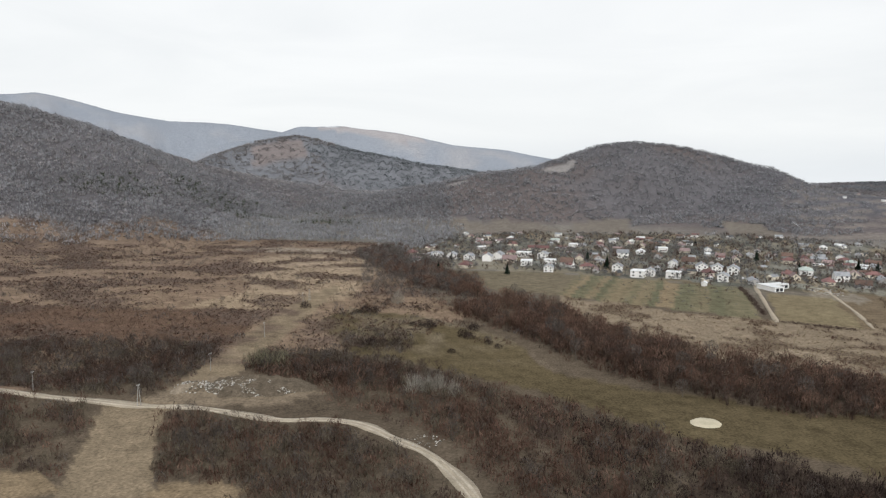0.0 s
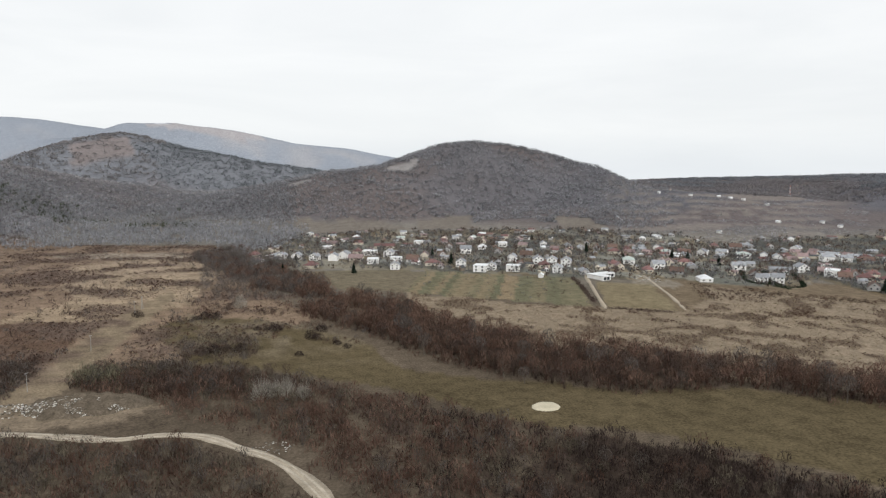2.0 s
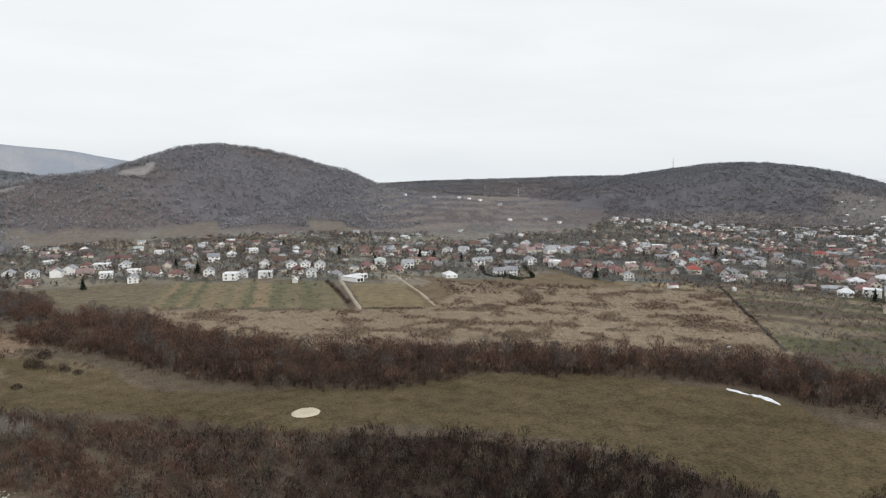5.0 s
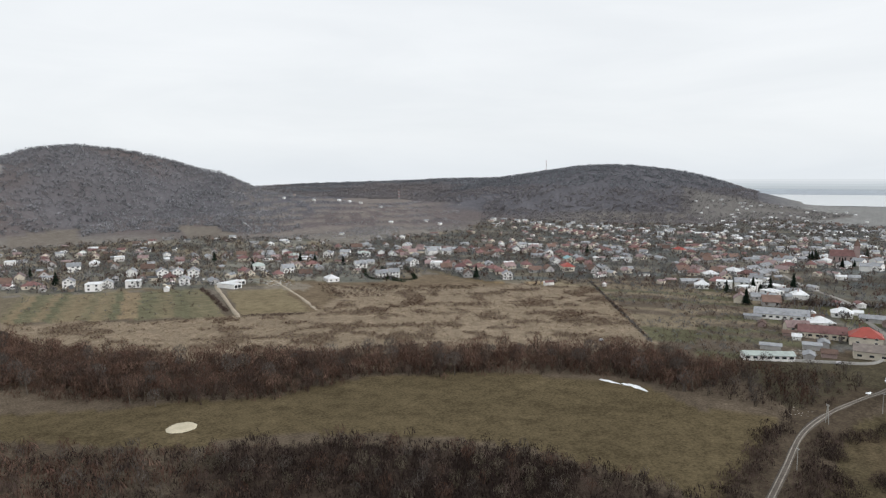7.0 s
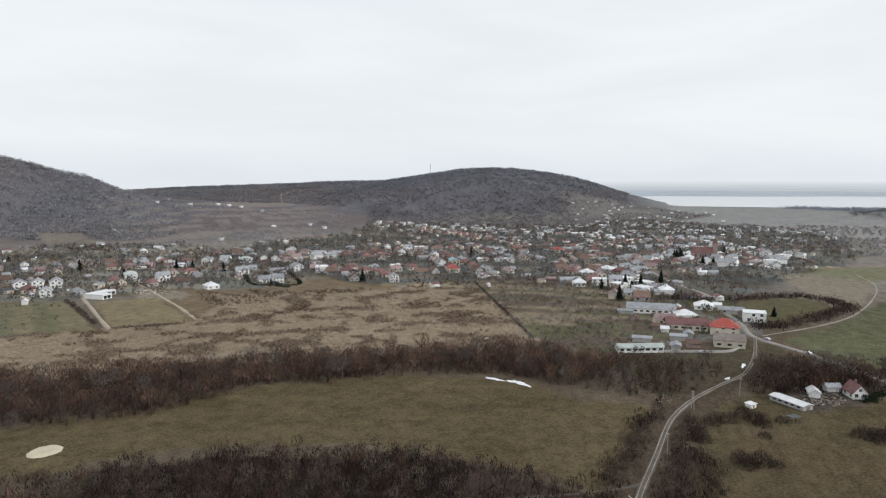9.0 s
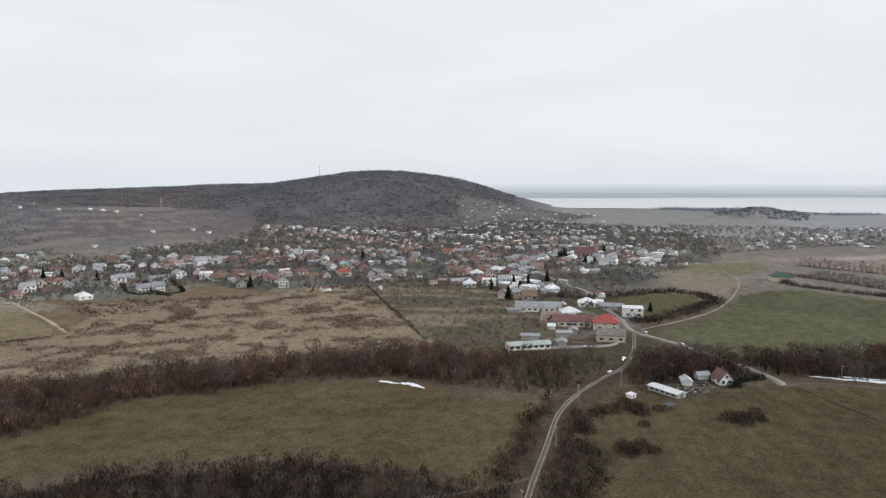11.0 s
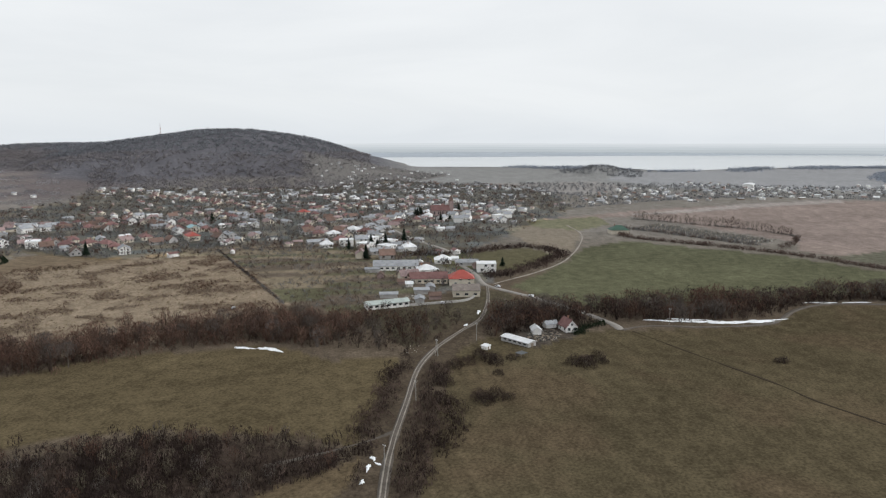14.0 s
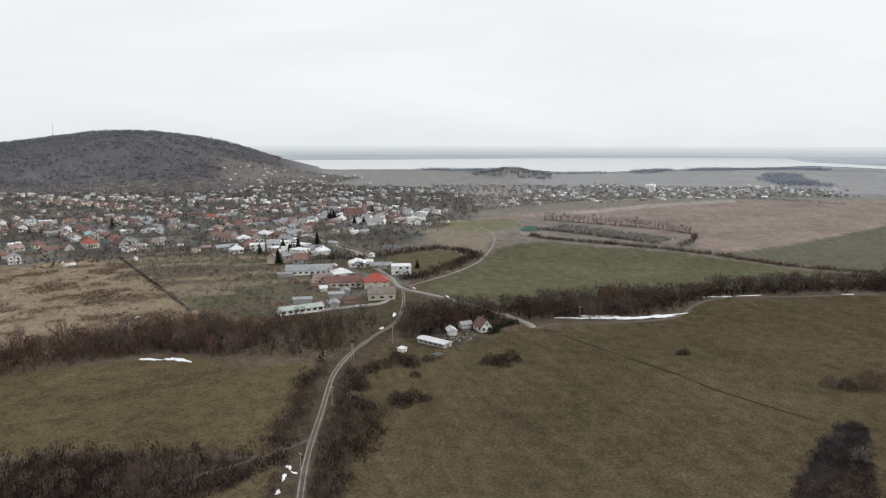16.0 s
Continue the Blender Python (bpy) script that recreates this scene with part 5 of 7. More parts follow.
def make_house(w, l, eave, rise, roof, wall, style="gable", label="", storeys=1, chimney=True, windows="all", name="house"):
    house = new(name)
    part("wall", wall_body(w, l, eave, rise if style == "gable" else 0), wall, house)
    if style == "gable":
        part("roof", gable_roof(w, l, eave, rise), roof, house)
    elif style == "hip":
        part("roof", hip_roof(w, l, eave, rise), roof, house)
    else:
        part("roof", boxes((-w / 2 - 0.2, w / 2 + 0.2, -l / 2 - 0.2, l / 2 + 0.2, eave - 0.004, eave + 0.35)), roof, house)
    if chimney and style != "flat":
        part("chimney", boxes((w * 0.1, w * 0.1 + 0.6, l * 0.18, l * 0.18 + 0.6, eave + rise * 0.5, eave + rise + 0.7), (w * 0.1 - 0.08, w * 0.1 + 0.68, l * 0.18 - 0.08, l * 0.18 + 0.68, eave + rise + 0.7, eave + rise + 0.85)), "brick", house)
    if windows == "few":
        for u in (-0.25, 0.25):
            part("window", boxes((u * w - 0.8, u * w + 0.8, -l / 2 - 0.08, -l / 2 + 0.05, 1.0, 2.4)), "glass", house)
        part("window", boxes((w / 2 - 0.05, w / 2 + 0.08, -0.2 * l - 0.8, -0.2 * l + 0.8, 1.0, 2.4)), "glass", house)
    if windows == "all":
        for s in range(storeys):
            z = 1.7 + 2.9 * s
            for u in (-0.25, 0.25):
                add_window(house, u * w, -l / 2, z, 1.5, 1.4, 180)
            for u in (-0.3, 0.05) if s else (-0.3, 0.25):
                add_window(house, w / 2, u * l, z, 1.6, 1.4, -90)
                add_window(house, -w / 2, u * l, z, 1.6, 1.4, 90)
        if style == "gable" and rise > 2.4:
            add_window(house, 0, -l / 2, eave + rise * 0.35, 1.2, 1.1, 180)
        door = part("door", boxes((-0.5, 0.5, -0.05, 0.08, 0, 2.1)), "door", house)
        door.matrix_basis = pose(w / 2, -0.02 * l, 0, 0, 0, -90)
    return tagged(house, label, "house", "village houses")


KINDS = {
    "a": lambda see="all": make_house(9.5, 11, 5.4, 3.0, "grey_roof", "white_wall", "gable", "white plastered two-storey house with a grey gable roof", 2, windows=see),
    "b": lambda see="all": make_house(9, 12, 3.1, 3.4, "pink_roof", "cream_wall", "gable", "cream house with a muted pink tiled gable roof", windows=see),
    "c": lambda see="all": make_house(11, 13, 5.6, 0, "pale_roof", "white_wall", "flat", "white cube-shaped house with a flat pale roof", 2, windows=see),
    "d": lambda see="all": make_house(9, 12, 3.2, 4.0, "brown_roof", "grey_wall", "gable", "grey house with a steep brown tiled roof", windows=see),
    "e": lambda see="all": make_house(10, 13, 3.4, 3.6, "red_roof", "cream_wall", "hip", "cream house with a hipped red tiled roof", windows=see),
    "f": lambda see="all": make_house(8, 17, 3.0, 2.2, "grey_roof", "grey_wall", "gable", "long low grey house with a fibre-cement roof", windows=see),
    "g": lambda see="all": make_house(11, 16, 4.6, 2.6, "green_roof", "white_wall", "hip", "white house with a pale green sheet roof", 1, windows=see),
    "h": lambda see="all": make_house(11, 12, 3.4, 3.6, "pale_roof", "white_wall", "hip", "white house with a hipped pale roof", windows=see),
    "k": lambda see="all": make_house(14, 20, 6.0, 4.5, "pink_roof", "cream_wall", "hip", "large cream building with a hipped pink roof", 2, windows=see),
    "l": lambda see="all": make_house(9, 26, 3.4, 2.8, "red_roof", "cream_wall", "gable", "long cream farmhouse with a red tiled roof", windows=see),
    "o": lambda see="all": make_house(11, 15, 4.4, 3.2, "bright_roof", "cream_wall", "hip", "house with a bright orange-red roof", windows=see),
    "s": lambda see="all": make_house(4, 5, 2.4, 1.4, "pale_roof", "white_wall", "gable", "small white garden shed", chimney=False, windows="", name="garden_shed"),
    "u": lambda see="all": make_house(4.5, 7, 2.3, 1.6, "brown_roof", "brick_wall", "gable", "small brick outbuilding with a brown tiled roof", chimney=False, windows="few", name="outbuilding"),
    "w": lambda see="all": make_house(5, 9, 2.6, 1.0, "grey_roof", "grey_wall", "gable", "low grey outbuilding with a sheet roof", chimney=False, windows="few", name="outbuilding"),
    "t": lambda see="all": make_house(10, 15, 5.2, 2.2, "teal_roof", "cream_wall", "gable", "two-storey house with a teal sheet roof", 2, windows=see),
}
STREETS = {
    "v1a": [(-25, 775, "a"), (-9, 767, "a"), (10, 759, "a"), (30, 753, "a"), (34, 896, "b"), (8, 1029, "a"), (54, 747, "b"), (60, 808, "e"), (73, 790, "c"), (70, 724, "c"), (97, 855, "l"), (93, 774, "a"), (96, 733, "c"), (113, 727, "d"), (129, 697, "e"), (156, 683, "a"), (146, 893, "c"), (144, 1017, "a"), (131, 954, "g"), (168, 977, "b"), (191, 940, "b"), (206, 938, "a"), (222, 918, "b"), (246, 952, "e"), (235, 896, "b"), (178, 848, "d"), (186, 790, "a"), (133, 768, "b"), (152, 761, "d")],
    "v1b": [(168, 649, "c"), (181, 656, "a"), (220, 714, "a"), (199, 643, "c"), (244, 740, "d"), (241, 690, "a"), (237, 660, "e"), (254, 683, "a"), (239, 627, "a"), (265, 671, "a"), (213, 601, "s"), (302, 846, "a"), (297, 792, "b"), (274, 845, "b"), (277, 937, "e"), (238, 889, "e"), (328, 826, "f"), (337, 805, "f"), (354, 797, "d"), (303, 764, "b"), (375, 797, "d"), (384, 777, "e"), (425, 824, "d"), (336, 674, "g"), (311, 657, "e"), (348, 634, "a"), (326, 613, "e")],
    "v1c": [(372, 655, "b"), (460, 805, "f"), (423, 775, "a"), (417, 741, "g"), (435, 742, "e"), (382, 628, "f"), (391, 656, "e"), (231, 937, "g"), (262, 962, "d"), (228, 900, "a"), (225, 786, "d"), (289, 912, "b"), (362, 846, "d")],
    "v2a": [(656, 299, "e"), (628, 278, "a"), (635, 325, "h"), (633, 342, "e"), (594, 297, "e"), (567, 298, "h"), (592, 274, "a"), (526, 244, "b"), (588, 233, "f"), (574, 219, "h"), (547, 236, "f"), (529, 222, "d"), (866, 474, "k"), (798, 435, "e"), (844, 421, "e"), (797, 389, "e"), (754, 300, "e"), (779, 287, "e"), (862, 322, "a"), (951, 278, "a"), (923, 244, "c"), (789, 238, "a"), (834, 200, "c"), (805, 187, "a"), (853, 193, "a"), (814, 224, "d"), (1144, 674, "a"), (1046, 662, "d")],
    "v2b": [(1162, 551, "a"), (1125, 506, "c"), (1110, 451, "b"), (1194, 420, "a"), (793, 513, "e"), (750, 472, "a"), (673, 443, "a"), (661, 370, "e"), (770, 401, "d"), (819, 482, "d"), (807, 352, "f"), (1001, 414, "d"), (912, 356, "e"), (1170, 494, "d"), (950, 482, "c"), (938, 437, "d"), (1107, 339, "d"), (1170, 331, "e"), (1030, 258, "d"), (1140, 297, "c"), (1004, 236, "d"), (1030, 373, "d"), (1058, 406, "f"), (1092, 360, "b")],
    "v2c": [(485, 558, "c"), (496, 543, "d"), (519, 546, "e"), (533, 526, "f"), (501, 479, "e"), (482, 451, "a"), (535, 462, "d"), (558, 494, "e"), (569, 447, "o"), (617, 483, "t"), (600, 489, "a"), (655, 598, "a"), (661, 587, "b"), (715, 620, "c"), (659, 547, "a"), (688, 552, "b"), (567, 712, "b"), (506, 686, "a"), (516, 673, "b"), (522, 666, "a"), (533, 652, "f"), (575, 658, "a"), (594, 655, "a"), (666, 706, "f"), (594, 633, "d"), (464, 487, "d"), (864, 912, "e"), (863, 976, "a"), (865, 1023, "a")],
    "v2d": [(637, 811, "a"), (1006, 940, "a"), (942, 812, "e"), (1107, 857, "a"), (992, 802, "c"), (1056, 780, "c"), (1021, 732, "b"), (1079, 751, "a"), (879, 644, "e"), (776, 567, "b"), (1063, 673, "a"), (846, 528, "e"), (761, 482, "d"), (677, 445, "a"), (598, 395, "b"), (577, 422, "d"), (598, 424, "f"), (906, 868, "c"), (894, 821, "b"), (866, 592, "e"), (904, 685, "e"), (723, 505, "f"), (632, 541, "f"), (550, 457, "d"), (607, 615, "d"), (601, 584, "d"), (1005, 923, "d"), (1089, 913, "f")],
    "v2e": [(307, 653, "f"), (349, 638, "a"), (349, 600, "d"), (422, 610, "a"), (485, 693, "g"), (586, 893, "a"), (550, 771, "f"), (507, 665, "a"), (504, 780, "e"), (411, 570, "d"), (417, 551, "f"), (458, 728, "c"), (439, 749, "e"), (453, 801, "f"), (396, 658, "a"), (370, 665, "b"), (396, 538, "a"), (409, 534, "a"), (522, 763, "d"), (572, 765, "d")],
    "v3": [(1050, 125, "a"), (1005, 111, "d"), (1133, 107, "b"), (1169, 83, "a"), (1238, 66, "c"), (1277, 57, "d"), (1356, 31, "b"), (1154, 16, "d"), (1186, -3, "a"), (1258, -19, "f"), (1191, -28, "c"), (1413, -63, "b"), (1464, -83, "d"), (1421, -99, "d"), (1321, -157, "b"), (1328, -179, "a"), (1346, -209, "d"), (1352, -237, "a"), (1381, -269, "b"), (1471, -326, "c"), (1619, -371, "a"), (1479, -363, "d"), (1530, -398, "a"), (1519, -425, "b"), (1544, -461, "c"), (1502, -466, "d"), (1505, -483, "a"), (1347, -464, "b"), (1321, -494, "f"), (1400, 9, "e"), (1263, -51, "d"), (1312, -124, "d")],
}
# single buildings that stand apart, built further down: place, turn and kind
LANDMARKS = [
    (524, 171, 20, "h"), (521, 150, 20, "f"), (502, 129, 18, "c"), (487, 197, 22, "longhouse"), (481, 170, 38, "h"), (457, 175, 38, "b"), (449, 157, 22, "redlong"), (452, 134, 20, "redhall"),
    (419, 121, 20, "greybarn"), (415, 150, 22, "w"), (404, 137, 25, "u"), (373, 157, 42, "greenbarn"), (846, 280, 30, "church"), (743, 48, 20, "greenlodge"), (1523, -154, 80, "hall"),
    (268, 592, 20, "newhouse"), (357, 47, -55, "cottage"), (326, 67, -29, "longshed"), (312, 80, -29, "hut"), (304, 61, -29, "leanto"),
]
TURNS = {"v1a": -15, "v1b": -20, "v1c": -25, "v2a": 30, "v2b": 25, "v2c": -40, "v2d": -30, "v2e": -25, "v3": 70}
first = {}
taken = []


def plan_house(kind, x, y, turn):
    planned.append((math.hypot(x, y), kind, x, y, turn))
    taken.append((x, y))


def put_house(kind, x, y, turn):
    m = pose(x, y, ground_z(x, y) + 0.15, 0, 0, turn)
    see = "few" if math.hypot(x, y) > 820 else "all"
    if (kind, see) not in first:
        first[kind, see] = KINDS[kind](see)
        size = 1.06 if see == "all" else 0.96
        first[kind, see].matrix_basis = m @ Matrix.Diagonal((size, size, size, 1))
        return first[kind, see]
    s = random.uniform(0.88, 1.06)
    return copy_thing(first[kind, see], m @ Matrix.Diagonal((s, s * random.uniform(0.9, 1.2), s * random.uniform(0.85, 1.0), 1)))


planned = []
random.seed(4)
for x, y, turn, kind in LANDMARKS:
    taken.append((x, y))
for street, rows in STREETS.items():
    for x, y, kind in rows:
        if all(math.hypot(x - a, y - b) > 9.5 for a, b in taken):
            plan_house(kind, x, y, TURNS[street] + random.choice((0, 0, 90, 180)) + random.uniform(-7, 7))

# houses along the village lanes: the lane's line, the gap between houses and their kinds
LANES = [
    ([(1001, 952), (1020, 859), (1050, 774), (1038, 661), (1087, 534)], 30, "aachf"), ([(942, 835), (928, 715), (897, 609), (821, 500)], 19, "deebdlf"), ([(796, 623), (753, 520), (714, 436)], 20, "abffed"),
    ([(794, 468), (880, 459), (949, 440), (1050, 409), (1148, 365)], 20, "ebkfdlof"), ([(656, 369), (645, 319), (715, 306), (797, 304), (900, 286), (973, 241)], 19, "fbhfdba"), ([(573, 311), (596, 283), (574, 225)], 19, "fhcb"),
    ([(1191, 464), (1275, 405), (1322, 327), (1311, 235)], 24, "acfbh"), ([(1012, 635), (1058, 571), (1024, 475)], 24, "acbh"), ([(745, 712), (680, 606), (648, 522), (598, 457)], 20, "abfde"),
    ([(1341, 620), (1295, 504), (1393, 466), (1412, 374), (1325, 282)], 30, "abfd"), ([(959, 1153), (968, 1024), (989, 889), (1044, 742)], 40, "abd"), ([(567, 728), (603, 660), (677, 629), (757, 596)], 20, "bdeaf"),
    ([(477, 562), (515, 528), (518, 482)], 19, "deb"), ([(358, 768), (437, 739), (499, 680), (581, 650), (614, 595)], 19, "bdfeab"), ([(1194, 641), (1344, 670), (1468, 677)], 36, "ach"), ([(880, 390), (940, 350), (1040, 300)], 24, "abfd"),
    ([(700, 420), (760, 380), (830, 340)], 22, "bfdb"), ([(780, 250), (860, 230), (960, 190)], 24, "aaec"),
]
for line, gap, kinds in LANES:
    c = curve(line, 4.0)
    way = np.gradient(c, axis=0)
    at = 0.0
    for side in (-1, 1):
        at = random.uniform(0, gap)
        for k in range(1, len(c)):
            at += float(np.hypot(*(c[k] - c[k - 1])))
            if at < gap:
                continue
            at = random.uniform(-0.35, 0.2) * gap
            dx, dy = way[k] / np.hypot(*way[k])
            off = side * random.uniform(8, 17)
            x, y = c[k][0] - dy * off, c[k][1] + dx * off
            if all(math.hypot(x - a, y - b) > 12 for a, b in taken):
                plan_house(random.choice(kinds), x, y, math.degrees(math.atan2(dy, dx)) + random.choice((0, 90, 90, 270)) + random.uniform(-5, 5))

# the western streets and the far village, plot by plot
FAR_VILLAGE = [(1050, 130), (1290, 124), (1518, 24), (1654, -52), (1560, -206), (1647, -407), (1550, -546), (1347, -476), (1290, -300), (1230, -150), (1100, 20)]
for outline, turn, along, across, chance, most in ((VILLAGE_WEST, -18, 21, 36, 0.30, 24), (FAR_VILLAGE, 70, 24, 34, 0.55, 110)):
    c, s = math.cos(radians(turn)), math.sin(radians(turn))
    spots = []
    for i in range(-70, 71):
        for j in range(-70, 71):
            u, v = i * along + random.uniform(-5, 5), j * across + random.uniform(-4, 4)
            spots.append((u * c - v * s + 700, u * s + v * c + 400))
    random.shuffle(spots)
    px, py = np.array(spots).T
    good = inside(px, py, outline) & ~inside(px, py, ORCHARDS) & ~inside(px, py, STUBBLE) & ~inside(px, py, PLOUGHED) & ~inside(px, py, LOT) & ~inside(px, py, DEAD_GRASS)
    made = 0
    for (x, y), ok in zip(spots, good):
        if ok and made < most and math.hypot(x, y) > 560 and random.random() < chance + 0.3 and all(math.hypot(x - a, y - b) > 15 for a, b in taken):
            plan_house(random.choice("aabbddeeffcdh"), x, y, turn + random.choice((0, 0, 90, 180)) + random.uniform(-6, 6))
            made += 1

planned.sort()
for _, kind, x, y, turn in planned[:265]:
    put_house(kind, x, y, turn)
# the far rest of the village, too small to tell apart one by one
v, f, idx = [], [], []
pz = height(np.array([p[2] for p in planned]), np.array([p[3] for p in planned]))
SIZES = {"a": (9, 11, 5.0, 2.6, 0, 5), "b": (9, 11, 3, 3.2, 1, 4), "c": (10, 12, 5, 0.5, 0, 6), "d": (9, 12, 3, 3.6, 2, 7), "e": (10, 12, 3.2, 3.2, 1, 3), "f": (8, 15, 3, 2.2, 2, 5), "g": (10, 14, 4, 2.4, 0, 8), "h": (10, 12, 3.2, 3, 0, 6)}
HILLSIDE = [(1593, 860), (1493, 715), (1237, 603), (1613, 766), (1787, 656), (1777, 607), (1854, 608), (1774, 563), (1559, 473), (1347, 564), (1575, 600), (1492, 563), (1464, 531), (1372, 478), (1644, 844),
            (1398, 624), (1642, 584), (682, 1249), (731, 1296), (720, 1198), (771, 1185), (784, 1168), (799, 1150), (793, 1074), (734, 965), (787, 933), (789, 898), (587, 897), (627, 807), (1693, 844), (1700, 800), (1650, 760), (1623, 733)]
FOOT = [(1329, 630), (1322, 731), (1532, 832), (1752, 849), (1790, 659), (1531, 537)]
foot_x, foot_y = np.array([(random.uniform(1320, 1790), random.uniform(540, 850)) for _ in range(36)]).T
HILLSIDE += [(x, y) for x, y, ok in zip(foot_x, foot_y, inside(foot_x, foot_y, FOOT)) if ok]
rest = list(zip(planned, pz))[265:] + [((0, random.choice("aabch"), x, y, random.uniform(0, 90)), 0.0) for x, y in HILLSIDE]
for k in range(1100):
    x, y = random.uniform(-60, 1450), random.uniform(-450, 1050)
    rest.append(((0, "shed", x, y, random.choice((-18, 35, 72)) + random.choice((0, 90))), 0.0))
sx, sy = np.array([p[0][2] for p in rest]), np.array([p[0][3] for p in rest])
in_village = (np.isin(sx, [p[0] for p in HILLSIDE]) | inside(sx, sy, VILLAGE_EAST) | inside(sx, sy, VILLAGE_WEST) | inside(sx, sy, FAR_VILLAGE)) & ~inside(sx, sy, PLOUGHED)
sz = height(sx, sy)
for (_, kind, x, y, turn), ok, z in zip([p[0] for p in rest], in_village, sz):
    if not ok:
        continue
    if kind.startswith("shed"):
        if any(math.hypot(x - a, y - b) < 7 for a, b in taken):
            continue
        w, l, e, r, wall, roof = random.uniform(3, 6.5), random.uniform(4, 13), random.uniform(2.2, 3.2), random.uniform(1.0, 2.4), random.choice((0, 1, 2, 2, 10)), random.choice((5, 5, 6, 7, 3, 4, 4, 3, 11))
    else:
        w, l, e, r, wall, roof = (q * (0.55 if (x, y) in HILLSIDE else 0.82 if x < 1100 else 0.72) if i < 4 else q for i, q in enumerate(SIZES.get(kind, SIZES["e"])))
    if x > 1050 and wall in (0, 1):
        wall = random.choice((0, 0, 2))
    if x > 1050 and roof in (3, 4) and random.random() < 0.85:
        roof = 5
    n, c, s = len(v), math.cos(radians(turn)), math.sin(radians(turn))
    a, b = w / 2, l / 2
    pts = [(-a, -b, -1), (a, -b, -1), (a, b, -1), (-a, b, -1), (-a, -b, e), (a, -b, e), (a, b, e), (-a, b, e)]
    o = 0.45
    pts += [(-a - o, -b - o, e), (a + o, -b - o, e), (a + o, b + o, e), (-a - o, b + o, e), (0, -b - o, e + r), (0, b + o, e + r), (0, -b - o, e + r), (0, b + o, e + r)]
    for u in (-0.25, 0.25):
        pts += [(u * w - 0.7, -b - 0.06, 1), (u * w + 0.7, -b - 0.06, 1), (u * w + 0.7, -b - 0.06, 2.4), (u * w - 0.7, -b - 0.06, 2.4)]
    v += [(x + px * c - py * s, y + px * s + py * c, z + pz0) for px, py, pz0 in pts]
    for q, k in (((0, 1, 5, 4), wall), ((1, 2, 6, 5), wall), ((2, 3, 7, 6), wall), ((3, 0, 4, 7), wall), ((8, 9, 12, 14), wall), ((10, 11, 13, 15), wall), ((9, 10, 13, 12), roof), ((11, 8, 12, 13), roof), ((16, 17, 18, 19), 9), ((20, 21, 22, 23), 9)):
        f.append([n + i for i in q])
        idx.append(k)
tagged(raw("far_houses", v, f, ["white_wall", "cream_wall", "grey_wall", "red_roof", "pink_roof", "grey_roof", "pale_roof", "brown_roof", "green_roof", "glass", "wood", "dark_roof"], index=idx), "far white and cream houses with red, grey and brown roofs", "houses", kind="stuff")


# ---------------------------------------------------------------- single buildings
def stand(thing, x, y, turn, lift=0.1):
    thing.matrix_basis = pose(x, y, ground_z(x, y) + lift, 0, 0, turn)
    return thing


def make_new_house():
    """A long low white house in an L, flat roof, wide dark windows, still unplastered round the yard."""
    h = new("new_house")
    part("wall", boxes((-13, 13, -4.5, 4.5, -1, 3.6)), "white_wall", h)
    part("wall", boxes((-13, -3.5, -16, -4.502, -1, 3.6)), "white_wall", h)
    part("roof", boxes((-13.3, 13.3, -4.8, 4.8, 3.598, 3.95)), "pale_roof", h)
    part("roof", boxes((-13.3, -3.2, -16.3, -4.81, 3.598, 3.95)), "pale_roof", h)
    for x in (-0.5, 4, 8.5):
        part("window", boxes((x, x + 3.2, -4.62, -4.45, 0.5, 2.9)), "glass", h)
    for x in (-12, -8):
        part("window", boxes((x, x + 3.2, -16.12, -15.95, 0.3, 2.9)), "glass", h)
    part("window", boxes((-3.55, -3.38, -12, -8, 0.4, 2.9)), "glass", h)
    return tagged(h, "new white flat-roofed bungalow with wide dark windows", "house")


def make_long_shed():
    h = new("long_shed")
    part("wall", boxes((-3.6, 3.6, -11, 11, -0.8, 2.6)), "grey_wall", h)
    bm = bmesh.new()
    prism(bm, [(-4.2, 2.55), (0, 3.5), (4.2, 2.55), (4.2, 2.7), (0, 3.66), (-4.2, 2.7)], -11.5, 11.5)
    bmesh.ops.recalc_face_normals(bm, faces=bm.faces)
    part("roof", bm, "pale_roof", h)
    for k in range(5):
        part("window", boxes((-3.7, -3.55, -9 + 4 * k, -7 + 4 * k, 1.0, 1.9)), "glass", h)
        part("window", boxes((3.55, 3.7, -9 + 4 * k, -7 + 4 * k, 1.0, 1.9)), "glass", h)
    part("door", boxes((-1.2, 1.2, -11.08, -10.95, 0, 2.2)), "wood", h)
    return tagged(h, "long low shed with a bright pale sheet roof", "shed")


def make_hut():
    h = new("small_shed")
    part("wall", boxes((-2, 2, -2.4, 2.4, -0.5, 2.2)), "white_wall", h)
    bm = bmesh.new()
    prism(bm, [(-2.5, 2.1), (2.5, 2.6), (2.5, 2.75), (-2.5, 2.25)], -2.9, 2.9)
    bmesh.ops.recalc_face_normals(bm, faces=bm.faces)
    part("roof", bm, "pale_roof", h)
    part("door", boxes((-0.5, 0.5, -2.48, -2.35, 0, 1.9)), "wood", h)
    return tagged(h, "small white shed with a pale pent roof", "shed")


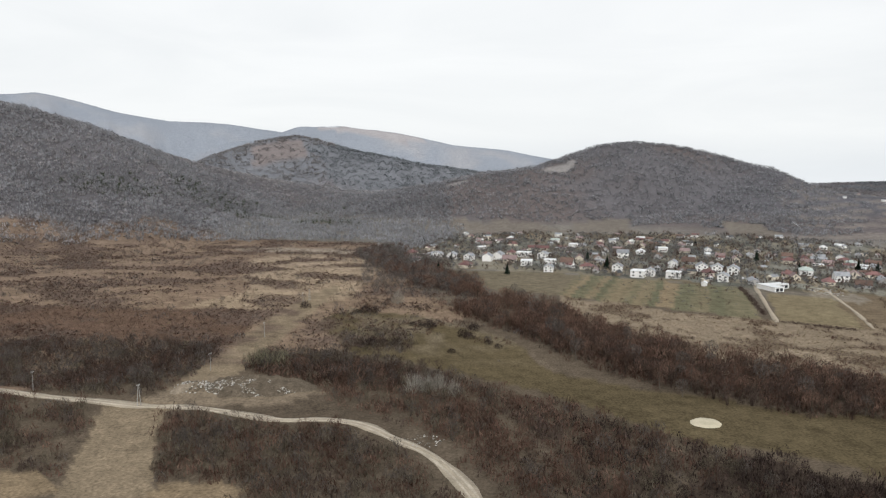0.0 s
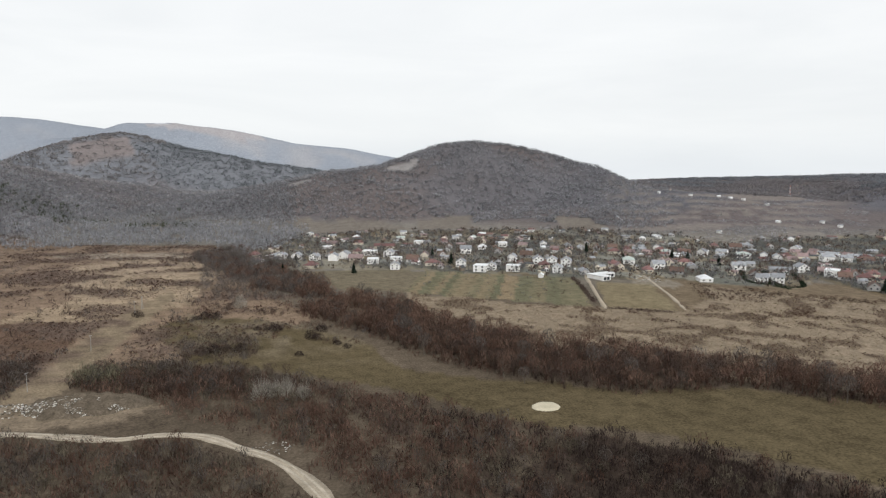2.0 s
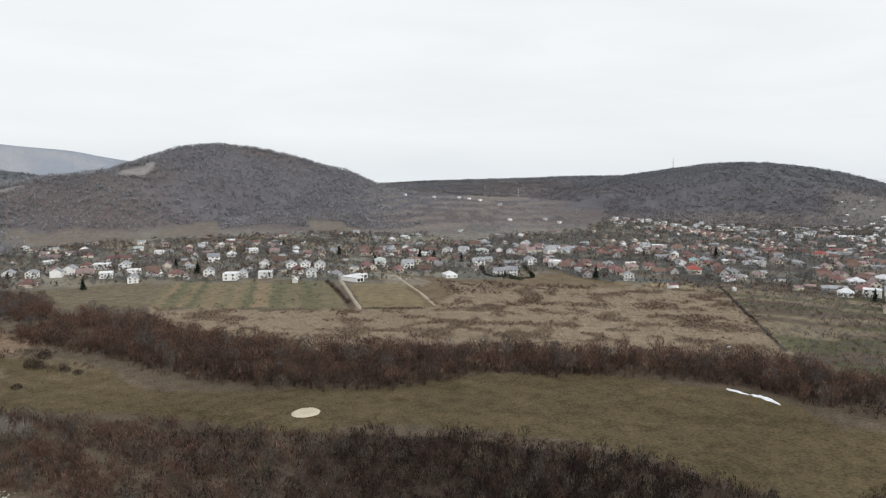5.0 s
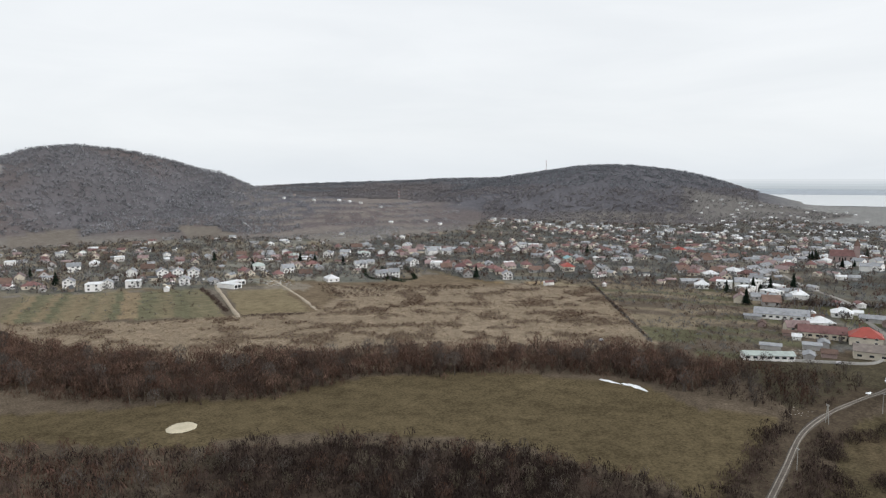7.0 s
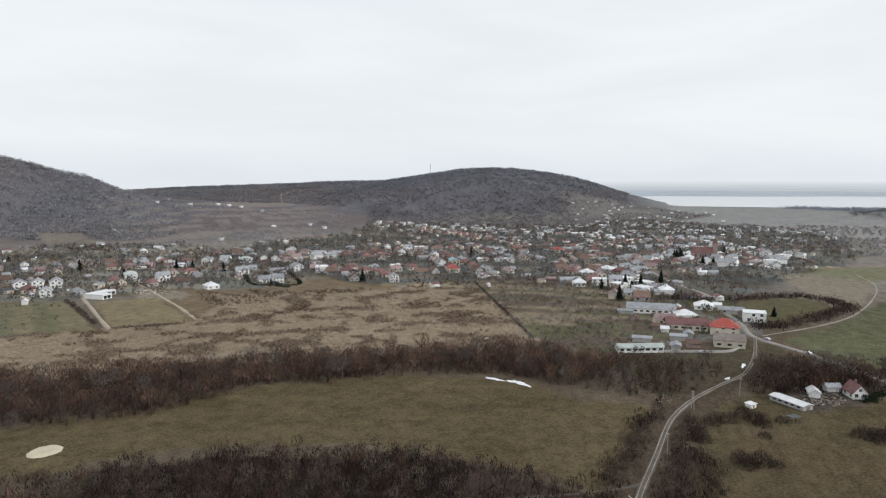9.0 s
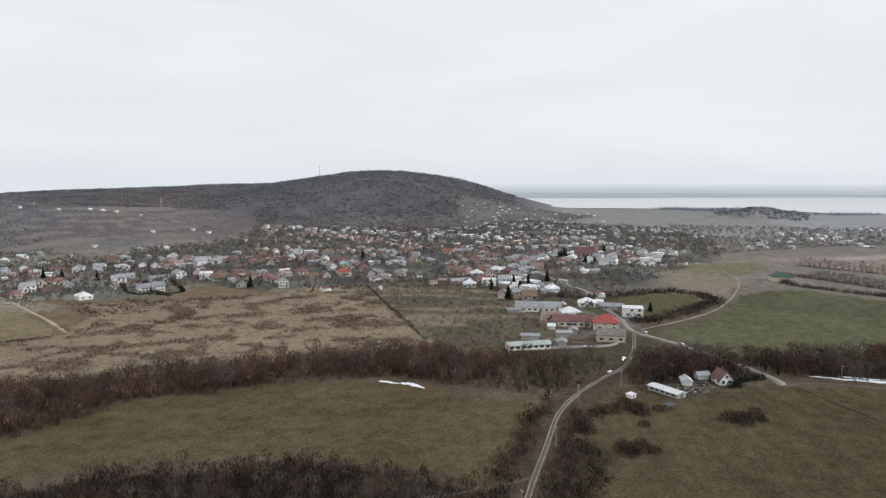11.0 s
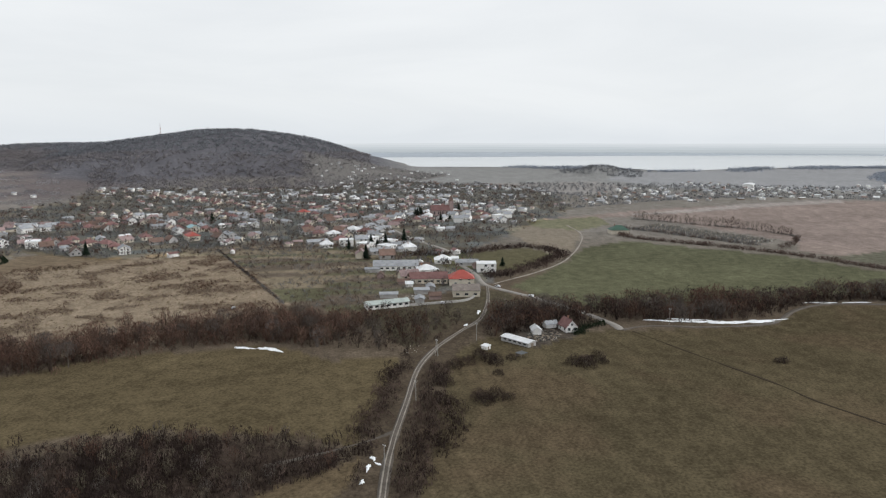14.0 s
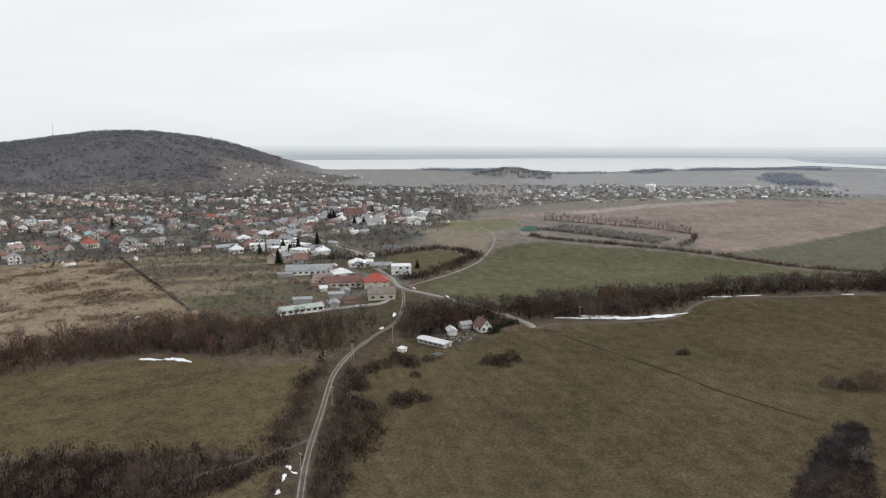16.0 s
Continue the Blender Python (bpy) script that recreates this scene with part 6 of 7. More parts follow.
def make_lean_to():
    h = new("open_shelter")
    for x, y in ((-2.6, -2), (2.6, -2), (-2.6, 2), (2.6, 2), (0, -2)):
        part("post", boxes((x - 0.1, x + 0.1, y - 0.1, y + 0.1, -0.5, 2.3)), "wood", h)
    part("back_wall", boxes((-2.7, 2.7, 1.95, 2.1, -0.3, 2.2)), "wood", h)
    part("roof", boxes((-3, 3, -2.5, 2.5, 2.3, 2.45)), "dark_roof", h)
    return tagged(h, "dark open-fronted wooden animal shelter", "shed")


def make_church():
    h = new("church")
    part("wall", wall_body(11, 24, 8, 6), "brick_wall", h)
    part("roof", gable_roof(11, 24, 8, 6), "red_roof", h)
    tower = part("tower", boxes((-2.8, 2.8, -17.4, -12.02, -1, 19)), "brick_wall", h)
    bm = bmesh.new()
    tip = bm.verts.new((0, -14.7, 27))
    base = [bm.verts.new(c) for c in ((-3.1, -17.7, 18.99), (3.1, -17.7, 18.99), (3.1, -11.8, 18.99), (-3.1, -11.8, 18.99))]
    bm.faces.new(base[::-1])
    for k in range(4):
        bm.faces.new((base[k], base[(k + 1) % 4], tip))
    part("spire", bm, "brown_roof", tower)
    for k in range(4):
        part("window", boxes((5.45, 5.6, -9 + 5.5 * k, -7.6 + 5.5 * k, 2.5, 6.2)), "glass", h)
        part("window", boxes((-5.6, -5.45, -9 + 5.5 * k, -7.6 + 5.5 * k, 2.5, 6.2)), "glass", h)
    return tagged(h, "red brick village church with a square tower", "church")


def make_hall(w, l, eave, rise, roof, wall, label, gates=4, name="hall"):
    h = make_house(w, l, eave, rise, roof, wall, "gable", label, 1, False, "", name)
    for k in range(gates):
        y = -l / 2 + (k + 0.5) * l / gates
        part("window", boxes((w / 2 - 0.05, w / 2 + 0.09, y - 1.1, y + 1.1, 1.2, 2.4)), "glass", h)
        part("window", boxes((-w / 2 - 0.09, -w / 2 + 0.05, y - 1.1, y + 1.1, 1.2, 2.4)), "glass", h)
    part("gate", boxes((-1.6, 1.6, -l / 2 - 0.08, -l / 2 + 0.04, 0, 2.7)), "wood", h)
    return h


SINGLE = {
    "longhouse": lambda: make_hall(11, 34, 3.6, 3.4, "grey_roof", "white_wall", "long white house with a grey sheet roof", 8),
    "redlong": lambda: make_hall(9, 26, 3.8, 3.6, "red_roof", "cream_wall", "long house with a dark red-brown tiled roof", 6),
    "redhall": lambda: make_house(14, 17, 5.0, 5.0, "bright_roof", "cream_wall", "hip", "large house with a bright red hipped roof", 2, True, "all"),
    "greybarn": lambda: make_hall(11, 17, 4.2, 3.0, "barn_roof", "cream_wall", "cream farm building with a grey-brown fibre-cement roof", 3),
    "greenbarn": lambda: make_hall(7.5, 26, 3.0, 1.4, "green_roof", "white_wall", "long white stable with a pale green roof", 7, "stable"),
    "church": make_church,
    "greenlodge": lambda: make_house(11, 15, 3.6, 3.6, "dkgreen_roof", "cream_wall", "hip", "lodge with a dark green hipped roof", 1, True, "few"),
    "hall": lambda: make_hall(20, 52, 6.5, 2.0, "pale_roof", "white_wall", "long white warehouse near the lake", 6, "warehouse"),
    "newhouse": make_new_house,
    "cottage": lambda: make_house(6.5, 9, 2.9, 3.6, "red_roof", "white_wall", "gable", "white cottage with a steep red tiled roof", 1, True, "all", "cottage"),
    "longshed": make_long_shed,
    "hut": make_hut,
    "leanto": make_lean_to,
}
for x, y, turn, kind in LANDMARKS:
    if kind in SINGLE:
        thing = stand(SINGLE[kind](), x, y, turn)
        s = {"longshed": 0.8, "hut": 0.72, "leanto": 0.8, "greenlodge": 1.25}.get(kind, 1.0)
        thing.matrix_basis = thing.matrix_basis @ Matrix.Diagonal((s, s, s, 1))
    else:
        put_house(kind, x, y, turn)
for k, (x, y) in enumerate(((432, 165), (427, 148), (440, 172), (392, 143), (432, 128), (470, 180), (500, 178), (512, 186), (472, 210), (455, 196), (398, 166), (346, 62), (462, 150), (512, 140), (537, 165))):
    put_house("swuwswu"[k % 7], x, y, 22 + 90 * (k % 2))
stand(make_house(4.2, 6.5, 2.2, 1.3, "grey_roof", "white_wall", "gable", "low white annexe beside the red-roofed cottage", 1, False, "few", "annexe"), 360, 57, 38)


# ---------------------------------------------------------------- conifers, lone trees and bushes
def make_conifer(h, r):
    t = new("conifer")
    bm = bmesh.new()
    rod(bm, (0, 0, -0.4), (0, 0, h * 0.9), 0.016 * h + 0.05, 0.03, 6)
    part("trunk", bm, "bark", t)
    n = 420
    u = rng.uniform(0, 1, n) ** 0.75
    a = rng.uniform(0, 2 * np.pi, n)
    z = h * (0.06 + 0.94 * (1 - u))
    rad = r * u * (0.75 + 0.3 * np.sin(a * 5 + z * 3)) + 0.1
    tip = np.stack([np.cos(a) * rad, np.sin(a) * rad, z - 0.06 * h * u], -1)
    foot = np.stack([np.cos(a) * rad * 0.25, np.sin(a) * rad * 0.25, z + 0.07 * h * u], -1)
    v, f, n = soften(slivers(foot, tip, np.full(n, 0.085 * h), np.stack([np.cos(a), np.sin(a), 0.6 + 0 * a], -1)), (0, 0, 0.3 * h))
    raw("crown", v, f, ["needle"], t, normals=n)
    return tagged(t, "dark green spruce with a pointed crown", "tree", "village conifers")


CONIFERS = [(-21, 661), (-27, 778), (-48, 901), (45, 655), (-10, 760), (141, 764), (149, 700), (27, 973), (335, 685), (394, 688), (308, 910), (413, 688), (328, 768), (461, 472),
            (833, 300), (840, 305), (826, 296), (835, 310), (822, 302), (623, 243), (583, 254), (596, 266), (586, 247), (526, 122), (777, 256), (813, 256), (914, 275), (560, 272), (518, 236), (420, 640), (700, 520)]
spruces = [make_conifer(8, 3.4), make_conifer(11, 4.2), make_conifer(14, 5.0)]
for k, (x, y) in enumerate(CONIFERS):
    m = pose(x, y, ground_z(x, y), 0, 0, 40 * k)
    big = 1 if math.hypot(x, y) < 700 else 2
    if x == -21:
        big = 1
    thing = spruces[(k + big) % 3]
    if thing.get("stood"):
        copy_thing(thing, m)
    else:
        thing.matrix_basis, thing["stood"] = m, 1


def make_bush(h, r, twigs, mat, label):
    b = new("bush")
    bm = bmesh.new()
    for k in range(9):
        a = k * 2.4
        rod(bm, (0.2 * math.cos(a), 0.2 * math.sin(a), -0.2), (0.5 * r * math.cos(a), 0.5 * r * math.sin(a), 0.75 * h * random.uniform(0.7, 1)), 0.07, 0.02, 4)
    part("stem", bm, "bark", b)
    v, f, n = soften(fan_twigs(twigs, h, r, 0.11), (0, 0, 0.1 * h))
    raw("crown", v, f, [mat], b, normals=n)
    return tagged(b, label, "bush", "bushes in the meadows")


bush_kinds = [make_bush(5.4, 5.0, 620, "twig_dark", "rounded dark bare bush standing in the meadow"), make_bush(3.0, 3.3, 340, "twig_dark", "low dark bare bush in the meadow grass"),
              make_bush(5.2, 4.6, 500, "twig", "reddish-brown bare bush at the meadow edge")]
BUSHES = [(248, 66, 2), (250, 60, 0), (244, 63, 0), (252, 55, 1), (304, 32, 2), (300, 36, 0), (309, 27, 0), (306, 24, 1), (299, 30, 0), (277, 65, 1), (241, 75, 1), (333, -53, 1), (331, -51, 1), (298, -105, 2), (296, -111, 0),
          (297, -120, 2), (259, 84, 0), (280, 86, 0), (297, 79, 0), (293, 73, 0), (299, 65, 1), (287, 82, 2), (291, 70, 0)]
BUSHES_N = [(6, 402, 2), (2, 406, 0), (-19, 428, 0), (-24, 430, 1), (-56, 383, 2), (-50, 385, 0), (-44, 386, 2), (-36, 385, 0), (17, 389, 1), (-111, 486, 0), (-61, 474, 0), (-66, 472, 0), (9, 422, 0), (-71, 470, 1), (-30, 432, 1), (22, 380, 1), (-4, 370, 1)]
for k, (x, y, kind) in enumerate(BUSHES + BUSHES_N):
    thing, m = bush_kinds[kind], pose(x, y, ground_z(x, y), 0, 0, 50 * k)
    if thing.get("stood"):
        copy_thing(thing, m)
    else:
        thing.matrix_basis, thing["stood"] = m, 1

# dark clump on the near meadow's edge
x, y = scatter(HOLLOW, 3.0, 1.5)
thicket("thorn_thicket", x, y, 1.6, 3.2, 70, ["twig_dark"], "dense dark thorn thicket in the meadow", "fan", 0.66, 0.10)
x, y = scatter([(292, -112), (310, -118), (330, -160), (318, -170), (296, -140)], 3.2, 2)
thicket("thorn_thicket", x, y, 2, 4, 60, ["twig"], "dark thorn bushes round a wet hollow", "fan", 0.66, 0.10)

def make_willow(h, r, n, label, mat="twig_pale"):
    """Many long pale stems that fan out from one foot, each with side twigs."""
    w = new("tree")
    bm = bmesh.new()
    for k in range(14):
        a = k * 2.4
        rod(bm, (0.3 * math.cos(a), 0.3 * math.sin(a), -0.3), (0.6 * r * math.cos(a), 0.6 * r * math.sin(a), h * random.uniform(0.5, 0.75)), 0.11, 0.03, 4)
    part("trunk", bm, mat, w)
    a, e = rng.uniform(0, 2 * np.pi, n), np.arcsin(rng.uniform(0.1, 1, n))
    tip = np.stack([np.cos(a) * np.cos(e) * r, np.sin(a) * np.cos(e) * r, np.sin(e) * h], -1) * rng.uniform(0.7, 1.05, n)[:, None]
    start = tip * np.array((0.5, 0.5, 0.55)) + rng.normal(scale=0.06 * r, size=(n, 3))
    v, f, m = soften(slivers(start, tip, 0.085 * rng.uniform(0.6, 1.4, n), tip), (0, 0, 0.1 * h))
    raw("crown", v, f, [mat], w, normals=m)
    return tagged(w, label, "tree", "pale willows")


pale = [make_willow(13, 7.0, 560, "whitish bare willow with a spreading crown"), make_willow(10.5, 5.0, 420, "whitish bare willow with upright branches")]
for k, (x, y) in enumerate(((-20, 299), (-14, 301), (-9, 298), (-2, 296), (-46, 505))):
    m = pose(x, y, ground_z(x, y), 0, 0, 70 * k)
    thing = pale[k % 2]
    if thing.get("stood"):
        copy_thing(thing, m)
    else:
        thing.matrix_basis, thing["stood"] = m, 1
stand(make_willow(7, 4.5, 320, "grey bare willow standing in a dark wet hollow", "belt_grey"), 225, -90, 30, 0.0)
x, y = scatter([(-122, 336), (-90, 332), (-84, 340), (-104, 352), (-124, 350)], 3.6, 1)
thicket("aspen_stand", x, y, 6.5, 9, 70, ["twig_olive"], "stand of slender pale-stemmed young aspens", "crown", 0.45, 0.12, "woods")

# trees one could count along the hedgerow, the belt and the track
tree_kinds = [make_tree(h, r, 300, mat, label) for h, r, mat, label in (
    (12, 3.9, "scrub_red", "tall bare tree with a rounded brown crown"), (10, 3.6, "twig_grey", "bare grey-twigged tree in the hedgerow"), (13.5, 3.8, "twig_red", "tall bare tree with reddish twigs"),
    (9, 3.4, "twig_red", "bare reddish-brown tree at the stream"), (14, 4.4, "twig_grey", "tall bare grey tree with open branches"), (8, 3.0, "twig", "small bare brown tree"))]
x1, y1 = broken(*scatter(HEDGEROW, 12.5, 5, seed=41))
x2, y2 = scatter(EAST_BELT, 13.5, 4, seed=42)
spots = list(zip(np.r_[x1, x2], np.r_[y1, y2])) + [(345, 92), (352, 90), (360, 88), (372, 70), (380, 62), (388, 50), (329, 90), (336, 95), (395, 20)]
for k, (x, y) in enumerate(spots[:300]):
    if any(math.hypot(x - a, y - b) < 9 for a, b, *_ in LANDMARKS):
        continue
    thing, m = tree_kinds[k % 6], pose(x, y, ground_z(x, y), 0, 0, 67 * k)
    if thing.get("stood"):
        copy_thing(thing, m)
    else:
        thing.matrix_basis, thing["stood"] = m, 1


# ---------------------------------------------------------------- hedges, cemetery
def hedge(line, width, low, high, mats, label, spacing=2.2, twigs=34):
    c = curve(line, spacing)
    c = np.repeat(c, 3, 0) + rng.normal(scale=width / 3, size=(3 * len(c), 2))
    thicket("hedge", *c.T, low, high, twigs, mats, label, "fan", 0.75, 0.16)


hedge([(547, 209), (566, 180), (599, 150), (625, 128), (622, 108), (610, 96), (588, 86), (549, 94), (505, 106), (482, 120)], 12, 3.4, 6.2, ["twig_dark", "twig"], "dense dark hedge curving round a garden field")
hedge([(526, 387), (470, 330), (420, 280), (362, 221)], 2.0, 0.9, 2.0, ["twig", "garden_twig"], "dark boundary hedge between field and gardens")
hedge([(742, 46), (712, 31), (678, -55), (644, -116), (610, -149), (585, -185), (560, -260)], 6, 2.5, 5, ["twig", "twig"], "dark hedge between two fields", 2.6)
for line in ([(416, 597), (387, 545), (393, 526)], [(426, 577), (397, 525), (395, 501)], [(459, 579), (416, 510), (402, 524), (439, 594)]):
    hedge(line, 1.6, 2.2, 3.2, ["evergreen"], "clipped dark evergreen hedge round a garden", 1.6, 26)
hedge([(350, 42), (361, 40), (368, 36), (375, 31)], 3, 1.8, 3.8, ["evergreen"], "dark evergreen bushes beside the cottage", 2.0, 40)
hedge([(214, 455), (232, 443), (250, 433)], 4, 1.2, 2.4, ["twig"], "dark low bushes along a grass lot")
hedge([(240, 590), (228, 540), (212, 480)], 4, 1.2, 2.6, ["twig"], "brown bushes beside a garden track")
hedge([(1000, 130), (1100, 60), (1190, -20), (1260, -110), (1290, -240), (1270, -330), (1200, -420)], 9, 3, 6, ["hill_twig"], "bare trees behind the lakeside village", 6, 16)
hedge([(1520, 420), (1450, 380), (1330, 300), (1220, 140)], 6, 3, 5, ["hill_twig"], "bare bushes along a far lane", 8, 14)
x, y = scatter([(300, 470), (330, 545), (400, 470), (440, 430), (400, 440), (350, 455)], 3.6, 4, holes=0.4, hole_size=22, seed=44)
thicket("fallow_scrub", x, y, 1.2, 2.8, 26, ["twig", "twig_red"], "brown fallow scrub behind the houses", "fan", 0.85, 0.16)
poplar_x, poplar_y = curve([(884, 38), (868, 8), (854, -22), (824, -85), (780, -122)], 5.5).T
thicket("poplar_row", poplar_x, poplar_y, 9, 15, 70, ["twig", "twig_grey"], "row of bare poplars behind the cemetery", "crown", 0.42, 0.3, "trees", low=0.04)
hedge([(884, 38), (868, 8), (854, -22), (824, -85), (780, -122), (740, -122)], 3, 1.5, 4, ["garden_twig", "twig_grey"], "row of bare bushes behind the gravestones", 3.0, 22)
hedge([(790, 44), (745, -18), (700, -82)], 5, 2.5, 5, ["garden_twig", "twig"], "dark bushes before the gravestones", 3.0, 22)
c = curve([(668, -96), (700, -112), (740, -122)], 3.5)
thicket("cemetery_trees", c[:, 0], c[:, 1], 5, 9, 60, ["twig"], "dark bare trees at the cemetery corner", "crown", 0.6, 0.2, "trees")
x, y = scatter(CEMETERY, 5.0, 1, holes=0.3, hole_size=20, seed=46)
thicket("cemetery_shrubs", x, y, 1.0, 2.6, 14, ["garden_twig", "twig_grey"], "grey shrubs between the gravestones", "fan", 0.9, 0.2)
x, y = scatter(CEMETERY, 3.6, 0.5, seed=45)
v, f = [], []
for k, (a, b, z) in enumerate(zip(x, y, height(x, y))):
    w, h = random.uniform(0.35, 0.7), random.uniform(0.7, 1.3)
    v += [(a - w, b - w, z), (a + w, b - w, z), (a + w, b + w, z), (a - w, b + w, z), (a - w, b - 0.2, z + h), (a + w, b - 0.2, z + h), (a + w, b + 0.2, z + h), (a - w, b + 0.2, z + h)]
    f += [[8 * k + i for i in q] for q in ((4, 5, 6, 7), (0, 1, 5, 4), (1, 2, 6, 5), (2, 3, 7, 6), (3, 0, 4, 7))]
tagged(raw("gravestones", v, f, ["rubble", "litter"], index=[1 if (i // 5) % 31 == 0 else 0 for i in range(len(f))]), "rows of grey and pale gravestones", "gravestones", kind="stuff")


# ---------------------------------------------------------------- sand, snow, rubble
def blob(name, x, y, rx, ry, turn, top, mat, label, category, seed, rings=6, n=40, rough=1.0):
    """A low mound with an uneven outline, laid on the ground."""
    r = random.Random(seed)
    ph = [r.uniform(0, 6.28) for _ in range(4)]
    faces = []
    c, s = math.cos(radians(turn)), math.sin(radians(turn))
    u, a = np.repeat(np.arange(rings + 1) / rings, n), np.tile(np.arange(n) * 2 * math.pi / n, rings + 1)
    e = 1 + rough * (0.10 * np.sin(2 * a + ph[0]) + 0.08 * np.sin(3 * a + ph[1]) + 0.06 * np.sin(7 * a + ph[2]) + 0.05 * np.sin(11 * a + ph[3]))
    px, py = rx * u * e * np.cos(a), ry * u * e * np.sin(a)
    wx, wy = x + px * c - py * s, y + px * s + py * c
    lump = np.where(u < 1, top * (1 - u * u) + 0.16 + 0.5 * top * (value_noise(wx, wy, 2.5, seed) - 0.5), -0.4)
    verts = np.stack([wx, wy, height(wx, wy) + lump], -1)
    for k in range(rings):
        for j in range(n):
            i = (j + 1) % n
            faces.append((k * n + j, (k + 1) * n + j, (k + 1) * n + i, k * n + i))
    return tagged(raw(name, verts, faces, [mat], smooth=True), label, category)


blob("sand_mound", 98, 267, 7.0, 6.2, 20, 0.35, "sand", "round heap of pale sand on the meadow", "sand", 1, rough=0.25)
# (380, 102) and (350, 101) are white glints of the wet track, laid as snow.
for k, (x, y, rx, ry, turn, top) in enumerate(((276, 191, 5.6, 1.3, -80, 0.12), (278, 178, 6.4, 2.2, -88, 0.2), (392, 0, 9, 1.6, -80, 0.15), (397, -24, 12, 3.8, -80, 0.2), (404, -46, 14, 3.4, -70, 0.2), (399, -12, 10, 1.2, -84, 0.1),
                                               (412, -60, 6, 1.0, -55, 0.1), (464, -92, 9, 1.6, -66, 0.15), (472, -114, 7, 1.2, -70, 0.1), (487, -178, 5, 0.9, -75, 0.1), (189, 85, 1.8, 0.7, 30, 0.05), (183, 84, 2.0, 0.8, 10, 0.05),
                                               (186, 82, 1.3, 0.5, 60, 0.05), (174, 82, 1.5, 0.6, 0, 0.05), (305, -134, 4, 1.0, 20, 0.1), (380, 102, 4, 1.2, 15, 0.05), (350, 101, 3, 0.8, 0, 0.05), (512, 1066, 40, 0.8, 76, 0.2))):
    blob("snow_patch", x, y, rx, ry, turn, top, "snow", "thin patch of old white snow on grass, on the track painted glint", "snow", 10 + k, 5, 60, 3.3)
blob("earth_heap", -124, 303, 9, 5, 60, 1.6, "pale_earth", "low heap of pale dumped earth beside the rubble", "earth", 51, 7, 40)
blob("rubble_mound", -92, 306, 25, 14, 10, 4.6, "earth", "broad heap of grey rubble and earth", "rubble", 50, 10, 60)


def chips(name, cx, cy, rx, ry, n, small, big, mats, label, on_top=0.0):
    v, f, idx = [], [], []
    spots = [(random.uniform(0, 6.28), math.sqrt(random.random())) for _ in range(n)]
    sx, sy = np.array([(cx + rx * u * math.cos(a), cy + ry * u * math.sin(a)) for a, u in spots]).T
    sz = height(sx, sy) + on_top * (1 - np.array([u for _, u in spots]) ** 2)
    for k, (x, y, z) in enumerate(zip(sx, sy, sz)):
        w, d, h, t = random.uniform(small, big), random.uniform(small, big), random.uniform(small, big) * 0.6, random.uniform(0, 3)
        c, s = math.cos(t), math.sin(t)
        for dz in (-0.3, h):
            for px, py in ((-w, -d), (w, -d * 0.7), (w * 0.8, d), (-w, d * 0.8)):
                v.append((x + px * c - py * s, y + px * s + py * c, z + dz))
        f += [[8 * k + i for i in q] for q in ((4, 5, 6, 7), (0, 1, 5, 4), (1, 2, 6, 5), (2, 3, 7, 6), (3, 0, 4, 7))]
        idx += [random.randrange(len(mats))] * 5
    return tagged(raw(name, v, f, mats, index=idx), label, "rubble", kind="stuff")


chips("strewn_rubble", -122, 305, 9, 9, 160, 0.1, 0.45, ["litter", "rubble", "earth"], "pale stones strewn over a low heap", 1.4)
chips("dumped_rubble", -94, 306, 23, 13, 2400, 0.08, 0.4, ["rubble", "litter", "rubble", "wood", "pale_earth", "rubble", "rubble", "earth", "litter"], "pale rubble and litter strewn over a heap", 4.2)
chips("dumped_litter", -14, 245, 9, 6, 60, 0.1, 0.4, ["litter", "rubble", "rubble"], "pale litter dumped beside the dirt track")
chips("scattered_litter", 300, 112, 8, 5, 26, 0.08, 0.25, ["litter", "rubble"], "litter beside the muddy track")
chips("farmyard_junk", 344, 58, 13, 9, 260, 0.15, 0.7, ["wood", "rubble", "rubber", "wood", "rubble", "rubber"], "boards, pallets and scrap in a farmyard")
chips("building_site_rubble", 305, 575, 12, 18, 120, 0.2, 0.9, ["concrete", "litter", "wood"], "building material beside the new house")
chips("yard_junk", 397, 150, 14, 8, 120, 0.3, 0.9, ["wood", "rubble", "concrete", "rubble"], "farm junk in the yard by the stable")


# a pale wall along the farm's lower side
wall_v, wall_f = ribbon([(379, 146), (391, 131), (404, 116), (428, 114)], 0.4, lift=1.5, step=3.0)
tagged(raw("garden_wall", wall_v, wall_f, ["concrete"]), "long low pale concrete wall below the farm", "wall", kind="structure")


# ---------------------------------------------------------------- poles, masts, cars
def make_pole(h, twin):
    p = new("power_pole")
    bm = bmesh.new()
    if twin:
        rod(bm, (-0.9, 0, -0.5), (-0.12, 0, h), 0.17, 0.12, 8)
        rod(bm, (0.9, 0, -0.5), (0.12, 0, h), 0.17, 0.12, 8)
    else:
        rod(bm, (0, 0, -0.5), (0, 0, h), 0.14, 0.09, 8)
    part("shaft", bm, "concrete", p)
    part("crossarm", boxes((-0.8, 0.8, -0.06, 0.06, h - 0.55, h - 0.42)), "steel", p)
    for x in (-0.7, 0.0, 0.7):
        bm = bmesh.new()
        rod(bm, (x, 0, h - 0.42), (x, 0, h - 0.1), 0.07, 0.05, 6)
        part("insulator", bm, "frame", p)
    return tagged(p, "grey concrete power pole with a crossarm", "power pole", "power line poles")


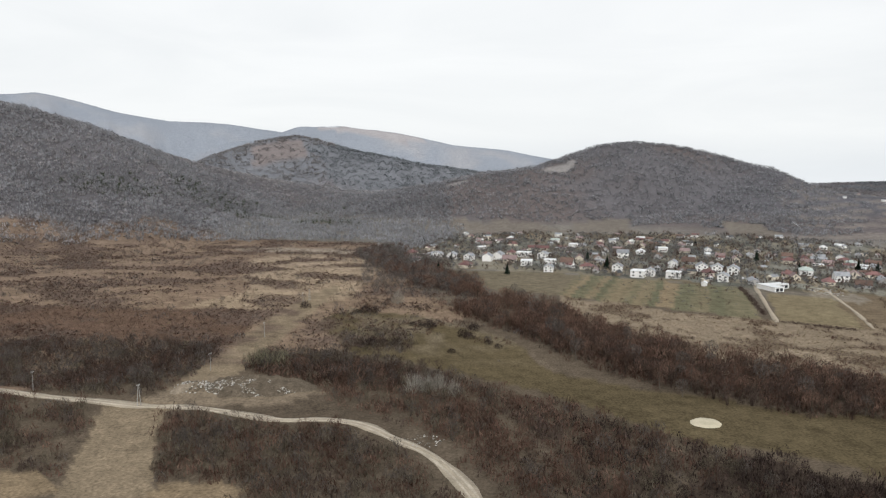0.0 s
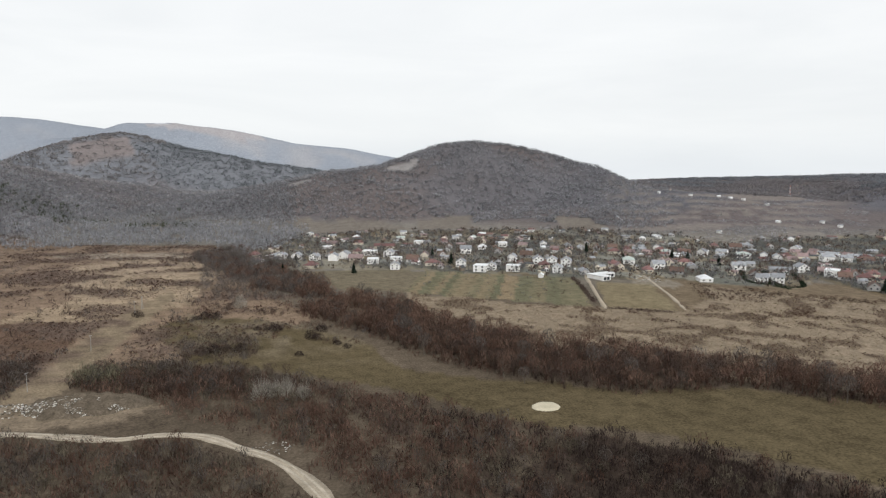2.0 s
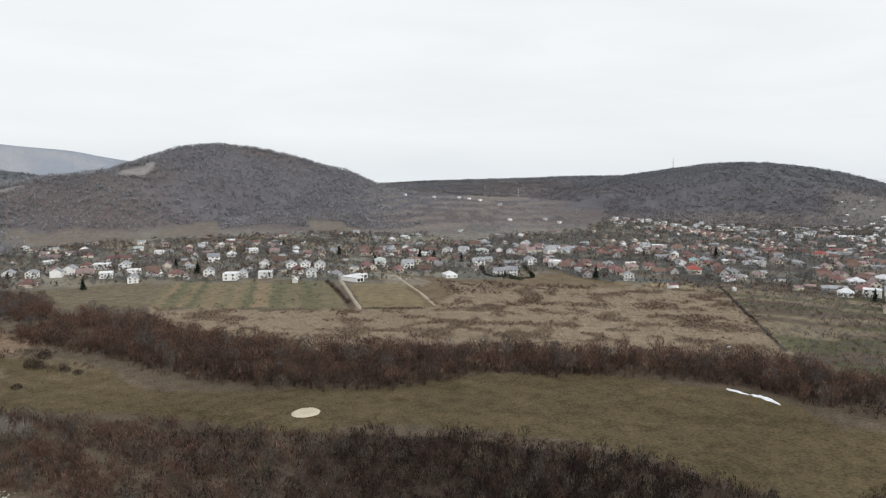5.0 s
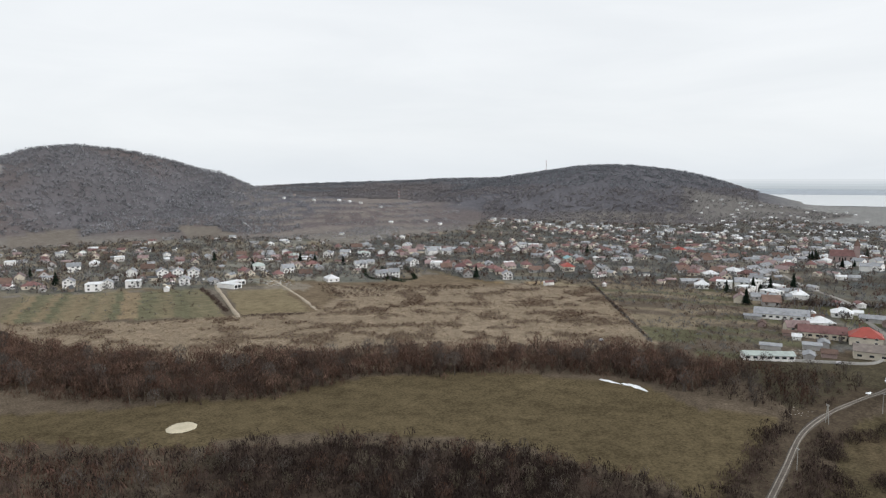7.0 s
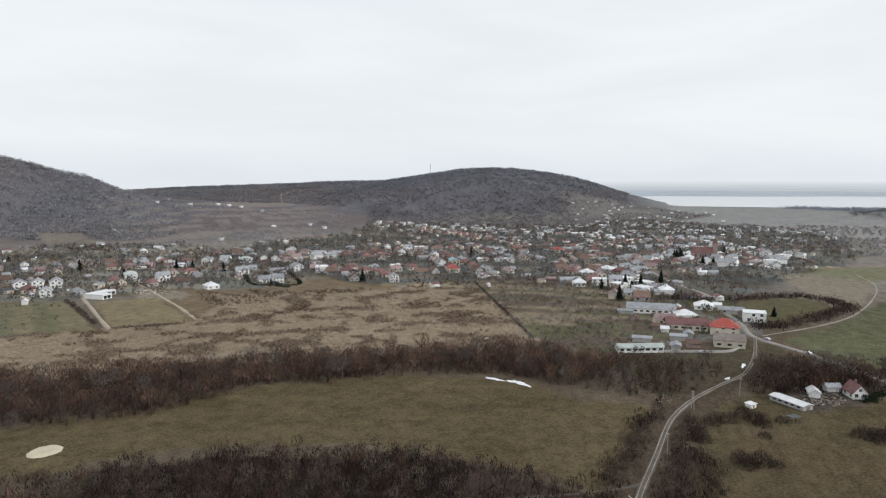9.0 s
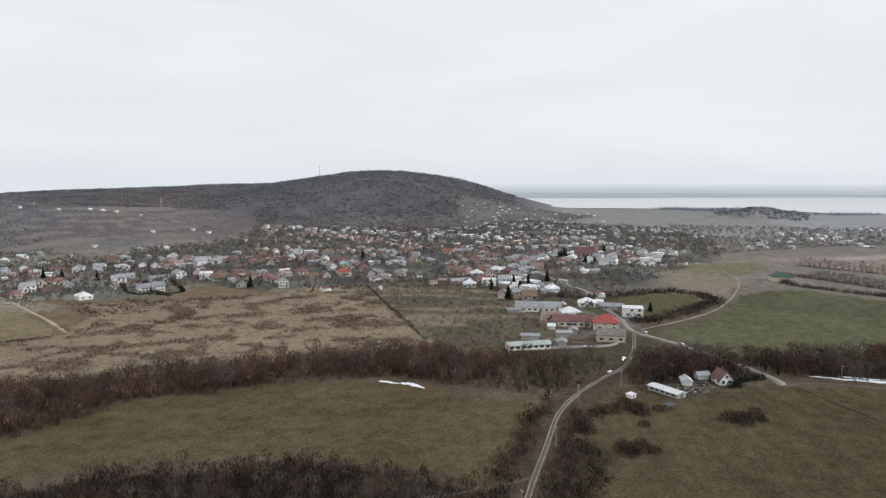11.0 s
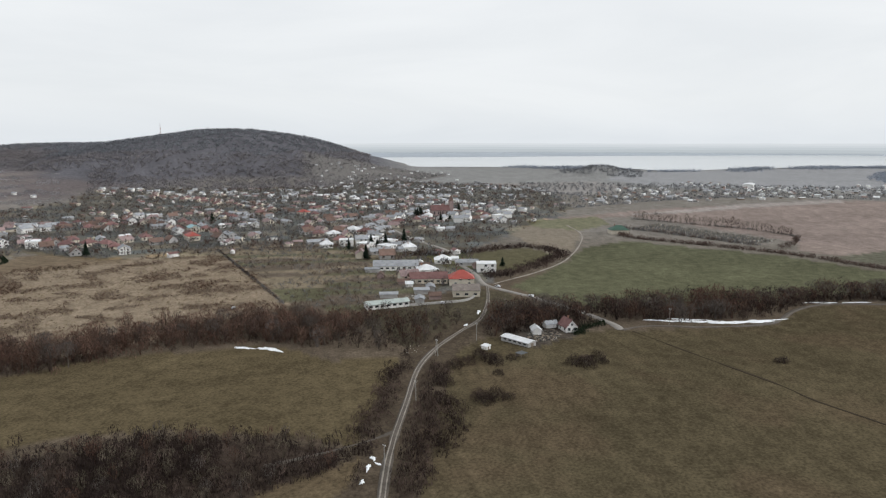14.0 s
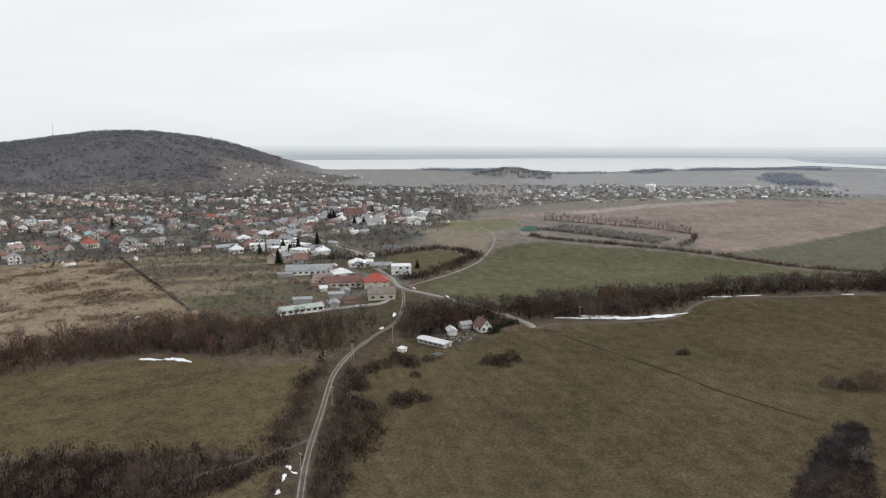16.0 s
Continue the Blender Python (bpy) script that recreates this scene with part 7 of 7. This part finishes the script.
for k, (x, y, h, twin) in enumerate(((-135, 279, 9.5, 1), (-191, 296, 9, 0), (-123, 330, 9, 0), (-116, 400, 9, 0), (-114, 514, 9, 1), (-115, 497, 9, 0), (294, 99, 8, 1), (184, 79, 8, 0), (239, 89, 8, 0), (385, -4, 9, 0), (324, 88, 9, 0))):
    stand(make_pole(h, twin), x, y, 60, 0)


def make_mast(h, w):
    t = new("radio_mast")
    corners = [(w * math.cos(a), w * math.sin(a)) for a in (0, 2.094, 4.189)]
    n = 6
    for k in range(n):
        z0, z1 = h * k / n, h * (k + 1) / n
        s0, s1 = 1 - 0.7 * k / n, 1 - 0.7 * (k + 1) / n
        bm = bmesh.new()
        for i, (x, y) in enumerate(corners):
            u, v = corners[(i + 1) % 3]
            rod(bm, (x * s0, y * s0, z0), (x * s1, y * s1, z1), 0.22, 0.2, 4)
            rod(bm, (x * s0, y * s0, z0), (u * s1, v * s1, z1), 0.14, 0.14, 4)
            rod(bm, (x * s1, y * s1, z1), (u * s1, v * s1, z1), 0.12, 0.12, 4)
        part("section", bm, "redpaint" if k % 2 else "frame", t)
    bm = bmesh.new()
    rod(bm, (0, 0, h), (0, 0, h * 1.12), 0.12, 0.05, 5)
    part("antenna", bm, "steel", t)
    return tagged(t, "tall red and white lattice radio mast", "mast")


stand(make_mast(24, 2.2), 1024, 1314, 0)
stand(make_mast(34, 2.0), 1660, 1392, 0)


def make_car():
    c = new("car")
    bm = bmesh.new()
    prism(bm, [(-2.1, 0.35), (2.1, 0.35), (2.15, 0.85), (1.2, 0.95), (0.6, 1.42), (-1.2, 1.45), (-1.9, 0.98), (-2.15, 0.9)], -0.85, 0.85)
    bmesh.ops.recalc_face_normals(bm, faces=bm.faces)
    part("body", bm, "car", c)
    part("window", boxes((-1.3, 0.7, -0.87, 0.87, 0.98, 1.32)), "glass", c)
    for x in (-1.3, 1.3):
        for y in (-0.8, 0.8):
            bm = bmesh.new()
            rod(bm, (x, y - 0.1, 0.32), (x, y + 0.1, 0.32), 0.32, 0.32, 12)
            part("wheel", bm, "rubber", c)
    return tagged(c, "parked passenger car on the village road", "car", "parked cars")


car = make_car()
stand(car, 448, 107, 55)
for x, y, turn in ((427, 80, 55), (340, 241, 20), (262, 640, 70), (300, 640, 10), (470, 145, 40), (392, 128, 0)):
    copy_thing(car, pose(x, y, ground_z(x, y) + 0.15, 0, 0, turn))

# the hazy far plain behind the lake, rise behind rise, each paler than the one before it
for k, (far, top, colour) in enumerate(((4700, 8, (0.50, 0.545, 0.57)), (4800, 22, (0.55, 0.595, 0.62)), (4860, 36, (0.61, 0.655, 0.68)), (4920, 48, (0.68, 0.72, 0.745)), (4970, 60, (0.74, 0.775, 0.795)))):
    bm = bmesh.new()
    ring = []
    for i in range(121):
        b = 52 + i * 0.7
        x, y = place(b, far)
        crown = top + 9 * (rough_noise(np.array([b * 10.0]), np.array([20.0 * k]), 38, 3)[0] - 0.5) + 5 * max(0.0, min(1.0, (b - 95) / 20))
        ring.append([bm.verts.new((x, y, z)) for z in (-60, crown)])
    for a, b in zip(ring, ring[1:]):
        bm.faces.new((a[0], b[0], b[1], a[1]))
    # The strip glows without a lamp; its colour stands in for haze.
    M["haze"] = material("glowing_haze", (0, 0, 0), 1.0, gloss=0.0)
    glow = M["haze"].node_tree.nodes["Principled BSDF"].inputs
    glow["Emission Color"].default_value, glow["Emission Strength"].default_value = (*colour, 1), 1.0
    tagged(part("backdrop", bm, "haze"), "glowing backdrop strip of hazy blue-grey far plain on the horizon", "backdrop", kind="structure")
